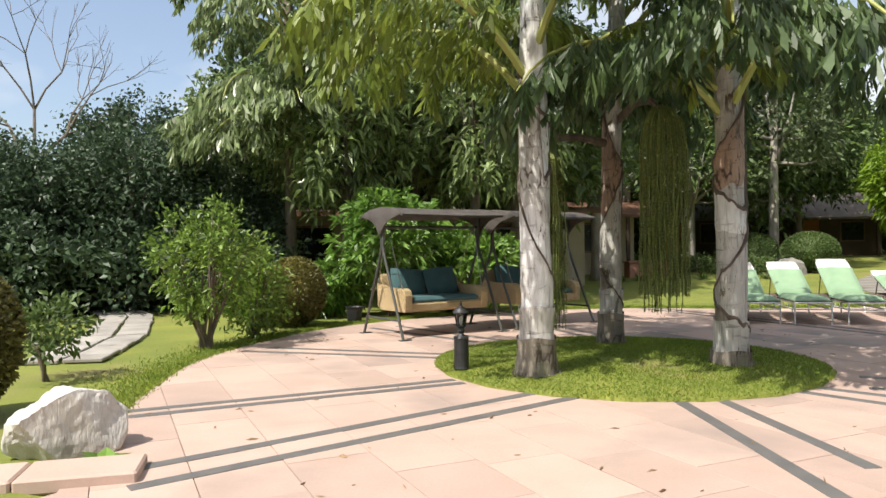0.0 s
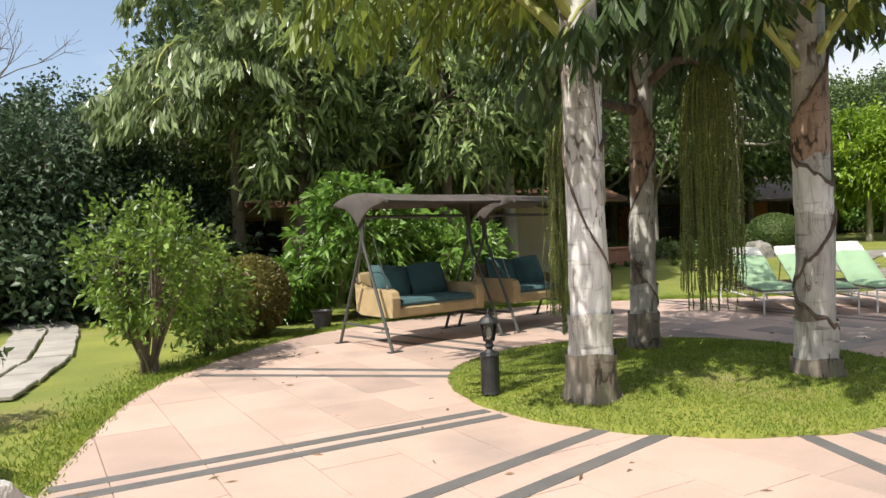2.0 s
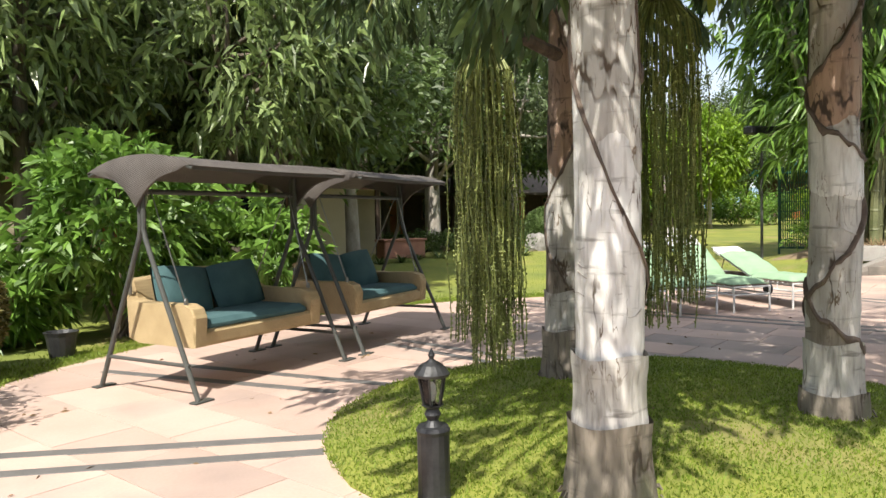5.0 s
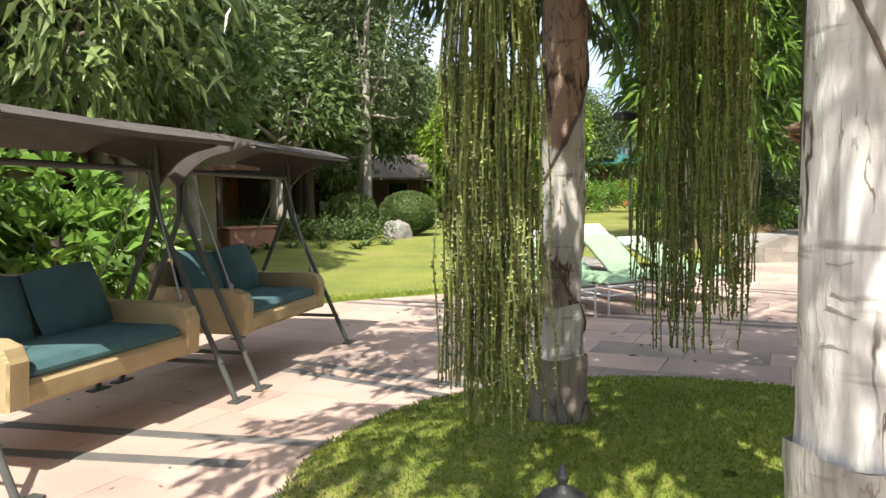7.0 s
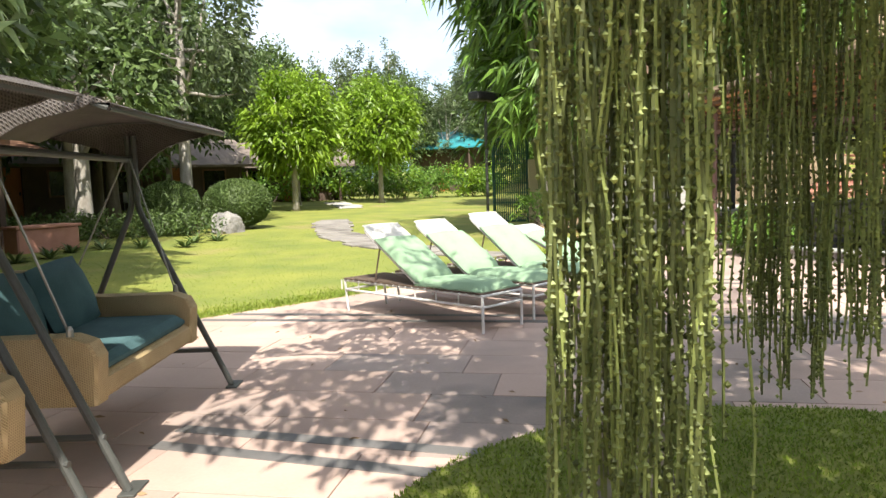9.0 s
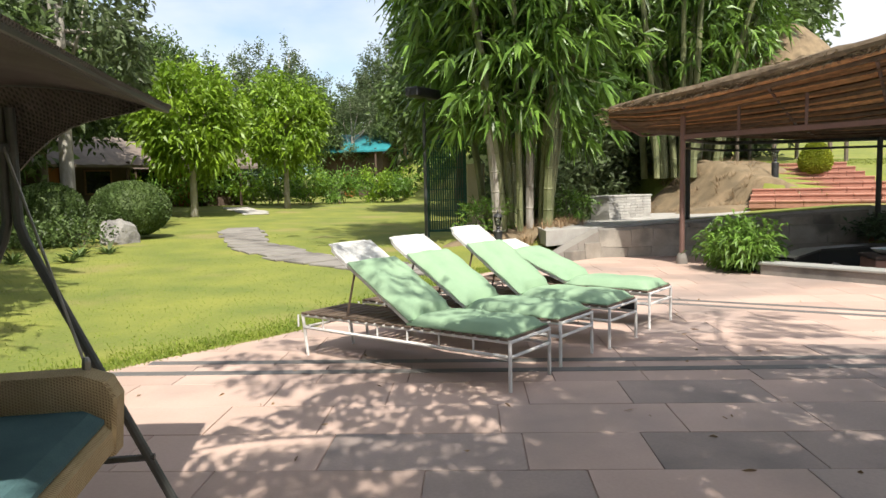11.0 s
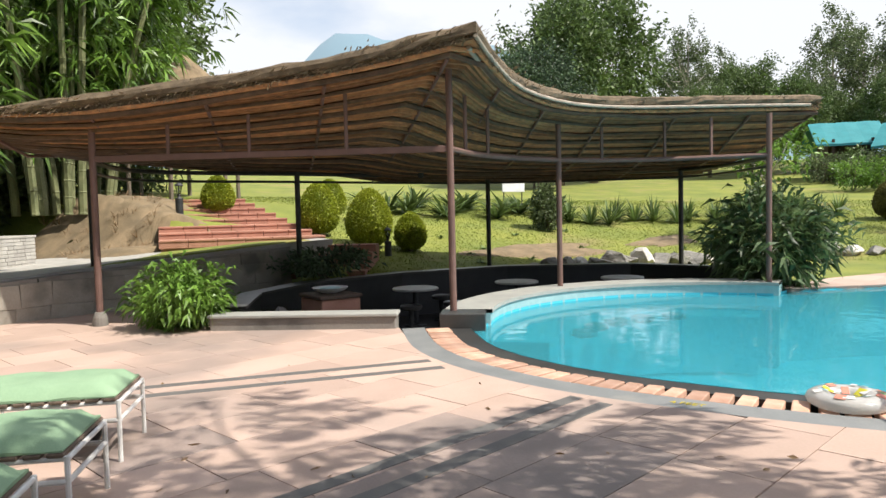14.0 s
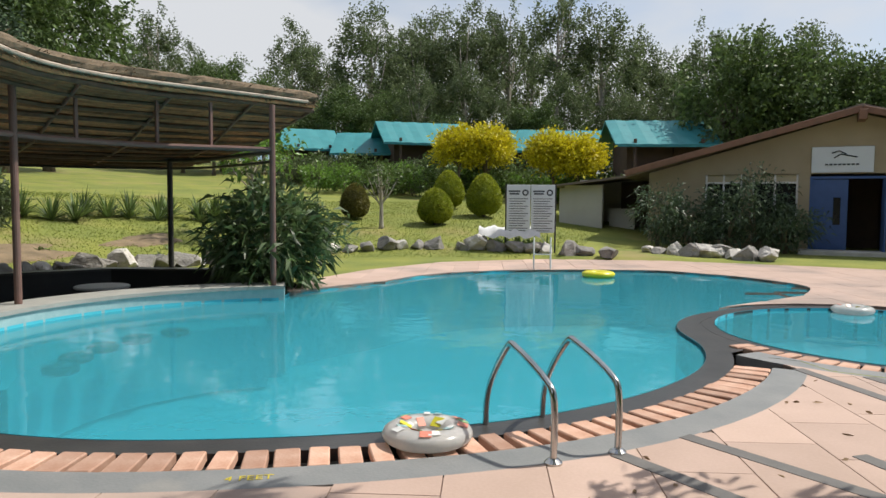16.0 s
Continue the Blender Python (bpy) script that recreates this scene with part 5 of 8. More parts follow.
        frond(rng, lg, sg, (bx + rr * math.cos(radians(yaw)), by + rr * math.sin(radians(yaw)), z), radians(yaw), radians(elev), ln, dr, size, dens)
        fo = part("frond", lg, leaf, t, "drooping frond of ragged fishtail leaflets")
        part("frond_stem", sg, "greenstem", fo, "yellow-green leaf stem")
    return t


def hanging_fruit(x, y, hub, base, spread, n, z_low, seed, beads=True):
    """A fishtail palm's hanging flower cluster: an arched stalk and long beaded strands."""
    rng = np.random.default_rng(seed)
    t = thing("palm_flower_cluster", (x, y, hub), "hanging cluster of long green beaded palm strands", "flower cluster", "palm flower clusters")
    dx, dy = base[0] - x, base[1] - y
    part("stalk", Geo().tube([(dx, dy, base[2] - hub), (dx * 0.55, dy * 0.55, 0.22), (dx * 0.2, dy * 0.2, 0.2), (0, 0, 0.05)], [0.06, 0.055, 0.05, 0.04], 8), "sheath", t, "dark arched stalk")
    sg, bgm = Geo(), Geo()
    oct_f = [(0, 2, 4), (2, 1, 4), (1, 3, 4), (3, 0, 4), (2, 0, 5), (1, 2, 5), (3, 1, 5), (0, 3, 5)]
    BV = []
    for i in range(n):
        a = rng.uniform(0, 2 * math.pi)
        rr = spread * math.sqrt(rng.uniform(0.02, 1))
        ox, oy = rr * math.cos(a), rr * math.sin(a)
        end = z_low - hub + abs(rng.normal(0, 0.28)) + 0.25 * (rr / spread)
        pts = [(ox * 0.05, oy * 0.05, 0.05), (ox * 0.45, oy * 0.45, 0.12 - 0.1 * rng.random()), (ox * 0.85, oy * 0.85, -0.12), (ox, oy, -0.45)]
        z = -0.45
        wx, wy = ox, oy
        while z > end:
            z -= 0.22
            wx += rng.normal(0, 0.012)
            wy += rng.normal(0, 0.012)
            pts.append((wx, wy, z))
        sg.tube(pts, 0.0055, 3, cap=False)
        if beads:
            P = np.array(pts[2:])
            L = np.arange(0, len(P) - 1, 0.17)
            i0 = L.astype(int)
            Q = P[i0] + (P[i0 + 1] - P[i0]) * (L - i0)[:, None] + rng.normal(0, 0.007, (len(L), 3))
            BV.append(Q)
    tagged(part("strand_curtain", sg, "strand", t, "long green strands"), kind="stuff")
    if beads:
        Q = np.concatenate(BV)
        s = rng.uniform(0.008, 0.0135, len(Q))[:, None, None]
        o = np.array([(1, 0, 0), (-1, 0, 0), (0, 1, 0), (0, -1, 0), (0, 0, 1), (0, 0, -1)], float)[None]
        bgm.v = (Q[:, None, :] + o * s).reshape(-1, 3).tolist()
        bgm.f = [tuple(6 * i + j for j in f) for i in range(len(Q)) for f in oct_f]
        tagged(part("bead_curtain", bgm, "strand", t, "tiny green fruits"), kind="stuff")
    return t


def bamboo(x, y, label, seed, n=26, h=11, r=1.0, leaves=5200, Lf=0.34, low=1.6, rad=0.05, z=None):
    rng = np.random.default_rng(seed)
    t = thing("bamboo_clump", (x, y, (ground_at(x, y) if z is None else z) - 0.08), label, "bamboo", "bamboo clumps")
    CP = []
    for i in range(n):
        a, q = rng.uniform(0, 2 * math.pi), r * math.sqrt(rng.random())
        bx, by = q * math.cos(a), q * math.sin(a)
        hh = h * rng.uniform(0.7, 1.05)
        lean = rng.uniform(0.02, 0.2) + 0.16 * q / r
        pts, rs = [], []
        rr = rad * rng.uniform(0.75, 1.2)
        m = 22
        for k in range(m + 1):
            s = k / m
            d = lean * hh * s ** 1.45
            pts.append((bx + d * math.cos(a), by + d * math.sin(a), hh * s - 0.25 * lean * hh * s ** 4))
            rs.append(rr * (1 - 0.8 * s ** 1.6))
        P2, R2 = [], []
        for k in range(m):
            a0, a1 = np.array(pts[k]), np.array(pts[k + 1])
            P2 += [tuple(a0), tuple(a0 + (a1 - a0) * 0.06), tuple(a0 + (a1 - a0) * 0.12)]
            R2 += [rs[k], rs[k] * 1.12, rs[k]]
        part("culm", Geo().tube(P2, R2, 7), "culm" if rng.random() > 0.16 else "palebark", t)
        CP.append(np.array(pts))
    g, tw = Geo(), Geo()
    per = 9
    cl = leaves // per
    C, OUT = [], []
    for i in range(cl):
        p = CP[rng.integers(n)]
        s = rng.uniform(low / h, 1.0) ** 0.8 * 21.9
        k = int(s)
        base = p[k] + (p[k + 1] - p[k]) * (s - k)
        a = rng.uniform(0, 2 * math.pi)
        rr = abs(rng.normal(0, 0.75)) + 0.25
        tip = base + np.array((rr * math.cos(a), rr * math.sin(a), 0.25 - 0.35 * rr))
        if i % 3 == 0:
            tw.tube([base, (base + tip) / 2 + (0, 0, 0.12), tip], 0.006, 3, cap=False)
        C.append(tip)
        OUT.append((math.cos(a), math.sin(a), -0.25))
    C, OUT = np.array(C), np.array(OUT)
    P = np.repeat(C, per, 0) + rng.normal(0, 0.025, (cl * per, 3))
    D = np.repeat(OUT, per, 0) * 0.8 + rng.normal(0, 0.55, (cl * per, 3)) + (0, 0, -0.2)
    g.leaves(P, D, rng.uniform(0.6, 1.25, len(P)) * Lf, rng.uniform(0.035, 0.055, len(P)) * Lf / 0.3, rng, 0.35)
    tagged(part("twig_mass", tw, "culm", t), kind="stuff")
    part("foliage", g, "bamboo_leaf", t, "long drooping bamboo leaves")
    return t


def rosette(name, x, y, n, L, W, mat, label, seed, group="", up=0.7, z=None, category="plant"):
    """Sword-shaped leaves from one point."""
    rng = np.random.default_rng(seed)
    g = Geo()
    for i in range(n):
        a = rng.uniform(0, 2 * math.pi)
        e = rng.uniform(0.25, 1.35) * up
        l = L * rng.uniform(0.7, 1.1)
        d = np.array((math.cos(a) * math.cos(e), math.sin(a) * math.cos(e), math.sin(e)))
        s = np.array((-math.sin(a), math.cos(a), 0)) * W / 2
        p0, p1, p2 = np.zeros(3), d * l * 0.5 + (0, 0, 0.04 * l), d * l - np.array((0, 0, 0.16 * l * math.cos(e)))
        g.add([p0 - s * 0.6, p0 + s * 0.6, p1 + s - (0, 0, 0), p1 - (0, 0, 0.15 * W), p1 - s, p2], [(0, 1, 2, 3), (0, 3, 4), (3, 2, 5), (4, 3, 5)])
    return whole(name, g, mat, (x, y, (ground_at(x, y) if z is None else z) - 0.02), label, category, group)


def rock(name, x, y, sx, sy, sz, mat, label, seed, z=None, group="", rz=0.0, category="rock"):
    """A broken boulder from a noisy ball with flattened facets."""
    rng = np.random.default_rng(seed)
    bm = bmesh.new()
    big = sx > 0.7
    bmesh.ops.create_icosphere(bm, subdivisions=5 if big else 3, radius=1)
    cuts = rng.normal(size=(14, 3))
    cuts /= np.linalg.norm(cuts, axis=1, keepdims=True)
    for v in bm.verts:
        p = np.array(v.co)
        for c, lim in zip(cuts, np.linspace(0.5, 0.85, 14)):
            q = p @ c
            if q > lim:
                p = p - c * (q - lim)
        w = noise.noise(Vector(p * 2.3) + Vector((seed, 0, 0))) * 0.10 + noise.noise(Vector(p * 6) + Vector((0, seed, 0))) * 0.035
        if big:
            strata = p[0] * 0.7 + p[2] * 0.6
            w += 0.05 * abs(noise.noise(Vector((strata * 6, p[1] * 1.4, seed)))) - 0.035 * abs(noise.noise(Vector(p * 9))) + 0.012 * noise.noise(Vector(p * 21))
        p = p * (1 + w)
        v.co = (p[0] * sx / 2, p[1] * sy / 2, max(p[2], -0.45) * sz / 1.45 + sz * 0.31)
    me = bpy.data.meshes.new(name)
    bm.to_mesh(me)
    bm.free()
    me.materials.append(M[mat])
    ob = new(name, me)
    ob.matrix_basis = pose(x, y, (ground_at(x, y) if z is None else z) - 0.02, 0, 0, rz)
    return tagged(ob, label, category, group)


# ---- palm bed ----
def palm_bed():
    cx, cy, r = BED
    rows = []
    for i, s in enumerate((0.02, 0.3, 0.6, 0.85, 0.96, 1.0, 1.0)):
        z = 0.07 * (1 - s * s) + 0.03 if i < 6 else -0.08
        rows.append([(r * s * (1 + 0.008 * math.sin(k * 1.7)) * math.cos(2 * math.pi * k / 72), r * s * (1 + 0.008 * math.sin(k * 1.7)) * math.sin(2 * math.pi * k / 72), z) for k in range(72)])
    g = Geo().sheet(rows, closed=True)
    b = whole("palm_bed", g, "lawn", (cx, cy, 0), "round grass bed set into the stone terrace", "grass bed", kind="structure", smooth=True)
    rng = np.random.default_rng(8)
    n = 70000
    a, q = rng.uniform(0, 2 * np.pi, n), r * np.sqrt(rng.uniform(0, 1, n)) * 1.012
    P = np.stack([cx + q * np.cos(a), cy + q * np.sin(a), 0.07 * (1 - (q / r) ** 2) + 0.02], 1)
    bare = np.array([noise.noise(Vector((p[0] * 1.1, p[1] * 1.1, 3.0))) + 0.35 * noise.noise(Vector((p[0] * 4, p[1] * 4, 1.0))) for p in P.tolist()])
    P = P[(bare > -0.3) | (rng.random(n) < 0.4) | (q / r > 0.8)]
    n = len(P)
    D = rng.normal(0, 0.55, (n, 3)) + (0, 0, 1.0)
    D[:, 2] = np.abs(D[:, 2])
    whole("bed_grass", Geo().leaves(P, D, rng.uniform(0.018, 0.048, n), 0.009, rng, 0.1), "blade", (0, 0, 0), "short bright green grass", "grass", kind="stuff")
    # longer grass along the lawn's edge beside the terrace
    e = np.array(resample([(x, y, 0) for x, y in LAWN_EDGE], 600))
    n = 26000
    k = rng.integers(0, 599, n)
    w = np.abs(rng.normal(0, 0.32, n))
    t = e[np.minimum(k + 1, 599)] - e[k]
    t /= np.linalg.norm(t, axis=1, keepdims=True)
    P = e[k] + np.stack([-t[:, 1], t[:, 0], 0 * w], 1) * (w - 0.03)[:, None] + rng.normal(0, 0.03, (n, 3)) * (1, 1, 0)
    P[:, 2] = np.maximum(height(P[:, 0], P[:, 1]), -0.02)
    D = rng.normal(0, 0.5, (n, 3)) + (0, 0, 1.0)
    D[:, 2] = np.abs(D[:, 2])
    whole("edge_grass", Geo().leaves(P, D, rng.uniform(0.03, 0.075, n), 0.011, rng, 0.12), "blade", (0, 0, 0), "uneven grass along the terrace edge", "grass", kind="stuff")


palm_bed()
palm(1.735, 7.95, 6.2, 0.17, 0.13, 0.06, "fishtail palm with a pale grey ringed trunk in the round bed", 3,
     [(150, 52, 3.2, 3.05, 1.9), (215, 50, 3.0, 3.25, 2.0), (20, 48, 3.0, 3.1, 1.8), (95, 50, 3.2, 3.5, 2.0), (300, 52, 2.9, 3.6, 2.0), (180, 58, 3.3, 4.1, 1.8), (55, 55, 3.2, 4.3, 1.9), (345, 60, 3.2, 4.6, 1.9), (120, 70, 3.2, 5.4, 1.8), (250, 66, 3.2, 5.6, 1.8), (10, 75, 3.0, 6.0, 1.6)], "palm_bright", sheaths=((0.7, 3.2, 0.8, 262, "trunk"), (1.6, 3.5, 2.2, 120, "ring_bark"), (2.4, 4.4, 2.7, 215, "trunk")))
palm(2.85, 10.43, 6.0, 0.145, 0.105, 0.045, "slender fishtail palm with a dark foot in the round bed", 5,
     [(45, 30, 2.8, 3.6, 1.8), (120, 36, 2.8, 3.8, 1.8), (10, 38, 2.8, 4.0, 1.9), (70, 42, 2.8, 3.5, 2.0), (160, 48, 2.9, 3.9, 1.9), (330, 50, 2.9, 4.2, 1.9), (20, 52, 3.0, 4.6, 1.8), (240, 56, 3.0, 5.0, 1.8), (100, 62, 3.0, 5.5, 1.7), (300, 70, 2.8, 5.8, 1.6)], "palm_leaf", lean=(0.2, -0.1), skin="ring_bark", cuts=(0.46, 0.8), sheaths=((0.3, 1.9, 0.5, 250, "foot_bark"), (0.9, 2.9, 1.2, 200, "ring_bark"), (1.6, 4.0, 2.2, 290, "tan_bark")))
palm(3.98, 8.58, 6.4, 0.165, 0.13, 0.055, "stout fishtail palm with torn brown sheaths in the round bed", 9,
     [(180, 30, 2.6, 3.2, 1.7), (255, 34, 2.6, 3.4, 1.8), (130, 36, 2.7, 3.6, 1.8), (205, 40, 2.8, 4.6, 1.9), (200, 46, 3.0, 2.9, 2.1), (285, 44, 2.9, 3.0, 2.1), (20, 46, 3.0, 3.2, 2.0), (110, 48, 3.0, 3.3, 2.0), (240, 52, 3.1, 3.9, 2.0), (330, 52, 3.1, 4.2, 1.9), (60, 55, 3.2, 4.5, 1.9), (150, 60, 3.2, 5.0, 1.8), (270, 66, 3.2, 5.6, 1.7), (0, 72, 3.1, 6.0, 1.6)], "palm_leaf", skin="ring_bark", cuts=(0.2, 0.55), sheaths=((0.3, 1.3, 0.45, 215, "foot_bark"), (0.6, 2.3, 0.75, 255, "ring_bark"), (1.5, 3.1, 1.8, 160, "trunk"), (2.0, 4.2, 2.3, 290, "tan_bark")))
hanging_fruit(1.93, 9.95, 2.75, (2.8, 10.35, 2.9), 0.27, 125, 0.3, 21)
hanging_fruit(3.46, 9.84, 3.2, (2.95, 10.37, 3.2), 0.37, 115, 0.55, 22)


# ---- swings ----
def swing(x, y, turn, label):
    t = thing("garden_swing", (x, y, 0), label, "garden swing", "canopied garden swings", rz=turn)
    ends = (-0.98, 0.98)
    for sx in ends:
        for sy in (-1, 1):
            l = part("leg", Geo().tube([(sx, sy * 0.66, 0.012), (sx * 0.992, sy * 0.045, 1.38), (sx * 0.99, sy * 0.024, 1.46), (sx * 0.985, sy * 0.022, 1.98)], 0.023, 10), "steel_grey", t, "grey steel leg")
            part("foot_plate", Geo().box((sx + 0.03, sy * 0.67, 0.008), (0.2, 0.09, 0.014), 0.003), "steel_grey", l)
        part("crossbar", Geo().tube([(sx * 0.995, -0.56, 0.3), (sx * 0.995, 0.56, 0.3)], 0.018, 8), "steel_grey", t)
    part("ridge_bar", Geo().tube([(-0.98, 0, 1.8), (0.98, 0, 1.8)], 0.024, 10), "steel_grey", t)
    # canopy: shallow vault with leaf-shaped end flaps
    def vault(y):
        return 2.12 - 0.13 * (abs(y) / 0.72) ** 2.2
    rows, rows2 = [], []
    N = 14
    for i in range(9):
        xx = -1.0 + 2.0 * i / 8
        sag = 0.02 * math.cos(math.pi * (i / 8 - 0.5) * 2)
        rows.append([(xx, -0.72 + 1.44 * k / N, vault(-0.72 + 1.44 * k / N) - 0.012 * (1 - abs(i - 4) / 4)) for k in range(N + 1)])
        rows2.append([(xx, -0.70 + 1.40 * k / N, vault(-0.72 + 1.44 * k / N) - 0.035 - 0.012 * (1 - abs(i - 4) / 4)) for k in range(N + 1)])
    c = Geo().sheet(rows).sheet(rows2)
    c.sheet([[a[0], b[0]] for a, b in zip(rows, rows2)]).sheet([[a[-1], b[-1]] for a, b in zip(rows, rows2)])
    cano = part("canopy", c, "canopy", t, "dark woven rattan canopy", smooth=True)
    for sx in (-1, 1):
        fl = Geo()
        fr = []
        for k in range(N + 1):
            y0 = -0.72 + 1.44 * k / N
            u = 1 - abs(y0) / 0.72
            drop = 0.46 * u ** 0.9 * (1 - 0.25 * math.sin(math.pi * u)) if u > 0 else 0
            fr.append([(sx * (1.0 + 0.05 * math.sin(math.pi * j / 4 * 0.8) * u), y0 * (1 - 0.12 * j / 4), vault(y0) + 0.004 - drop * j / 4) for j in range(5)])
        fl.sheet(fr)
        fl.sheet([[(a - sx * 0.025, b, cc) for a, b, cc in r] for r in fr])
        fl.sheet([[r[-1], (r[-1][0] - sx * 0.025, r[-1][1], r[-1][2])] for r in fr])
        part("end_flap", fl, "canopy", cano, "drooping woven end flap", smooth=True)
        part("edge_bar", Geo().tube([(sx * 0.985, -0.7 + 1.4 * k / 10, vault(-0.7 + 1.4 * k / 10) - 0.03) for k in range(11)], 0.014, 6), "steel_grey", cano)
    for k in (-0.7, 0.7):
        part("edge_bar", Geo().tube([(-0.98, k, vault(k) - 0.03), (0.98, k, vault(k) - 0.03)], 0.014, 6), "steel_grey", cano)
    # sofa
    s = part("sofa", Geo().box((0, -0.02, 0.49), (1.46, 0.78, 0.1), 0.03), "rattan", t, "honey-coloured woven rattan seat")
    part("front_apron", Geo().box((0, -0.42, 0.49), (1.56, 0.07, 0.15), 0.03), "rattan", s)
    bk = []
    for i in range(11):
        xx = -0.75 + 1.5 * i / 10
        hgt = 1.04 + 0.03 * math.cos(math.pi * (i / 10 - 0.5) * 2)
        bk.append([(xx, 0.27, 0.46), (xx, 0.45, hgt - 0.03), (xx, 0.48, hgt), (xx, 0.515, hgt - 0.02), (xx, 0.35, 0.46)])
    bg_ = Geo().sheet(bk, closed=True)
    bg_.f += [(4, 3, 2, 1, 0), tuple(50 + i for i in range(5))]
    part("backrest", bg_, "rattan", s, smooth=False)
    for sx in (-1, 1):
        prof = [(-0.46, 0.42), (-0.48, 0.68), (-0.44, 0.76), (-0.34, 0.795), (0.1, 0.79), (0.36, 0.8), (0.46, 0.86), (0.44, 0.46), (0.3, 0.42)]
        a = Geo()
        a.sheet([[(sx * (0.76 + o), py * k2, pz + (0 if k2 == 1 else 0.0)) for py, pz in prof] for o, k2 in ((-0.075, 0.97), (-0.06, 1), (0.06, 1), (0.075, 0.97))], closed=True)
        n = len(prof)
        a.f += [tuple(range(n)), tuple(range(3 * n, 4 * n))[::-1]]
        part("armrest", a, "rattan", s)
    part("seat_cushion", Geo().box((0.0, -0.08, 0.595), (1.36, 0.72, 0.11), 0.045), "teal_cloth", t, "flat teal seat cushion")
    for px, tilt in ((-0.34, 5), (0.34, -4)):
        cu = Geo()
        rr = []
        for i in range(9):
            u = i / 8 * 2 - 1
            row = []
            for j in range(9):
                v = j / 8 * 2 - 1
                th = 0.085 * (1 - u ** 4) * (1 - v ** 4) + 0.012
                row.append((u * 0.33 * (1 - 0.05 * v * v), th, v * 0.25 * (1 - 0.05 * u * u)))
            rr.append(row)
        cu.sheet(rr)
        cu.sheet([[(a, -b, c_) for a, b, c_ in r][::-1] for r in rr])
        mt = pose(px, 0.27, 0.86, -20, tilt, 0)
        cu.v = [tuple(mt @ Vector(p)) for p in cu.v]
        part("back_cushion", cu, "teal_cloth", t, "dark teal back cushion", smooth=True)
    for sx in (-1, 1):
        for a, b in (((sx * 0.88, -0.02, 1.8), (sx * 0.8, -0.33, 0.8)), ((sx * 0.88, 0.02, 1.8), (sx * 0.8, 0.44, 0.9))):
            part("suspension_rope", Geo().tube([a, b], 0.007, 6), "chain", t, "steel hanging rope")
            part("hook", Geo().lathe([(0.012, -0.05), (0.02, -0.03), (0.02, 0.03), (0.012, 0.05)], b, 8), "chain", t)
    return t


swing(0.084, 12.23, 39.5, "canopied rattan garden swing with teal cushions on grey legs")
swing(1.80, 13.73, 42.7, "second canopied rattan garden swing, nearer the sun loungers")


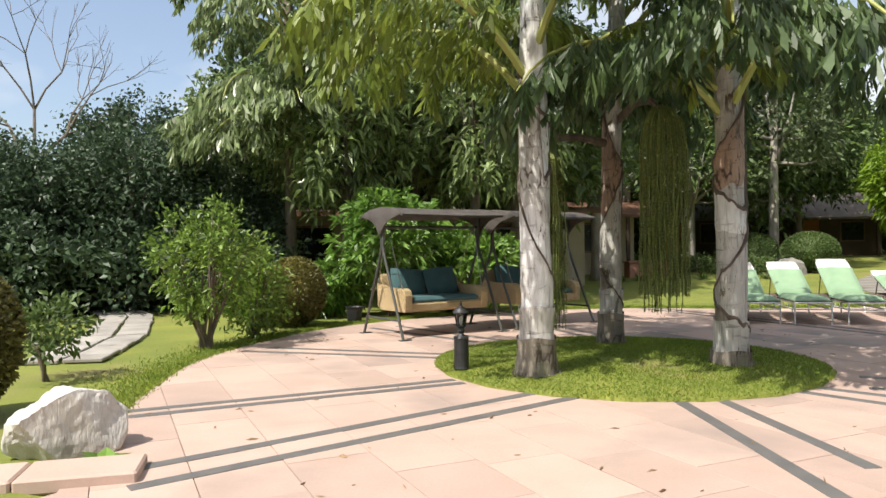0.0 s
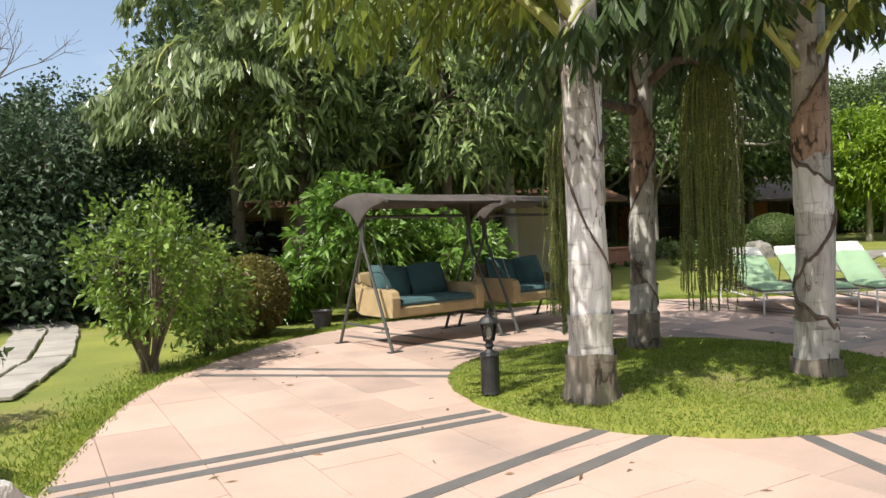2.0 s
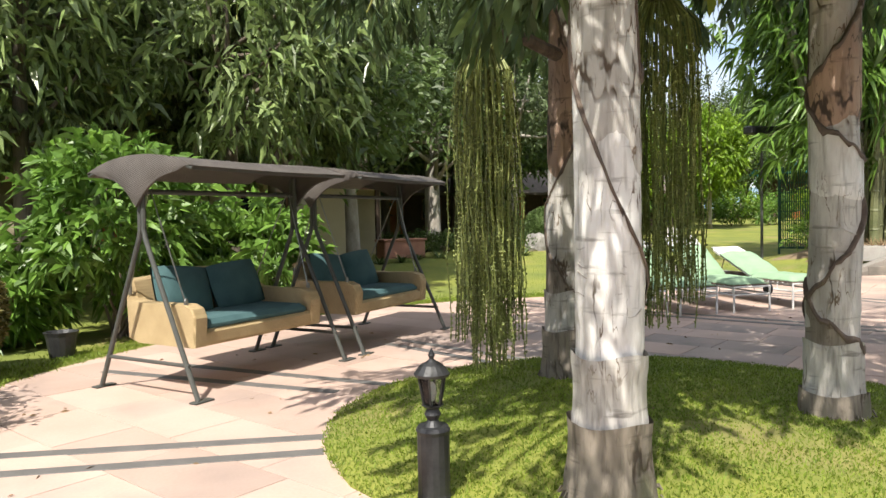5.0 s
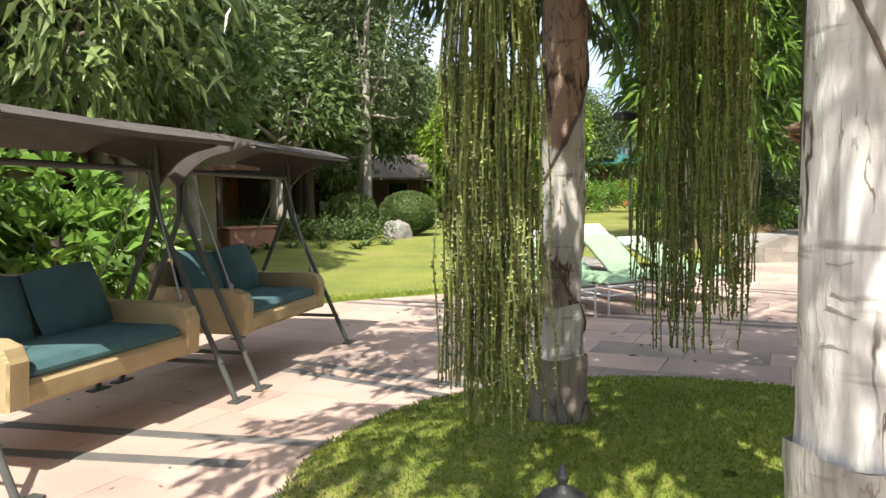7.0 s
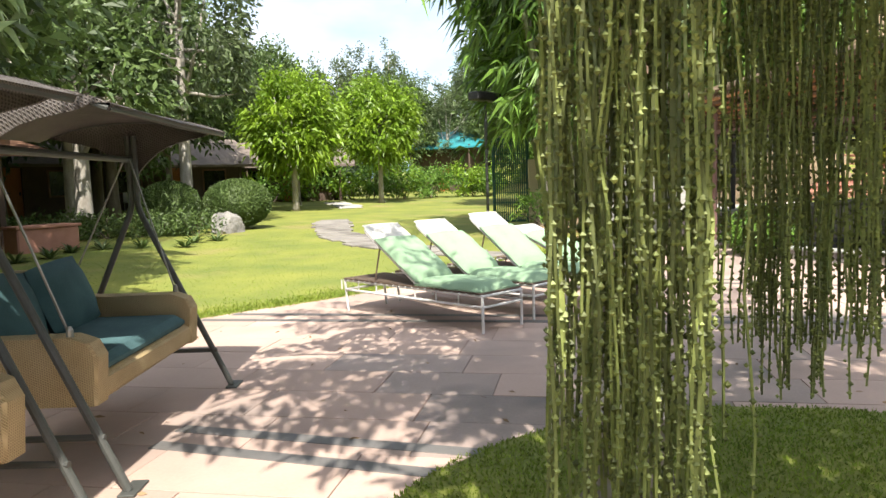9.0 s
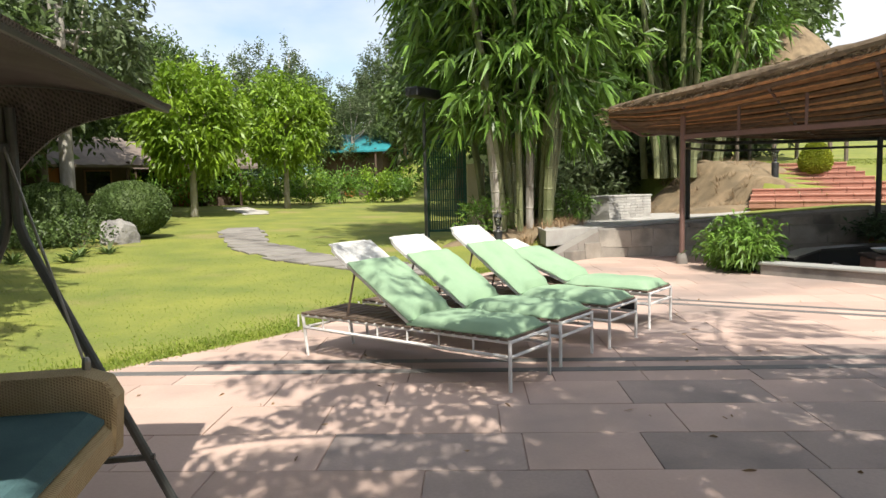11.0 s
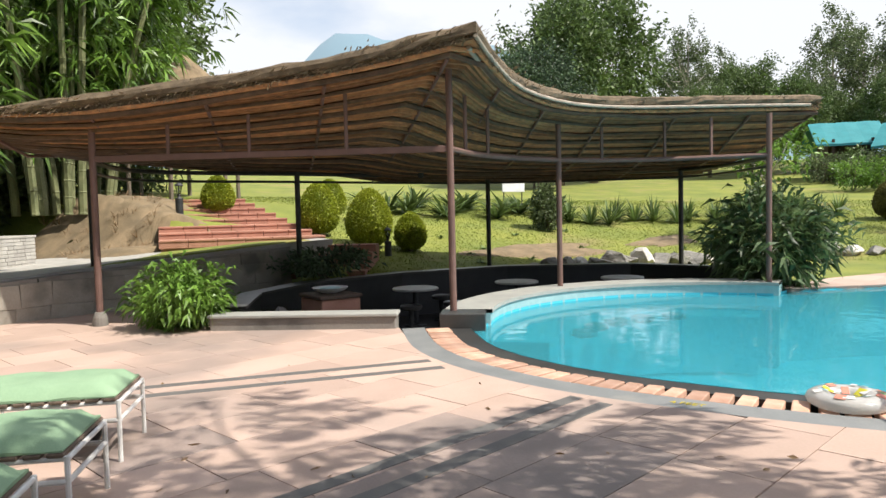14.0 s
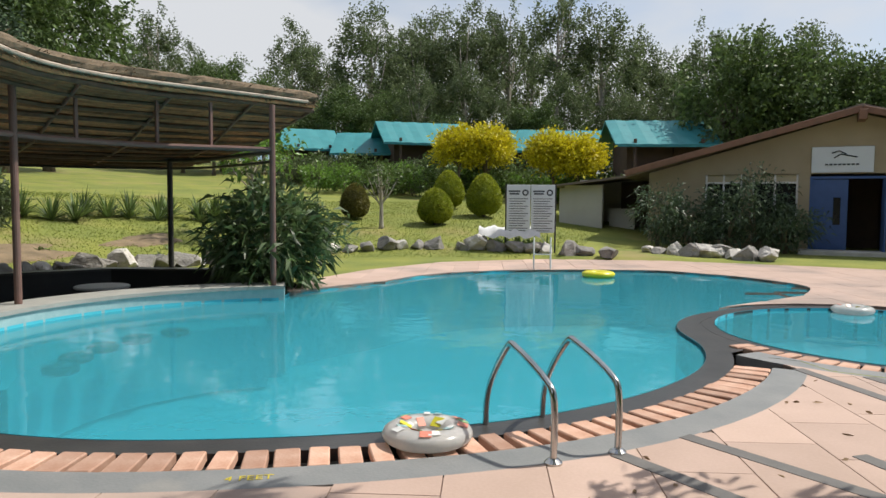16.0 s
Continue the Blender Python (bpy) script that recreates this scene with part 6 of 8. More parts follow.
# ---- loungers ----
def lounger(x, y, rz, back, label, bag=False):
    t = thing("sun_lounger", (x, y, 0), label, "sun lounger", "green sun loungers", rz=rz)
    w, L = 0.31, 1.13
    for sx in (-1, 1):
        part("leg", Geo().tube([(sx * w, -L, 0), (sx * w, -L, 0.4)], 0.015, 8), "white_paint", t, "white tubular leg")
        part("leg", Geo().tube([(sx * w, L, 0), (sx * w, L * 1.03, 0.25), (sx * w, L * 1.05, 0.4)], 0.015, 8), "white_paint", t)
        part("side_rail", Geo().tube([(sx * w, -L, 0.27), (sx * w, L * 1.04, 0.27)], 0.015, 8), "white_paint", t)
        part("top_rail", Geo().tube([(sx * w, -L, 0.385), (sx * w, L * 1.05, 0.385)], 0.013, 8), "white_paint", t)
        for k in range(7):
            part("strut", Geo().tube([(sx * w, -L + 0.34 * (k + 1), 0.27), (sx * w, -L + 0.34 * (k + 1), 0.385)], 0.009, 6), "white_paint", t)
    for yy, zz in ((-L, 0.27), (-L, 0.385), (L * 1.04, 0.27), (L * 1.05, 0.385)):
        part("end_rail", Geo().tube([(-w, yy, zz), (w, yy, zz)], 0.014, 8), "white_paint", t)
    for k in range(22):
        part("slat", Geo().box((0, -L + 0.05 + k * 0.106, 0.407), (0.66, 0.078, 0.02), 0.004), "slatwood", t)
    hy, hz, bl = -0.12, 0.43, 1.16
    e = radians(back)
    def on(s, o):
        return (hy + s * math.cos(e) - o * math.sin(e), hz + s * math.sin(e) + o * math.cos(e))
    # woven backrest with rounded head
    b = Geo()
    rows = []
    for s in (0, 0.3, 0.6, 0.85, 1.0, 1.08, 1.14, 1.16):
        hw = 0.3 if s < 1.03 else 0.3 - 0.09 * ((s - 1.03) / 0.13) ** 2
        rows.append([(-hw, *on(s, -0.012)), (hw, *on(s, -0.012)), (hw, *on(s, 0.02)), (-hw, *on(s, 0.02))])
    b.sheet(rows, closed=True)
    b.f += [(3, 2, 1, 0), tuple(28 + i for i in range(4))]
    br = part("backrest", b, "wicker_white", t, "white woven backrest")
    for k in range(16):
        yy, zz = on(0.84 + k * 0.02, 0.022)
        part("weave", Geo().tube([(-0.28, yy, zz), (0.28, yy, zz)], 0.007, 5), "wicker_white", br)
    for sx in (-1, 1):
        y1, z1 = on(0.75, -0.02)
        part("prop", Geo().tube([(sx * 0.27, y1, z1), (sx * 0.27, y1 + 0.12, 0.39)], 0.011, 6), "slatwood", t)
    # cushion: flat seat and raised back
    def pad(y0, z0, ang, ln, name):
        g = Geo()
        rows = []
        for i in range(13):
            u = i / 12
            row = []
            for j in range(11):
                v = j / 10 * 2 - 1
                th = 0.075 * (1 - abs(v) ** 6) ** 0.5 * (1 - abs(2 * u - 1) ** 10) ** 0.5 + 0.012 + 0.006 * math.sin(u * 17 + v * 3)
                row.append((v * 0.315, u * ln, th))
            rows.append(row)
        g.sheet(rows)
        g.sheet([[(a, bb, 0.0) for a, bb, c in r] for r in rows])
        for edge in (rows[0], rows[-1], [r[0] for r in rows], [r[-1] for r in rows]):
            g.sheet([[p, (p[0], p[1], 0.0)] for p in edge])
        m = pose(0, y0, z0, ang, 0, 0)
        g.v = [tuple(m @ Vector(p)) for p in g.v]
        return part(name, g, "green_cloth", t, "pale green canvas cushion", smooth=True)
    pad(-L + 0.02, 0.42, 0, L - 0.13, "seat_cushion")
    y0, z0 = on(0.0, 0.025)
    pad(y0, z0, back, 0.84, "back_cushion")
    if bag:
        part("wheel", Geo().tube([(0.36, -L + 0.12, 0.33), (0.40, -L + 0.12, 0.33)], 0.09, 16), "iron", t, "black wheel on the frame")
    return t


lounger(5.98, 14.56, -3.8, 33, "sun lounger with raised white woven back and pale green cushion")
lounger(6.85, 14.53, -3.8, 33, "sun lounger with raised white woven back and pale green cushion")
lounger(7.74, 14.4, -5, 36, "sun lounger with steeply raised back and a black wheel", True)
lounger(8.82, 14.35, -5, 22, "sun lounger with a low back and pale green cushion")


# ---- lamps, sign, ladder, pool toys ----
def bollard(x, y, label, z=0.06, s=1.0):
    t = thing("lantern_bollard", (x, y, z), label, "garden lamp", "lantern bollards")
    k = lambda *p: [(a * s, b * s) for a, b in p]
    part("base", Geo().lathe(k((0.09, 0), (0.085, 0.02), (0.085, 0.33), (0.092, 0.35), (0.08, 0.37)), n=16), "iron", t, "black cylindrical base")
    part("neck", Geo().lathe(k((0.05, 0.37), (0.028, 0.40), (0.045, 0.43), (0.03, 0.46), (0.06, 0.48)), n=14), "iron", t)
    part("glass", Geo().lathe(k((0.045, 0.48), (0.07, 0.63), (0.065, 0.63), (0.04, 0.485)), n=6), "glass", t, "clear lantern glass")
    for i in range(6):
        a = math.pi * i / 3
        part("bar", Geo().tube([(0.047 * s * math.cos(a), 0.047 * s * math.sin(a), 0.48 * s), (0.074 * s * math.cos(a), 0.074 * s * math.sin(a), 0.63 * s)], 0.006 * s, 5), "iron", t)
    part("bulb", Geo().lathe(k((0.01, 0.5), (0.025, 0.54), (0.02, 0.58), (0.004, 0.6)), n=10), "cloth_white", t)
    part("cap", Geo().lathe(k((0.09, 0.63), (0.095, 0.645), (0.06, 0.69), (0.03, 0.705), (0.012, 0.72), (0.018, 0.74), (0.003, 0.775)), n=16), "iron", t, "black domed cap with a finial")
    return t


bollard(0.88, 8.28, "black lantern bollard at the edge of the round bed")
bollard(14.25, 18.3, "black lantern bollard beside the bamboo", ground_at(14.25, 18.3), 1.1)
bollard(23.9, 14.3, "black lantern bollard beside the garden steps", ground_at(23.9, 14.3), 1.2)
bollard(20.9, 9.2, "black lantern bollard below the clipped bushes", ground_at(20.9, 9.2), 1.0)


def ladder():
    t = thing("pool_ladder", (7.1, 7.93, 0), "polished steel pool ladder with two curved handrails", "pool ladder")
    ux, uy = 0.62, -0.0
    d = (0.84, -0.54)
    for px, py in ((0, 0), (-0.25, -0.4)):
        pts = smooth_line([(px, py, 0.0), (px, py, 0.36), (px + 0.09 * d[0], py + 0.09 * d[1], 0.48), (px + 0.46 * d[0], py + 0.46 * d[1], 0.61), (px + 0.6 * d[0], py + 0.6 * d[1], 0.59), (px + 0.86 * d[0], py + 0.86 * d[1], 0.25), (px + 0.91 * d[0], py + 0.91 * d[1], -0.1), (px + 0.91 * d[0], py + 0.91 * d[1], -0.9)], 5)
        h = part("handrail", Geo().tube(pts, 0.022, 12), "chrome", t, "polished steel tube", smooth=True)
        part("flange", Geo().lathe([(0.055, 0), (0.055, 0.012), (0.035, 0.03), (0.024, 0.035)], (px, py, 0), 16), "chrome", h)
    for z in (-0.3, -0.6):
        part("rung", Geo().box((-0.125 + 0.91 * d[0], -0.2 + 0.91 * d[1], z), (0.08, 0.46, 0.03), 0.008, -32), "chrome", t)


ladder()


def torus(R, r, z, n=28, m=12):
    return Geo().sheet([[((R + r * math.cos(2 * math.pi * j / m)) * math.cos(2 * math.pi * i / n), (R + r * math.cos(2 * math.pi * j / m)) * math.sin(2 * math.pi * i / n), z + r * 0.62 * math.sin(2 * math.pi * j / m)) for j in range(m)] for i in range(n + 1)], closed=True)


def swim_ring(x, y, z, R, r, label, mat, patches):
    t = thing("swim_ring", (x, y, z), label, "swim ring", "inflatable swim rings")
    part("tube", torus(R, r, r * 0.62), mat, t, smooth=True)
    if patches:
        part("seat_film", Geo().lathe([(0.01, r * 0.5), (R, r * 0.55), (R, r * 0.6), (0.01, r * 0.55)], n=24), mat, t, "clear film across the ring")
    rng = random.Random(3)
    for i in range(patches):
        a = 2 * math.pi * i / patches + rng.uniform(-0.1, 0.1)
        q = R + rng.uniform(-0.9, 0.45) * r
        d = (q - R) / r
        part("print", Geo().box((0, 0, 0), (rng.uniform(0.04, 0.085), rng.uniform(0.04, 0.08), 0.003), 0.001, m=pose(q * math.cos(a), q * math.sin(a), r * 0.62 * (1 + math.sqrt(max(0, 1 - d * d))) + 0.004, 0, 45 * d, math.degrees(a))), ("coral_print", "cloth_white", "yellow_plastic", "aquatile", "cloth_white", "coral_print", "lime_print")[i % 7], t, "printed patch")


mk("coral_print", (0.72, 0.25, 0.17), None, 0.4, 12, 60, 0)
mk("lime_print", (0.30, 0.52, 0.22), None, 0.4, 12, 60, 0)
mk("ring_plastic", (0.80, 0.78, 0.75), (0.70, 0.70, 0.69), 0.2, 9, 60, 0, leafy=0.5)
swim_ring(7.96, 8.02, -0.01, 0.2, 0.1, "clear inflatable swim ring with printed patches at the pool rim", "ring_plastic", 21)
swim_ring(11.35, -3.3, -0.07, 0.25, 0.12, "yellow inflatable ring floating in the pool", "yellow_plastic", 0)
swim_ring(6.2, -0.6, -0.07, 0.2, 0.1, "clear inflatable ring floating in the paddling pool", "ring_plastic", 6)


def rules_sign():
    t = thing("pool_rules_sign", (15.0, -7.07, ground_at(15.0, -7.07)), "pool rules sign of two white panels on dark posts", "sign", rz=207)
    for sx in (-0.72, 0.72):
        part("post", Geo().tube([(sx, 0, -0.1), (sx, 0, 2.0)], 0.025, 8), "iron", t)
    for k, sx in enumerate((-0.355, 0.355)):
        b = part("panel", Geo().box((sx, -0.03, 1.27), (0.69, 0.03, 1.4), 0.006), "board_white", t, "white printed panel")
        for q in range(2):
            part("heading", Geo().box((sx - 0.12, -0.048, 1.78 - 0.075 * q), (0.34 - 0.05 * q, 0.004, 0.045)), "ink", b)
        part("emblem", Geo().sheet([[(sx + 0.2 + q * math.cos(2 * math.pi * i / 20), -0.048, 1.74 + q * math.sin(2 * math.pi * i / 20)) for q in (0.05, 0.095)] for i in range(21)]), "ink", b, "dark lifebuoy emblem")
        for i in range(14):
            part("text_line", Geo().box((sx - 0.03 * (i % 3), -0.048, 1.56 - i * 0.072), (0.56 - 0.08 * (i % 3), 0.004, 0.02)), "ink", b)
    s = thing("folding_ladder", (13.0, -3.83, 0.0), "small white folding steps beside the rules sign", "ladder", rz=207)
    for sx in (-0.2, 0.2):
        part("side_rail", Geo().tube([(sx, -0.2, 0), (sx, 0.02, 0.75)], 0.018, 6), "white_paint", s)
        part("side_rail", Geo().tube([(sx, 0.25, 0), (sx, 0.02, 0.75)], 0.018, 6), "white_paint", s)
    part("rung", Geo().box((0, -0.1, 0.35), (0.4, 0.06, 0.02), 0.004), "white_paint", s)


rules_sign()
cl = Geo()
cl.sheet([[(-0.9 + 1.8 * i / 12, -0.3 + 0.6 * j / 6, 0.42 - 0.3 * (abs(j - 3) / 3) ** 2 + 0.05 * math.sin(i * 1.9 + j)) for j in range(7)] for i in range(13)])
whole("white_cloth", cl, "cloth_white", (15.6, -6.9, ground_at(15.6, -6.9) + 0.28), "crumpled white cloth spread over rocks", "cloth", rz=28, smooth=True)


def pole_lamp():
    t = thing("street_lamp", (14.75, 20.5, ground_at(14.75, 20.5)), "thin grey lamp pole with a dark box head", "lamp")
    part("pole", Geo().tube([(0, 0, 0), (0, 0, 3.5)], 0.04, 10), "steel_grey", t)
    part("head", Geo().box((0, 0, 3.55), (1.0, 0.35, 0.22), 0.03), "iron", t, "dark lamp head")
    g = thing("trellis_gate", (16.75, 21.2, ground_at(16.75, 21.2)), "tall dark green metal trellis gate", "gate", rz=-57)
    part("frame", Geo().box((-0.5, 0, 1.25), (0.06, 0.06, 2.6), 0.006).box((0.5, 0, 1.25), (0.06, 0.06, 2.6), 0.006).box((0, 0, 2.5), (1.0, 0.06, 0.06), 0.006).box((0, 0, 0.15), (1.0, 0.06, 0.06), 0.006), "trellis_green", g)
    for k in range(16):
        part("bar", Geo().tube([(-0.45 + k * 0.06, 0, 0.15), (-0.45 + k * 0.06, 0, 2.5 + 0.06 * (k % 3))], 0.019, 6), "trellis_green", g)
    for k in range(8):
        part("cross_bar", Geo().tube([(-0.5, 0.02, 0.4 + k * 0.28), (0.5, 0.02, 0.4 + k * 0.28)], 0.012, 6), "trellis_green", g)
    whole("gate_pillar", Geo().box((0, 0, 0.75), (0.45, 0.45, 1.9), 0.02), "cream", (16.75, 20.3, ground_at(16.75, 20.3)), "plain beige masonry gate pillar", "pillar", rz=30)


pole_lamp()


# ---- planted things near the path ----
rock("boulder", -1.74, 4.92, 0.8, 0.7, 0.68, "boulder", "large pale veined boulder beside the terrace edge", 4, z=0.0, rz=20)
rosette("broadleaf_weed", -1.32, 4.72, 9, 0.2, 0.12, "lush_leaf", "low broad-leaved green plant at the boulder's foot", 2, z=0.0, up=0.5)
kb = thing("brick_kerb", (-1.75, 4.35, 0), "low pink stone kerb around the boulder planting", "kerb", kind="structure", rz=20)
for i in range(2):
    part("kerb_stone", Geo().box((0.72 * i - 0.25, -0.12, 0.02), (0.71, 0.44, 0.1), 0.014), "slab", kb)
topiary(-3.27, 5.68, 0.5, 1.4, "olive_leaf", "large clipped bush beside the terrace", 31)
shrub("young_shrub", -3.75, 7.6, 0.42, 0.95, "mid_leaf", "small loose shrub on a thin stem", 33, 26, 26, 0.1, 0.05, 4, base=0.35)
shrub("leafy_shrub", -3.05, 10.2, 0.7, 2.15, "shrub_leaf", "tall light green shrub on bare stems", 34, 70, 40, 0.11, 0.05, 26, base=0.2, spread=0.11)
shrub("leafy_shrub", -2.75, 11.3, 0.55, 1.4, "shrub_leaf", "light green shrub beside the terrace", 35, 60, 36, 0.11, 0.05, 9)
topiary(-2.6, 13.0, 0.58, 1.3, "olive_leaf", "rounded clipped bush beside the swings", 36)
topiary(-3.3, 13.3, 0.6, 1.2, "lime_leaf", "rounded pale green bush beside the swings", 37)
shrub("broadleaf_bush", -1.15, 15.3, 1.25, 2.75, "lush_leaf", "lush broad-leaved bush behind the swings", 38, 307, 13, 0.27, 0.085, 14, droop=0.3, spread=0.03)
shrub("broadleaf_bush", 0.55, 15.9, 1.15, 1.9, "lush_leaf", "lush broad-leaved bush behind the swings", 39, 275, 13, 0.27, 0.085, 12, droop=0.3, spread=0.03)
shrub("broadleaf_bush", -2.5, 15.0, 0.7, 1.15, "lush_leaf", "lush broad-leaved bush behind the swings", 40, 144, 13, 0.27, 0.085, 10, droop=0.3, spread=0.03)
whole("plant_pot", Geo().lathe([(0.13, 0), (0.17, 0.25), (0.19, 0.3), (0.16, 0.3), (0.12, 0.22)], n=16), "iron", (-1.7, 14.0, ground_at(-1.7, 14.0)), "dark round plant pot under the bushes", "pot")

# fallen leaves on the paving
rngl = np.random.default_rng(55)
fl_p = np.stack([rngl.uniform(-2, 11, 260), rngl.uniform(3, 16, 260), np.full(260, 0.006)], 1)
fl_p = fl_p[inside(PATIO, fl_p[:, 0], fl_p[:, 1]) & (np.hypot(fl_p[:, 0] - BED[0], fl_p[:, 1] - BED[1]) > BED[2])]
fl_d = rngl.normal(0, 1, fl_p.shape) * (1, 1, 0.05)
whole("fallen_leaves", Geo().leaves(fl_p, fl_d, rngl.uniform(0.03, 0.1, len(fl_p)), 0.025, rngl, 0.0), "dry", (0, 0, 0), "dry brown leaves lying on the terrace", "leaves", kind="stuff")

# stone path to the west
wp = thing("stone_path", (-4.6, 11, 0), "winding path of pale rough stone slabs across the lawn", "path", kind="structure")
pl = resample([(-4.35, 8.7, 0), (-4.6, 9.6, 0), (-5.2, 11.4, 0), (-6.9, 14.8, 0), (-9.2, 17.6, 0), (-12, 20, 0), (-18, 23.5, 0)], 46)
rngp = np.random.default_rng(77)
for i in range(45):
    a, b = pl[i], pl[i + 1]
    u = (b - a) / np.linalg.norm(b - a)
    v = np.array((-u[1], u[0], 0))
    for s in (-1, 1):
        q = (a + b) / 2 + v * s * 0.27 - (-4.6, 11, 0)
        part("path_slab", Geo().box((q[0], q[1], 0.03 + rngp.uniform(0, 0.012)), (np.linalg.norm(b - a) - 0.03, 0.5 + rngp.uniform(-0.04, 0.02), 0.05), 0.01, math.degrees(math.atan2(u[1], u[0])) + rngp.uniform(-2, 2)), "pathstone", wp)

# slab path over the north lawn
wp = thing("slab_path", (12, 21, 0), "sunken grey stone slabs crossing the lawn", "path", kind="structure")
pl = resample([(11.6, 17.7, 0), (11.6, 21.3, 0), (13.3, 25.0, 0), (16.5, 29.0, 0), (21.0, 33.0, 0), (24.2, 36.8, 0), (27.5, 42.0, 0)], 40)
for i in range(39):
    a, b = pl[i], pl[i + 1]
    u = (b - a) / np.linalg.norm(b - a)
    q = (a + b) / 2 - (12, 21, 0)
    m = "palestone" if i > 27 else "concrete"
    if 17 < i < 29:
        continue
    part("path_slab", Geo().box((q[0], q[1], ground_at(*((a + b) / 2)[:2]) + 0.02), (np.linalg.norm(b - a) - 0.05, 1.3 + rngp.uniform(-0.3, 0.1), 0.05), 0.012, math.degrees(math.atan2(u[1], u[0])) + rngp.uniform(-4, 4)), m, wp)

# plant by the bar's front wall, fan palm by the pool
shrub("reed_bush", 14.15, 13.4, 0.55, 0.9, "lush_leaf", "bushy bright green leaf clump beside the low wall", 51, 70, 34, 0.2, 0.05, 10, droop=0.45, z=0.0, base=0.05)
shrub("fan_palm_bush", 15.2, 2.75, 0.95, 1.75, "palm_leaf", "dense dark fan palm bush at the pool edge", 52, 130, 26, 0.34, 0.07, 16, droop=0.35, z=0.0, base=0.05)
shrub("pit_shrub", 18.2, 11.0, 0.9, 0.6, "dark_leaf", "dark low shrub beside the bar steps", 53, 40, 30, 0.16, 0.06, 6, z=0.25)
for i, (x, y, s) in enumerate(((14.9, 12.3, 0.5), (15.25, 12.0, 0.6), (15.6, 11.9, 0.45))):
    rock("bar_rock", x, y, s, s * 0.7, s * 0.8, "rock", "grey rock beside the sunken bar", 60 + i, z=-0.65 + 0.35, group="bar rocks")

# east bank
mk("gold_leaf", (0.34, 0.37, 0.03), (0.19, 0.25, 0.02), 0.5, 1, 20, 0, spread=0.35, leafy=0.35)
for i, (x, y, r, h, m) in enumerate(((24.9, 13.35, 0.55, 1.05, "gold_leaf"), (22.9, 10.7, 0.66, 1.4, "gold_leaf"), (25.7, 10.1, 0.6, 1.2, "gold_leaf"), (21.8, 9.5, 0.72, 1.5, "gold_leaf"), (21.7, 8.45, 0.5, 1.0, "gold_leaf"), (25.4, 9.0, 0.6, 1.0, "gold_leaf"),
                                    (22.8, -8.2, 0.64, 1.3, "olive_leaf"), (19.9, -9.2, 0.76, 1.3, "gold_leaf"), (21.75, -12.8, 0.78, 1.6, "gold_leaf"), (19.5, -11.9, 0.82, 1.65, "gold_leaf"))):
    topiary(x, y, r, h, m, "egg-shaped clipped golden bush on the grassy bank" if m == "gold_leaf" else "clipped bush half browned on the grassy bank", 70 + i, cone=0.42)
rr = random.Random(9)
for i in range(12):
    rosette("agave", 27.6 + rr.uniform(-0.8, 1.2), 8.6 - i * 0.62, 40, 1.25, 0.12, "mid_leaf" if i % 3 else "palm_leaf", "spiky agave rosette on the bank", 90 + i, "agaves")
for i in range(16):
    x, y = 23.5 + i * 0.02 + rr.uniform(-0.5, 0.5), 3.4 - i * 0.75
    rosette("flax_clump", 26.5 + rr.uniform(-0.5, 0.5) - 0.12 * i, 1.8 - i * 0.62, 60, 1.0, 0.06, "mid_leaf", "strappy flax clump along the bank", 110 + i, "flax clumps", up=1.0)
for i in range(36):
    a = radians(20 - i * 2.85)
    ring = 9.3 + 1.5 * min(max((-20 - math.degrees(a)) / 25, 0), 1)
    x, y = 11 + ring * math.cos(a) + rr.uniform(-0.15, 0.15), 3 + ring * math.sin(a)
    s = rr.uniform(0.4, 0.85)
    rock("bank_rock", x, y, s * 1.2, s, s * 0.62, "rock" if i % 4 else "boulder", "grey rock edging the grassy bank", 130 + i, group="bank rocks", rz=rr.uniform(0, 360))
for i in range(9):
    x, y = 12.3 - i * 0.42, -9.2 - rr.uniform(0, 0.5)
    s = rr.uniform(0.4, 0.9)
    rock("bank_rock", x, y, s * 1.3, s, s * 0.6, "rock" if i % 2 else "boulder", "pale rock in front of the pool house", 160 + i, group="house rocks", rz=rr.uniform(0, 360))
for i, (x, y) in enumerate(((11.6, -11.8), (10.6, -12.0), (9.7, -12.1), (8.9, -12.3), (12.6, -11.4), (5.0, -12.9))):
    shrub("porch_shrub", x, y, 0.75, 1.5 + 0.5 * (i % 3), "dark_leaf", "dark feathery shrub against the pool house", 170 + i, 40, 36, 0.22, 0.05, 7, droop=0.4)
for i in range(10):
    rosette("bank_lily", 16.6 - i * 0.18 + rr.uniform(-0.2, 0.2), -6.7 - i * 0.13, 22, 0.55, 0.05, "mid_leaf", "strappy green lily by the rocks", 180 + i, "bank lilies", up=1.0)
whole("blue_bucket", Geo().lathe([(0.1, 0), (0.15, 0.3), (0.13, 0.3), (0.09, 0.03)], n=14), "blue_plastic", (16.4, -6.6, ground_at(16.4, -6.6)), "bright blue plastic bucket among the lilies", "bucket")
for i, (x, y) in enumerate(((23.4, -18.6), (24.6, -18.0), (19.4, -20.6), (20.6, -20.3), (24.0, -19.5))):
    tree("golden_bush_tree", x, y, 3.35, 1.1, 0.9, "yellow_leaf", "bark", "bright yellow-leaved small tree", 190 + i, 130, 50, 0.2, 0.11, 0.07, droop=0.1, spread=0.22)
tree("small_tree", 20.9, -7.4, 2.3, 0.75, 0.6, "mid_leaf", "palebark", "small tree with a pale forked stem on the bank", 196, 26, 24, 0.14, 0.06, 0.07)
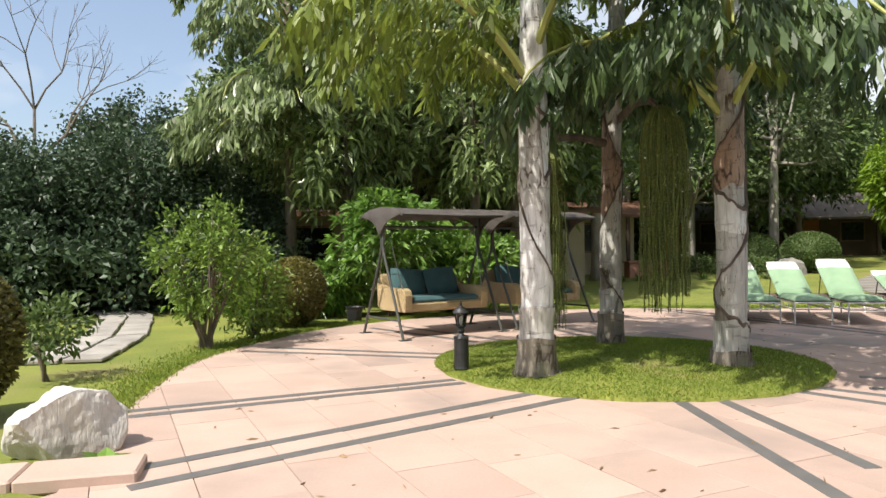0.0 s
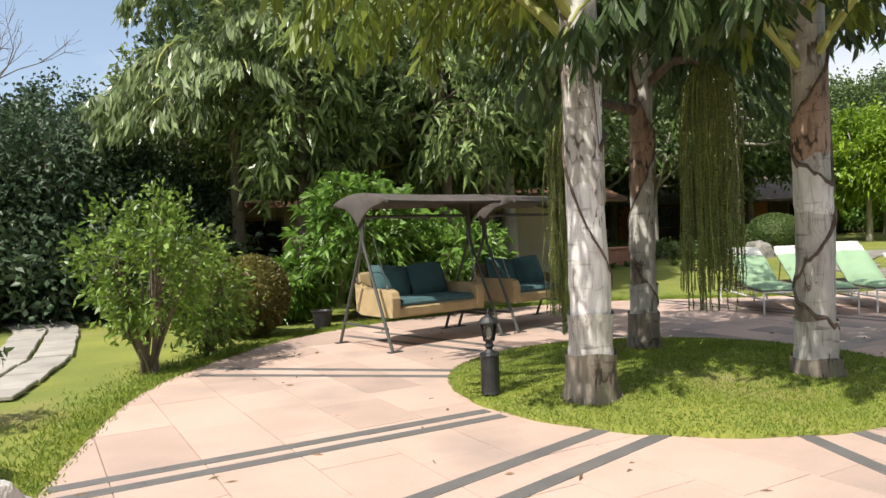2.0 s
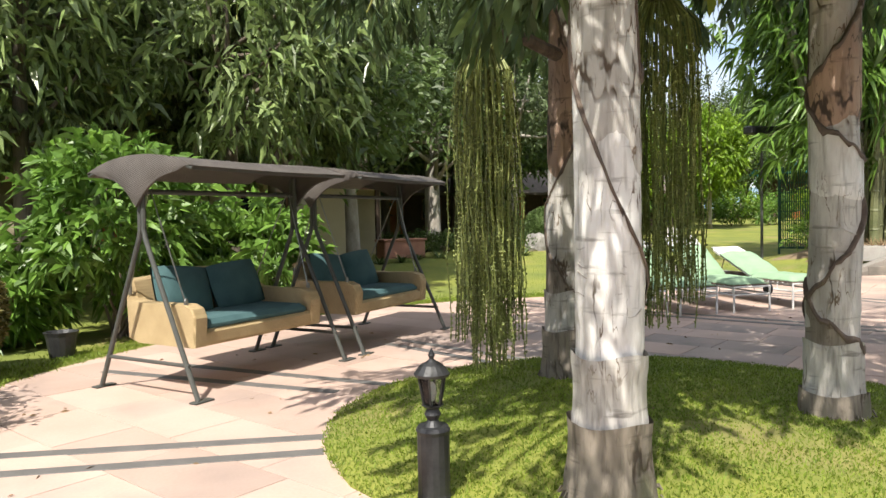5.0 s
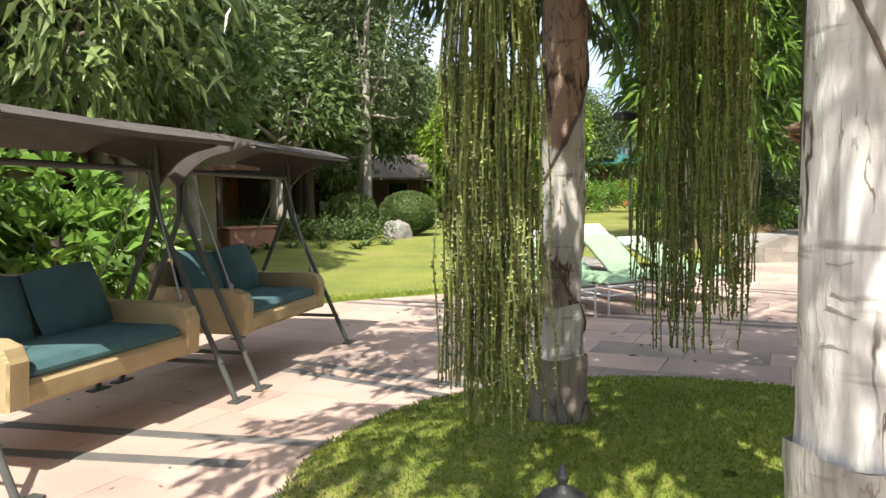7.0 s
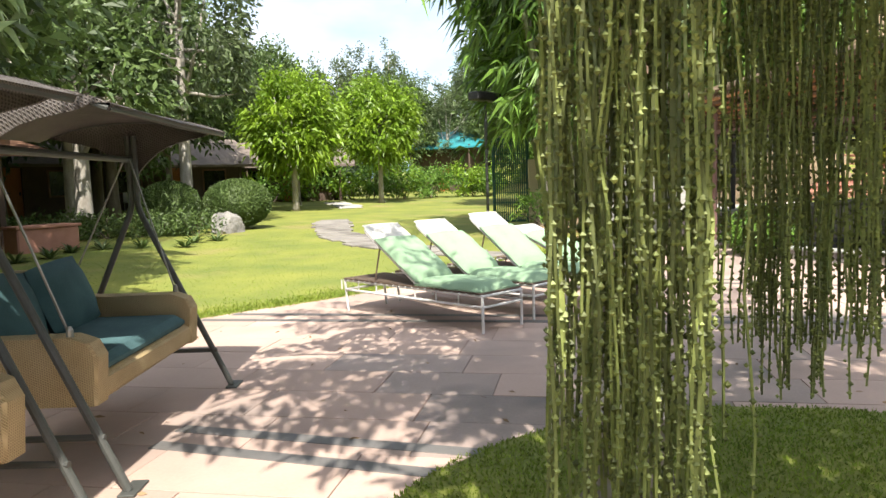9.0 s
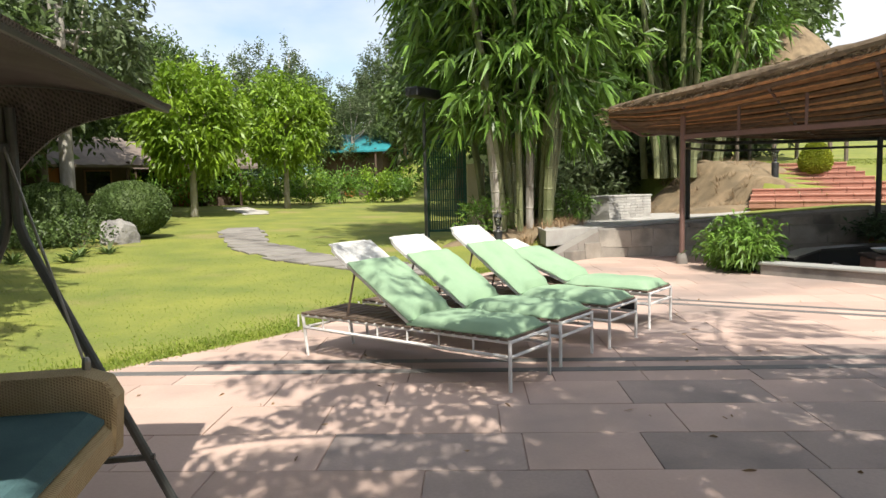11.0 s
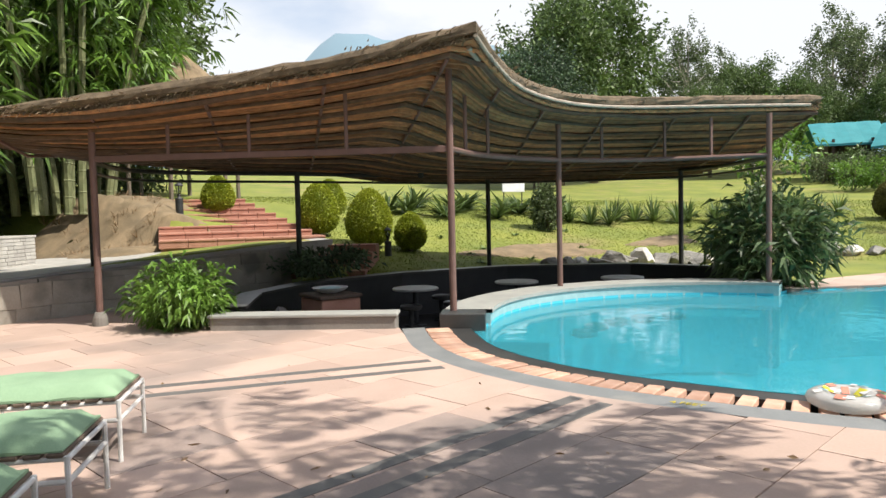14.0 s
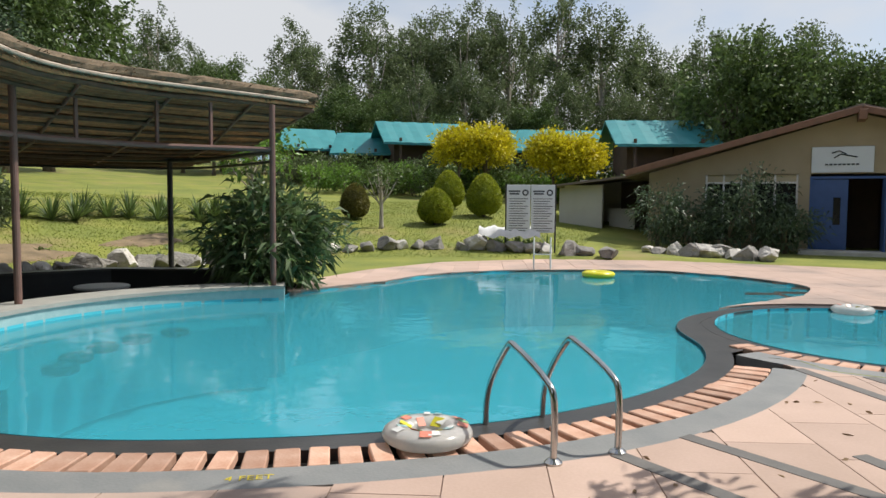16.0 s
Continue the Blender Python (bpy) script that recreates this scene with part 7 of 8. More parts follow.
tree("small_tree", 21.8, -2.5, 4.2, 1.1, 1.3, "lush_leaf", "palebark", "slim young tree on the bank", 197, 50, 26, 0.2, 0.09, 0.07)
for i in range(26):
    shrub("hedge_bush", 31 - 0.55 * i + rr.uniform(-0.5, 0.5), -15.5 - 0.35 * i + rr.uniform(-1, 1), 1.0, 1.1 + rr.uniform(0, 0.7), "mid_leaf" if i % 2 else "lush_leaf", "leafy bush in front of the cottages", 200 + i, 22, 36, 0.2, 0.09, 4, group="cottage bushes")
ww = thing("notice_board", (29.2, 2.8, ground_at(29.2, 2.8)), "white notice board on the bank", "sign", rz=-70)
part("board", Geo().box((0, 0, 1.0), (1.1, 0.05, 0.8), 0.01), "cloth_white", ww)
for sx in (-0.45, 0.45):
    part("leg", Geo().tube([(sx, 0.03, 0), (sx, 0.03, 1.0)], 0.025, 6), "iron", ww)

# dry grass and bamboo by the upper path
for i in range(30):
    a = rr.uniform(0, 2 * math.pi)
    rosette("dry_grass", 15.4 + rr.uniform(-1.2, 2.2), 18.0 + rr.uniform(-0.7, 0.6), 30, 0.35, 0.012, "dry", "tuft of dry brown grass by the bamboo", 230 + i, "dry grass tufts", up=0.9)
for i in range(60):
    rosette("dry_grass", 23.6 + rr.uniform(-1.7, 1.9), 16.2 + rr.uniform(-1.4, 2.0), 30, 0.42, 0.012, "dry", "tuft of dry brown grass beside the steps", 260 + i, "dry grass tufts", up=0.9)
bamboo(16.4, 18.75, "giant bamboo clump with pale and green culms beside the retaining wall", 301, 34, 12, 1.25, 22000, 0.6, 2.2, 0.095)
bamboo(25.4, 17.4, "second bamboo clump beyond the planter wall", 302, 26, 13, 1.4, 20000, 0.52, 2.4, 0.12)
for i, (x, y) in enumerate(((15.3, 19.2), (17.6, 18.2))):
    shrub("bamboo_shoots", x, y, 0.6, 0.9, "lush_leaf", "low bamboo shoots at the clump's foot", 310 + i, 24, 24, 0.2, 0.04, 6)

# dry soil and leaf litter under the bamboo, beside the steps and on the bank
def soil_patch(x, y, rx, ry, seed, rz=0.0, lift=0.05):
    rows = []
    for j in range(11):
        s_ = (0.03, 0.15, 0.3, 0.45, 0.58, 0.7, 0.8, 0.88, 0.94, 0.98, 1.0)[j]
        row = []
        for q in range(48):
            a = 2 * math.pi * q / 48
            w = 1 + 0.16 * math.sin(3 * a + seed) + 0.1 * math.sin(5 * a + 2 * seed) + 0.05 * math.sin(11 * a)
            u, v = rx * s_ * w * math.cos(a), ry * s_ * w * math.sin(a)
            c_, d_ = math.cos(radians(rz)), math.sin(radians(rz))
            px, py = x + u * c_ - v * d_, y + u * d_ + v * c_
            row.append((px, py))
        row = np.array(row)
        zz = height(row[:, 0], row[:, 1]) + (lift * (1 - s_ ** 6) - 0.05 * s_ ** 6) + 0.03 * np.sin(row[:, 0] * 5.1 + seed) * np.cos(row[:, 1] * 4.3) * (1 - s_)
        rows.append([(a_, b_, c_) for (a_, b_), c_ in zip(row.tolist(), zz.tolist())])
    whole("bare_soil", Geo().sheet(rows, closed=True), "litter", (0, 0, 0), "patch of dry brown soil and leaf litter", "soil", kind="stuff", smooth=True)


soil_patch(16.3, 18.6, 2.3, 1.1, 1, -12, 0.09)
soil_patch(23.9, 17.0, 1.9, 2.2, 2, 0, 0.17)
soil_patch(24.9, 15.2, 1.6, 1.0, 5, 20, 0.15)
soil_patch(22.4, 15.3, 1.3, 1.7, 6, 15, 0.17)
soil_patch(22.8, 18.9, 1.8, 1.2, 7, 0, 0.15)
soil_patch(22.2, 4.6, 0.9, 2.4, 3, 10)
soil_patch(23.0, 0.2, 0.7, 1.4, 4, 20)
rngb = np.random.default_rng(91)
for nm, n, ra, aa, lab in (("bank_grass", 110000, (9.6, 22), (-75, 62), "uneven grass on the sunlit bank"), ("meadow_grass", 26000, (9.6, 34), (62, 112), "mown grass on the upper lawn")):
    q, a = np.sqrt(rngb.uniform(ra[0] ** 2, ra[1] ** 2, n)), np.radians(rngb.uniform(aa[0], aa[1], n))
    if nm == "meadow_grass":
        X, Y = rngb.uniform(-3, 16, n), 16.5 + 14 * rngb.uniform(0, 1, n) ** 1.3
    else:
        X, Y = 11 + q * np.cos(a), 3 + q * np.sin(a)
    Z = height(X, Y)
    ok = (Z > -0.03) & ~inside(TERRACE, X, Y) & ~inside(PATIO, X, Y) & ~inside(FAR_DECK, X, Y) & ~((np.abs(X - 24) < 3.6) & (np.abs(Y - 12.9) < 2.3))
    P = np.stack([X, Y, Z], 1)[ok]
    D = rngb.normal(0, 0.5, P.shape) + (0, 0, 1.0)
    D[:, 2] = np.abs(D[:, 2])
    ln = rngb.uniform(0.03, 0.075, len(P)) if nm == "bank_grass" else rngb.uniform(0.012, 0.03, len(P))
    whole(nm, Geo().leaves(P, D, ln, 0.017 if nm == "bank_grass" else 0.012, rngb, 0.15), "bank_blade" if nm == "bank_grass" else "blade", (0, 0, 0), lab, "grass", kind="stuff")
for i, (x, y, r, h) in enumerate(((27.5, 18.8, 1.6, 3.2), (29.5, 17.6, 1.7, 3.0), (31.5, 16.6, 1.7, 3.4), (26.2, 20.4, 1.6, 3.4), (28.5, 21.2, 1.8, 3.8), (24.2, 20.6, 1.4, 2.8), (22.4, 21.6, 1.4, 2.6))):
    shrub("thicket_bush", x, y, r, h, "forest_leaf", "dark dense bush behind the bamboo", 600 + i, 60, 44, 0.28, 0.12, 8, group="thicket", base=0.0)
shrub("ivy_stump", 25.0, 3.2, 0.42, 1.5, "forest_leaf", "ivy-covered tree stump on the bank", 620, 60, 40, 0.12, 0.08, 6, base=0.0)
for i in range(26):
    x, y = 20.5 + rr.uniform(0, 4.5), 7.5 - i * 0.6 + rr.uniform(-0.6, 0.6)
    rosette("bank_weed", x, y, 16, 0.22, 0.05, "mid_leaf", "low weed in the bank grass", 630 + i, "bank weeds", up=0.7)

# north lawn
topiary(11.1, 30.3, 0.95, 1.55, "mid_leaf", "round clipped bush on the far lawn", 321)
topiary(12.9, 29.3, 1.05, 1.6, "mid_leaf", "round clipped bush on the far lawn", 322)
rock("garden_rock", 11.9, 28.3, 1.2, 0.8, 0.75, "rock", "tall grey rock at the end of the hedge", 323)
for i in range(10):
    shrub("low_hedge", 10.9 - i * 0.75, 28.5 + i * 0.28, 0.7, 0.75, "mid_leaf", "low clipped hedge plant along the lawn", 330 + i, 26, 36, 0.12, 0.06, 3, group="low hedge", base=0.0)
for i, (x, y) in enumerate(((20.9, 36.9), (28.9, 39.4), (24.5, 41.5))):
    tree("lime_tree", x, y, (6.4, 7.0, 6.2)[i], (2.1, 2.2, 2.0)[i], (2.15, 2.35, 2.1)[i], "lime_leaf", "palebark", "bright yellow-green broadleaf tree on the lawn", 345 + i, 240, 40, 0.36, 0.14, 0.14, droop=0.45, bottom=-0.9, spread=0.12)
whole("bench_block", Geo().box((0, 0, 0.24), (1.5, 0.6, 0.62), 0.03).box((0, 0, 0.58), (1.6, 0.7, 0.07), 0.015), "redstep", (6.3, 27.3, ground_at(6.3, 27.3)), "low red stone bench block on the lawn", "bench", rz=12)
for i, (x, y, h) in enumerate(((4.4, 26.0, 7.5), (8.6, 30.5, 7.0), (2.2, 22.0, 6.5), (6.5, 33.0, 7.5))):
    tree("pale_trunk_tree", x, y, h, 2.6, 2.2, "mid_leaf", "palebark", "tree with a pale mottled trunk", 355 + i, 130, 34, 0.32, 0.13, 0.22)
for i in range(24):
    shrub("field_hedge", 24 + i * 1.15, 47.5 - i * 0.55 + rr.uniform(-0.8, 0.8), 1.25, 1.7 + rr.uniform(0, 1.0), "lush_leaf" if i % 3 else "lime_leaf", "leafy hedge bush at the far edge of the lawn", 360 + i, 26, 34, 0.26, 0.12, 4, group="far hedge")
for i in range(8):
    rosette("flower_bed_plant", 5.0 + i * 0.75, 25.6 + rr.uniform(-0.5, 0.8), 34, 0.45, 0.06, "mid_leaf", "leafy low plant along the lawn edge", 390 + i, "border plants")

# ---- cottages ----
c = cottage(-2.0, 25.0, 8, 11.0, 4.0, 2.45, 2.62, "roof_edge", "cream", "cream cottage with a shallow brown roof behind the swings", "garden cottages", veranda=False, eave=0.4)
ac = thing("air_conditioner", (-6.3, 21.95, 1.0), "white outdoor air conditioner unit", "air conditioner", rz=8)
part("case", Geo().box((0, 0, 0.3), (0.85, 0.35, 0.62), 0.02), "white_paint", ac)
part("grille", Geo().sheet([[(-0.12 + q * math.cos(2 * math.pi * i / 20), -0.182, 0.3 + q * math.sin(2 * math.pi * i / 20)) for q in (0.05, 0.22)] for i in range(21)]), "steel_grey", ac)
part("bracket", Geo().box((0, 0.05, -0.5), (0.6, 0.3, 1.0), 0.01), "brown_wall", ac)
cottage(1.5, 31.5, 5, 9, 5, 2.5, 3.0, "roof_edge", "cream", "cream cottage with a shallow brown roof behind the trees", "garden cottages")
cottage(10.0, 45.0, 12, 7.5, 5, 2.7, 3.8, "grey_roof", "brown_wall", "brown cottage with an orange wooden door", "garden cottages")
cottage(19.5, 47.5, -10, 7.5, 5, 2.7, 3.8, "grey_roof", "brown_wall", "brown cottage with an orange wooden door", "garden cottages")
cottage(28.5, 48.5, -22, 6.5, 5, 2.7, 3.8, "grey_roof", "brown_wall", "brown cottage half hidden by trees", "garden cottages")
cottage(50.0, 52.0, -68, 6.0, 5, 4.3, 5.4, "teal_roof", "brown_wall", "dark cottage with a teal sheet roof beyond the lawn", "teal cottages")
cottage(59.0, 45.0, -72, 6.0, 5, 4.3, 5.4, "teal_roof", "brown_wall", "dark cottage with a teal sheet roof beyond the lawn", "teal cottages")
for x, y, w, top, a in ((38.95, -21.8, 2.2, 6.3, 12), (34.5, -22.6, 2.0, 5.9, -8), (30.9, -23.45, 4.0, 6.4, 14), (25.6, -26.8, 2.2, 6.0, -6), (22.8, -27.8, 1.8, 5.9, 8), (17.2, -25.2, 3.6, 5.9, 16)):
    turn = math.degrees(math.atan2(10.0 - y, 6.5 - x)) + 90 + a
    cottage(x, y, turn, w, 3.2, 2.2, 3.05, "teal_roof", "brown_wall", "dark timber cottage with a teal sheet roof on the slope", "teal cottages", zoff=top - 3.05 - ground_at(x, y), door="brown_wall")
    for k in range(3):
        q = radians(turn - 90)
        off = (k - 1) * 1.7
        shrub("hedge_bush", x + 3.6 * math.cos(q) - off * math.sin(q), y + 3.6 * math.sin(q) + off * math.cos(q), 1.1, 1.5 + rr.uniform(0, 0.7), "mid_leaf" if k else "forest_leaf", "leafy bush in front of the cottages", 700 + k + int(x * 7), 30, 40, 0.22, 0.1, 4, group="cottage bushes")
for i, (x, y, a) in enumerate(((8.0, 42.0, 20), (9.3, 41.8, -30), (16.5, 44.6, 10), (18.0, 44.4, -15))):
    ch = thing("garden_chair", (x, y, ground_at(x, y)), "white garden chair in front of a cottage", "chair", "garden chairs", rz=a)
    part("seat", Geo().box((0, 0, 0.42), (0.5, 0.48, 0.04), 0.01), "white_paint", ch)
    part("backrest", Geo().box((0, 0.23, 0.68), (0.5, 0.04, 0.5), 0.015), "white_paint", ch)
    for sx in (-0.21, 0.21):
        for sy in (-0.2, 0.2):
            part("leg", Geo().tube([(sx, sy, 0), (sx, sy, 0.42)], 0.018, 6), "white_paint", ch)
hut = thing("thatched_hut", (29.2, 14.6, ground_at(29.2, 14.6)), "conical thatched hut roof beyond the pavilion", "hut")
part("roof", Geo().lathe([(1.7, 3.3), (1.0, 4.1), (0.3, 4.75), (0.05, 4.85)], n=20), "straw", hut)
for k in range(6):
    part("post", Geo().tube([(1.8 * math.cos(k), 1.8 * math.sin(k), -0.2), (1.8 * math.cos(k), 1.8 * math.sin(k), 3.25)], 0.07, 8), "bark", hut)

# ---- woods ----
protos = {}
def proto(key, *a, **k):
    protos[key] = tree(*a, **k)


proto("dark", "forest_tree", -19.5, 38.0, 9.5, 3.6, 4.0, "dark_leaf", "bark", "dense dark green forest tree", 401, clumps=230, per=66, L=0.3, W=0.17, tr=0.2, group="forest trees", bottom=-0.95, spread=0.105)
proto("mid", "forest_tree", 34.0, 56.0, 11, 3.6, 4.2, "mid_leaf", "bark", "tall leafy forest tree", 402, clumps=210, per=60, L=0.34, W=0.17, tr=0.22, group="forest trees", bottom=-0.9, spread=0.105)
proto("tall", "forest_tree", 46.0, -46.0, 15, 3.6, 5.6, "forest_leaf", "palebark", "tall open-crowned forest tree", 403, clumps=120, per=64, L=0.32, W=0.17, tr=0.24, group="forest trees", spread=0.075, bottom=-0.9)
proto("airy", "forest_tree", 52.0, 62.0, 15, 2.8, 5.2, "forest_leaf", "palebark", "slim airy forest tree with a light trunk", 404, clumps=66, per=60, L=0.3, W=0.15, tr=0.2, group="forest trees", spread=0.075)


def plant(key, x, y, s=1.0, sz=None, rot=0.0):
    copy_thing(protos[key], pose(x, y, ground_at(x, y) - 0.2, 0, 0, rot) @ Matrix.Diagonal((s, s, sz or s, 1)))


rw = random.Random(12)
for x, y in ((-8.0, 26.5), (-10.5, 22.5), (-15, 22), (-18.5, 17.5), (-20, 26), (-23, 19), (-24, 12), (-17, 12), (-20, 7), (-27, 6)):
    plant("dark", x, y, rw.uniform(0.5, 0.6), None, rw.uniform(0, 360))
for x, y in ((-4, 37), (-0.5, 34), (3.5, 38), (8, 52), (14, 54), (2, 44), (22, 55), (6.5, 40), (12.5, 37.5), (16, 52)):
    plant(rw.choice(("dark", "mid", "mid")), x, y, rw.uniform(0.9, 1.3), None, rw.uniform(0, 360))
for k, x, y, s in (("mid", 25.5, 53.0, 0.95), ("mid", 31.0, 55.0, 1.0), ("dark", 36.0, 50.0, 0.8), ("mid", 8.8, 38.5, 1.0), ("mid", 13.2, 40.5, 1.0), ("mid", 17.2, 42.0, 1.0), ("tall", 12.2, 31.2, 0.8), ("tall", 9.3, 33.2, 0.8), ("mid", 5.2, 46.0, 1.0), ("dark", 14.6, 49.5, 0.9)):
    plant(k, x, y, s, None, 40 * x)
for i in range(16):
    plant(rw.choice(("mid", "airy", "airy")), 33 + i * 2.6 + rw.uniform(-2, 2), 68 - i * 1.9 + rw.uniform(-5, 5), rw.uniform(0.6, 0.85), None, rw.uniform(0, 360))
for x, y in ((29, 24), (31, 20), (34, 26), (38, 31), (30, 29), (36, 20), (27, 21.5), (33, 23), (37, 26), (42, 24), (41, 18.5)):
    plant("mid", x, y, rw.uniform(0.9, 1.15), None, rw.uniform(0, 360))
for x, y, s, k in ((44.5, -6, 1.0, "mid"), (47, -9.5, 1.15, "mid"), (41, -3, 0.85, "dark"), (52, -20, 0.8, "airy"), (50, -24, 0.75, "mid")):
    plant(k, x, y, s, None, rw.uniform(0, 360))
for i in range(38):
    a = radians(-28 - i * 2.1)
    r = rw.uniform(50, 60) if i % 2 else rw.uniform(60, 74)
    plant(rw.choice(("tall", "tall", "tall", "airy")), 8 + r * math.cos(a), 4 + r * math.sin(a), rw.uniform(0.85, 1.2) * (0.6 if i < 6 else 0.8 if i < 11 else 0.95 if i < 22 else 0.86), None, rw.uniform(0, 360))
for i in range(30):
    a = radians(-30 - i * 2.3)
    r = rw.uniform(44, 50)
    plant(rw.choice(("mid", "tall", "mid")), 8 + r * math.cos(a), 4 + r * math.sin(a), rw.uniform(0.4, 0.62), None, rw.uniform(0, 360))
for i in range(10):
    plant("mid", 14 - i * 3 + rw.uniform(-1, 1), -24 - rw.uniform(0, 5), rw.uniform(0.7, 0.9), None, rw.uniform(0, 360))
for x, y in ((-10, -6), (-12, 0), (-9, -14), (0, -16), (-16, -4)):
    plant("dark", x, y, 0.8, None, rw.uniform(0, 360))

for k, x, y, q in (("dark", -6.5, 30.5, 1.25), ("mid", -2.8, 29.8, 1.3), ("dark", 1.2, 35.5, 1.4), ("dark", -9.6, 28.8, 0.86), ("dark", 5.2, 36, 1.2), ("dark", -5.0, 33.0, 1.3)):
    plant(k, x, y, q, None, 57 * x)
for i in range(6):
    a = radians(112.5 + 3.4 * i)
    x, y = 1.5 + (19.5 + i % 2) * math.cos(a), (19.5 + i % 2) * math.sin(a)
    plant("dark", x, y, 0.42 + 0.04 * (i % 3), None, 70 * i)
    shrub("dark_thicket", x + 0.5, y - 0.8, 1.5, 2.2, "dark_leaf", "dark dense bush at the foot of the wood", 800 + i, 60, 44, 0.2, 0.11, 6, group="wood edge", base=0.0)
for i in range(26):
    a = radians(24 + i * 1.35)
    r = 62 + 9 * (i % 3)
    plant("mid" if i % 2 else "tall", 1 + r * math.cos(a), 11 + r * math.sin(a), 0.62 + 0.1 * (i % 4), None, 83 * i)

# broadleaf trees among the palms
mk("tree_leaf", (0.25, 0.32, 0.115), (0.14, 0.20, 0.065), 0.32, 1, 20, 0, spread=0.55, leafy=0.35)
for i, (x, y, h, rx, rz) in enumerate(((-2.7, 17.5, 8.2, 2.1, 2.9), (0.5, 18.0, 8.4, 2.2, 3.0), (1.7, 22.3, 8.8, 2.3, 3.1), (-7.0, 21.8, 7.2, 1.9, 2.4))):
    tree("broadleaf_tree", x, y, h, rx, rz, "tree_leaf", "bark", "leafy sunlit tree behind the swings", 820 + i, 190, 26, 0.3, 0.1, 0.13, droop=0.45, spread=0.075, bottom=-0.95, group="trees behind the swings")

# tall palms behind the swings
FR = [(k * 51.4, 34 + 11 * (k % 4), 3.3, 3.5 + 0.36 * k, 2.25) for k in range(18)] + [(k * 40 + 12, 12 + 9 * (k % 3), 2.9, 3.3 + 0.3 * k, 1.15) for k in range(9)]
for i, (x, y, h, low, leaf) in enumerate(((-4.2, 17.8, 9.5, -0.5, "palm_back"), (-1.4, 20.5, 10, 0.0, "palm_back"), (1.5, 20.3, 9.5, 0.5, "palm_back"))):
    palm(x, y, h, 0.15, 0.11, 0.05, "tall fishtail palm behind the swings", 420 + i, [(a + 23 * i, e, l, z + low, d) for a, e, l, z, d in FR if z + low < h], leaf, bed=None, size=1.15, dens=12, skin="bark")

# bare tree to the west
bt = thing("bare_tree", (-20.9, 30.7, ground_at(-20.9, 30.7)), "leafless grey tree above the dark wood", "tree")
bg2 = Geo()
def branch(rng, p, d, l, r, depth):
    q = p + d * l
    bg2.tube([p, (p + q) / 2 + rng.normal(0, 0.04 * l, 3), q], [r, r * 0.85, r * 0.7], 6)
    if depth:
        for _ in range(3):
            e = d + rng.normal(0, 0.45, 3) + (0, 0, 0.1)
            branch(rng, q, e / np.linalg.norm(e), l * rng.uniform(0.6, 0.8), r * 0.55, depth - 1)
branch(np.random.default_rng(6), np.zeros(3), np.array((0.0, 0, 1.0)), 4.6, 0.17, 5)
part("branch", bg2, "bark", bt, "bare grey limbs")

# mountains
mg = Geo()
rows = []
for j in range(13):
    row = []
    for i in range(121):
        a = radians(-75 + i * 1.25)
        r = 1250 + j * 90
        base = 350 * math.exp(-((math.degrees(a) + 6.8) / 7.4) ** 2.0) + 150 * math.exp(-((math.degrees(a) - 8) / 8) ** 2) + 300 * math.exp(-((math.degrees(a) + 18) / 7) ** 2) + 170 * math.exp(-((math.degrees(a) + 38) / 14) ** 2) + 60
        z = base * math.sin(math.pi * j / 12) * (1 + 0.06 * noise.fractal(Vector((math.cos(a) * 14, math.sin(a) * 14, j * 0.45)), 1.0, 2.0, 5))
        row.append((r * math.cos(a), r * math.sin(a), z - 5))
    rows.append(row)
mg.sheet(rows)
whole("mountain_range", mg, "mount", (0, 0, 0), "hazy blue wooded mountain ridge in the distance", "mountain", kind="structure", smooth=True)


# ---- terrace paving ----
def clip_rect(poly, c, u, v, hu, hv):
    """The part of an outline inside a turned rectangle."""
    out = [((p[0] - c[0]) * u[0] + (p[1] - c[1]) * u[1], (p[0] - c[0]) * v[0] + (p[1] - c[1]) * v[1]) for p in poly]
    for ax, sg, lim in ((0, 1, hu), (0, -1, hu), (1, 1, hv), (1, -1, hv)):
        src, out = out, []
        for p, q in zip(src, src[1:] + src[:1]):
            a, b = lim - sg * p[ax], lim - sg * q[ax]
            if a >= 0:
                out.append(p)
            if (a >= 0) != (b >= 0):
                t = a / (a - b)
                out.append((p[0] + (q[0] - p[0]) * t, p[1] + (q[1] - p[1]) * t))
        if len(out) < 3:
            return []
    return out


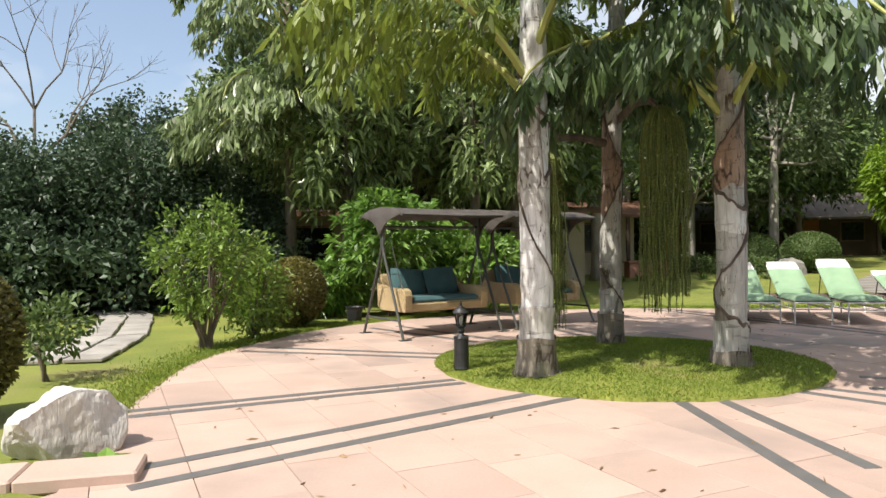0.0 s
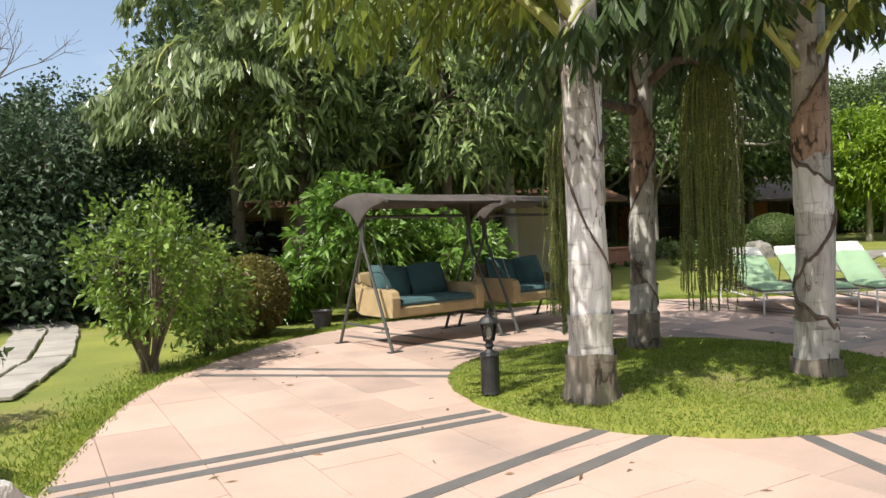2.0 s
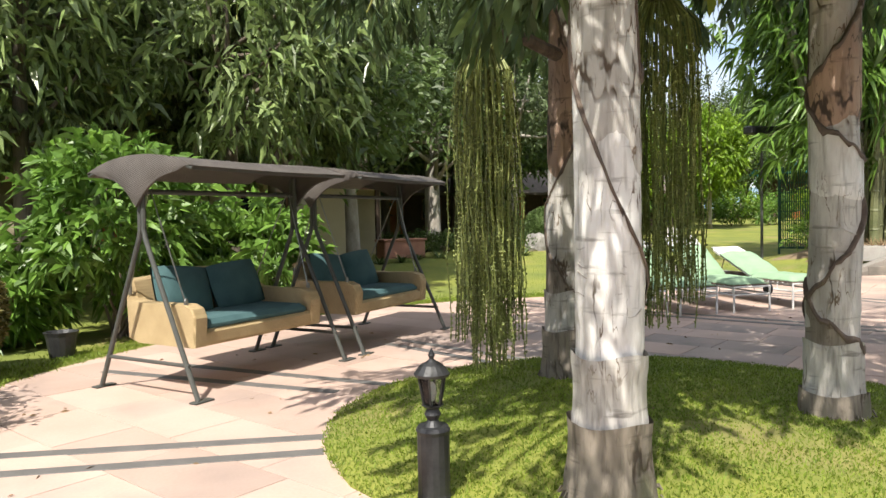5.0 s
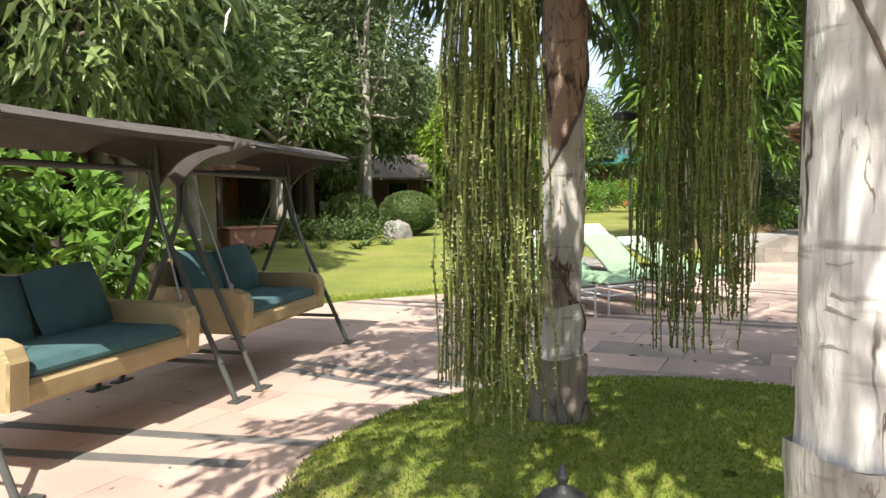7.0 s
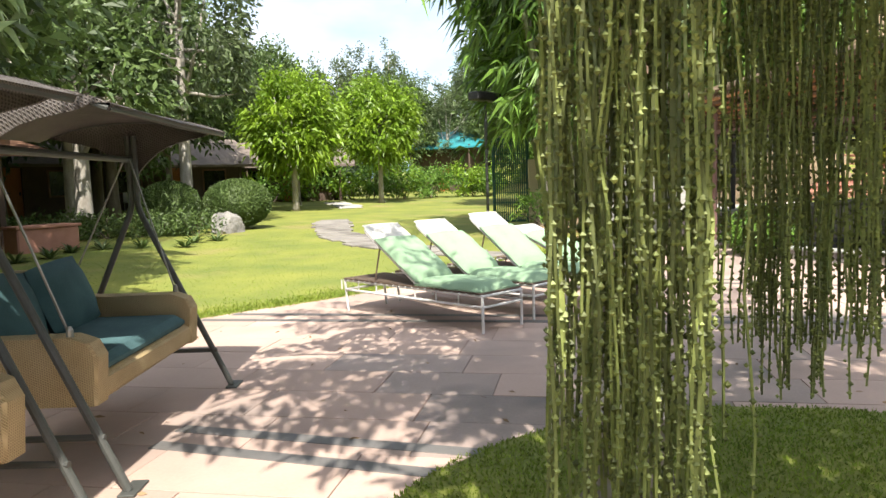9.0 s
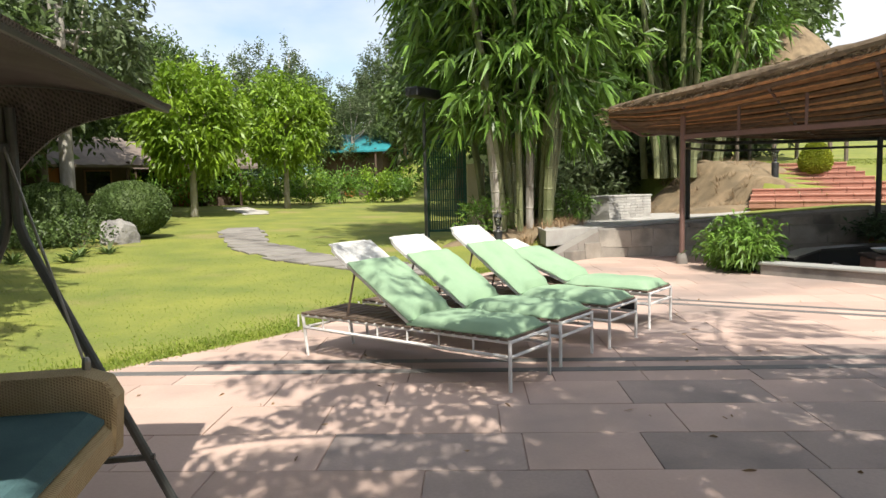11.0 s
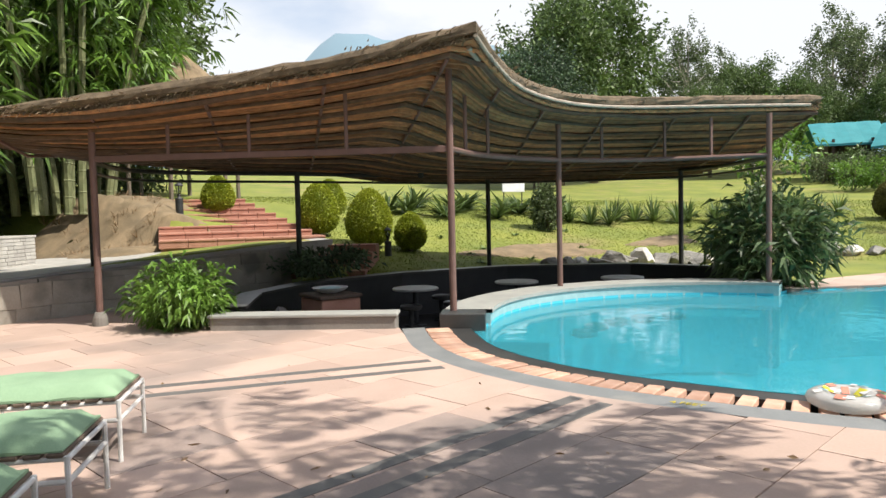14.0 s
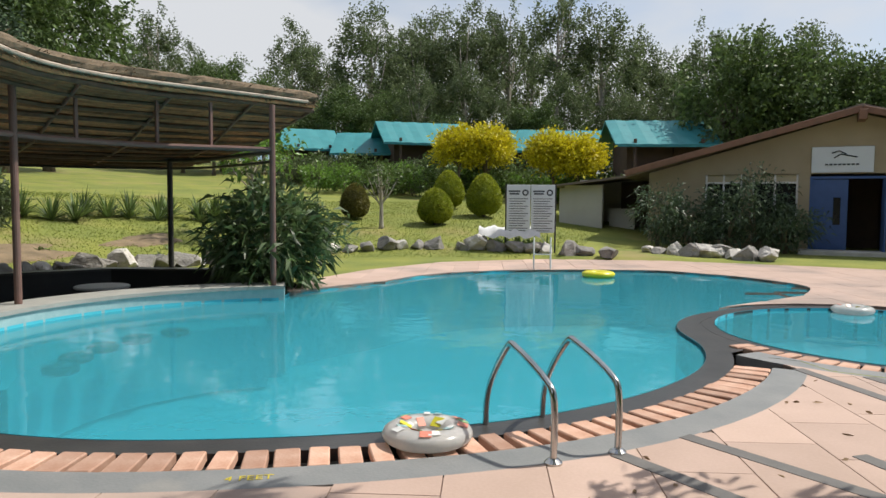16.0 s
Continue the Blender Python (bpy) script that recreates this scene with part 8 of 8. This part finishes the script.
def paving(name, poly, label, parts_region, limit, skip_bed=True):
    p = whole(name, Geo().prism(poly, -0.12, -0.012), "mortar", (0, 0, 0), label, "paving", kind="structure")
    u = np.array((4.3, -7.2)) / math.hypot(4.3, 7.2)
    v = np.array((-u[1], u[0]))
    turn = math.degrees(math.atan2(u[1], u[0]))
    rng = random.Random(17)
    P = np.array(poly)
    lo_u, hi_u, lo_v, hi_v = (P @ u).min(), (P @ u).max(), (P @ v).min(), (P @ v).max()
    sizes = {l: Geo().box((0, 0, -0.02), (l - 0.007, 0.60 - 0.007, 0.04), 0.002).mesh("slab", "slab") for l in (0.75, 0.9, 1.05, 1.2)}
    grey_sizes = {l: Geo().box((0, 0, -0.02), (l - 0.007, 0.60 - 0.007, 0.04), 0.002).mesh("slab", "slab_grey") for l in sizes}
    pick = random.Random(23)
    rest = Geo()
    made = 0
    y = lo_v
    while y < hi_v:
        x = lo_u - rng.random() * 0.8
        while x < hi_u:
            l = rng.choice(list(sizes))
            c = u * (x + l / 2) + v * (y + 0.3)
            x += l
            if skip_bed and math.hypot(c[0] - BED[0], c[1] - BED[1]) < BED[2] - 0.75:
                continue
            q = clip_rect(poly, c, u, v, l / 2 - 0.0035, 0.2965)
            if not q:
                continue
            area = abs(sum(a[0] * b[1] - b[0] * a[1] for a, b in zip(q, q[1:] + q[:1]))) / 2
            if area < 0.01:
                continue
            near = made < limit and parts_region(*c)
            if area > (l - 0.007) * 0.593 * 0.999 and near:
                # grey slabs become more frequent towards (5.6, 11.4)
                grey_odds = math.exp(-((c[0] - 5.6) / 2.4) ** 2 - ((c[1] - 11.4) / 1.5) ** 2)
                ob = new("slab", (grey_sizes if pick.random() < 0.9 * grey_odds else sizes)[l])
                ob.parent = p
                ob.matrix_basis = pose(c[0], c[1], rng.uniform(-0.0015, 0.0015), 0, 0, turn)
                made += 1
            else:
                w = [(c[0] + a * u[0] + b * v[0], c[1] + a * u[1] + b * v[1]) for a, b in q]
                if near:
                    ob = new("slab", Geo().prism([(a - c[0], b - c[1]) for a, b in w], -0.04, 0).mesh("slab", "slab"))
                    ob.parent = p
                    ob.matrix_basis = pose(c[0], c[1], 0)
                    made += 1
                else:
                    rest.prism(w, -0.04, rng.uniform(-0.0015, 0.0015))
        y += 0.60
    tagged(part("far_slabs", rest, "slab", p), kind="stuff")
    return p


terrace = paving("patio", PATIO, "pink sandstone paved terrace with dark double stripes", lambda x, y: y > 1.0 and x > -3.2, 640)
far_deck = paving("pool_deck", FAR_DECK, "pink stone deck along the pool", lambda x, y: x > 12.5, 60, False)


def stripe(a, b, w=0.12):
    (x0, y0), (x1, y1) = a, b
    g = Geo().box(((x0 + x1) / 2, (y0 + y1) / 2, -0.002), (math.hypot(x1 - x0, y1 - y0), w, 0.014), 0.002, math.degrees(math.atan2(y1 - y0, x1 - x0)))
    part("stripe", g, "stripe", terrace, "dark grey stone stripe")


for a, b in (((1.68, 7.18), (-1.05, 4.55)), ((2.1, 7.02), (-0.85, 4.2)), ((0.83, 7.86), (-2.0, 6.2)), ((0.95, 7.68), (-1.95, 5.95)),
             ((3.0, 6.98), (3.36, 4.3)), ((3.38, 7.1), (3.8, 4.9)), ((4.12, 7.5), (5.2, 6.45)), ((4.35, 7.7), (5.6, 6.7)),
             ((0.56, 9.72), (-2.3, 10.34)), ((0.5, 9.4), (-2.4, 9.95)), ((1.5, 10.95), (-0.7, 13.2)), ((0.9, 10.98), (-1.15, 12.9)),
             ((2.75, 11.3), (1.95, 13.15)), ((3.1, 11.35), (2.2, 13.3)),
             ((4.36, 16.8), (8.62, 9.72)), ((4.8, 16.8), (8.88, 9.85)), ((10.14, 13.6), (10.36, 10.6)), ((10.48, 13.6), (10.72, 10.65)), ((10.14, 13.6), (8.6, 16.9)), ((10.48, 13.6), (9.0, 16.9)),
             ((6.85, 7.55), (5.2, 8.2)), ((6.6, 6.95), (5.0, 7.55)), ((6.28, 4.3), (5.0, 5.6)), ((5.7, 4.28), (4.6, 5.3))):
    stripe(a, b)


def bricks(name, line, w, parent, off, mat="brick", step=0.19, limit=300):
    """Loose bricks laid crosswise along a line with open joints."""
    L = resample([(x, y, 0) for x, y in line], int(sum(math.dist(a, b) for a, b in zip(line, line[1:])) / step) + 1)
    rng = random.Random(5)
    base = [Geo().box((0, 0, 0), (step - g_, w, 0.07), 0.008).mesh("brick", mat) for g_ in (0.03, 0.045, 0.06)]
    for a, b in zip(L, L[1:]):
        c = (a + b) / 2
        ob = new("brick", rng.choice(base))
        ob.parent = parent
        ob.matrix_basis = pose(c[0] - off[0], c[1] - off[1], -0.04 + rng.uniform(-0.006, 0.004), rng.uniform(-1, 1), rng.uniform(-1, 1), math.degrees(math.atan2(b[1] - a[1], b[0] - a[0])) + rng.uniform(-2.5, 2.5))


bricks("brick", offset_line(NEAR_RIM, -0.445), 0.33, POOL_OB, (9, 5))
bricks("brick", arc(KID[0], KID[1], 2.51, 52, 185, 30), 0.28, POOL_OB, (9, 5))
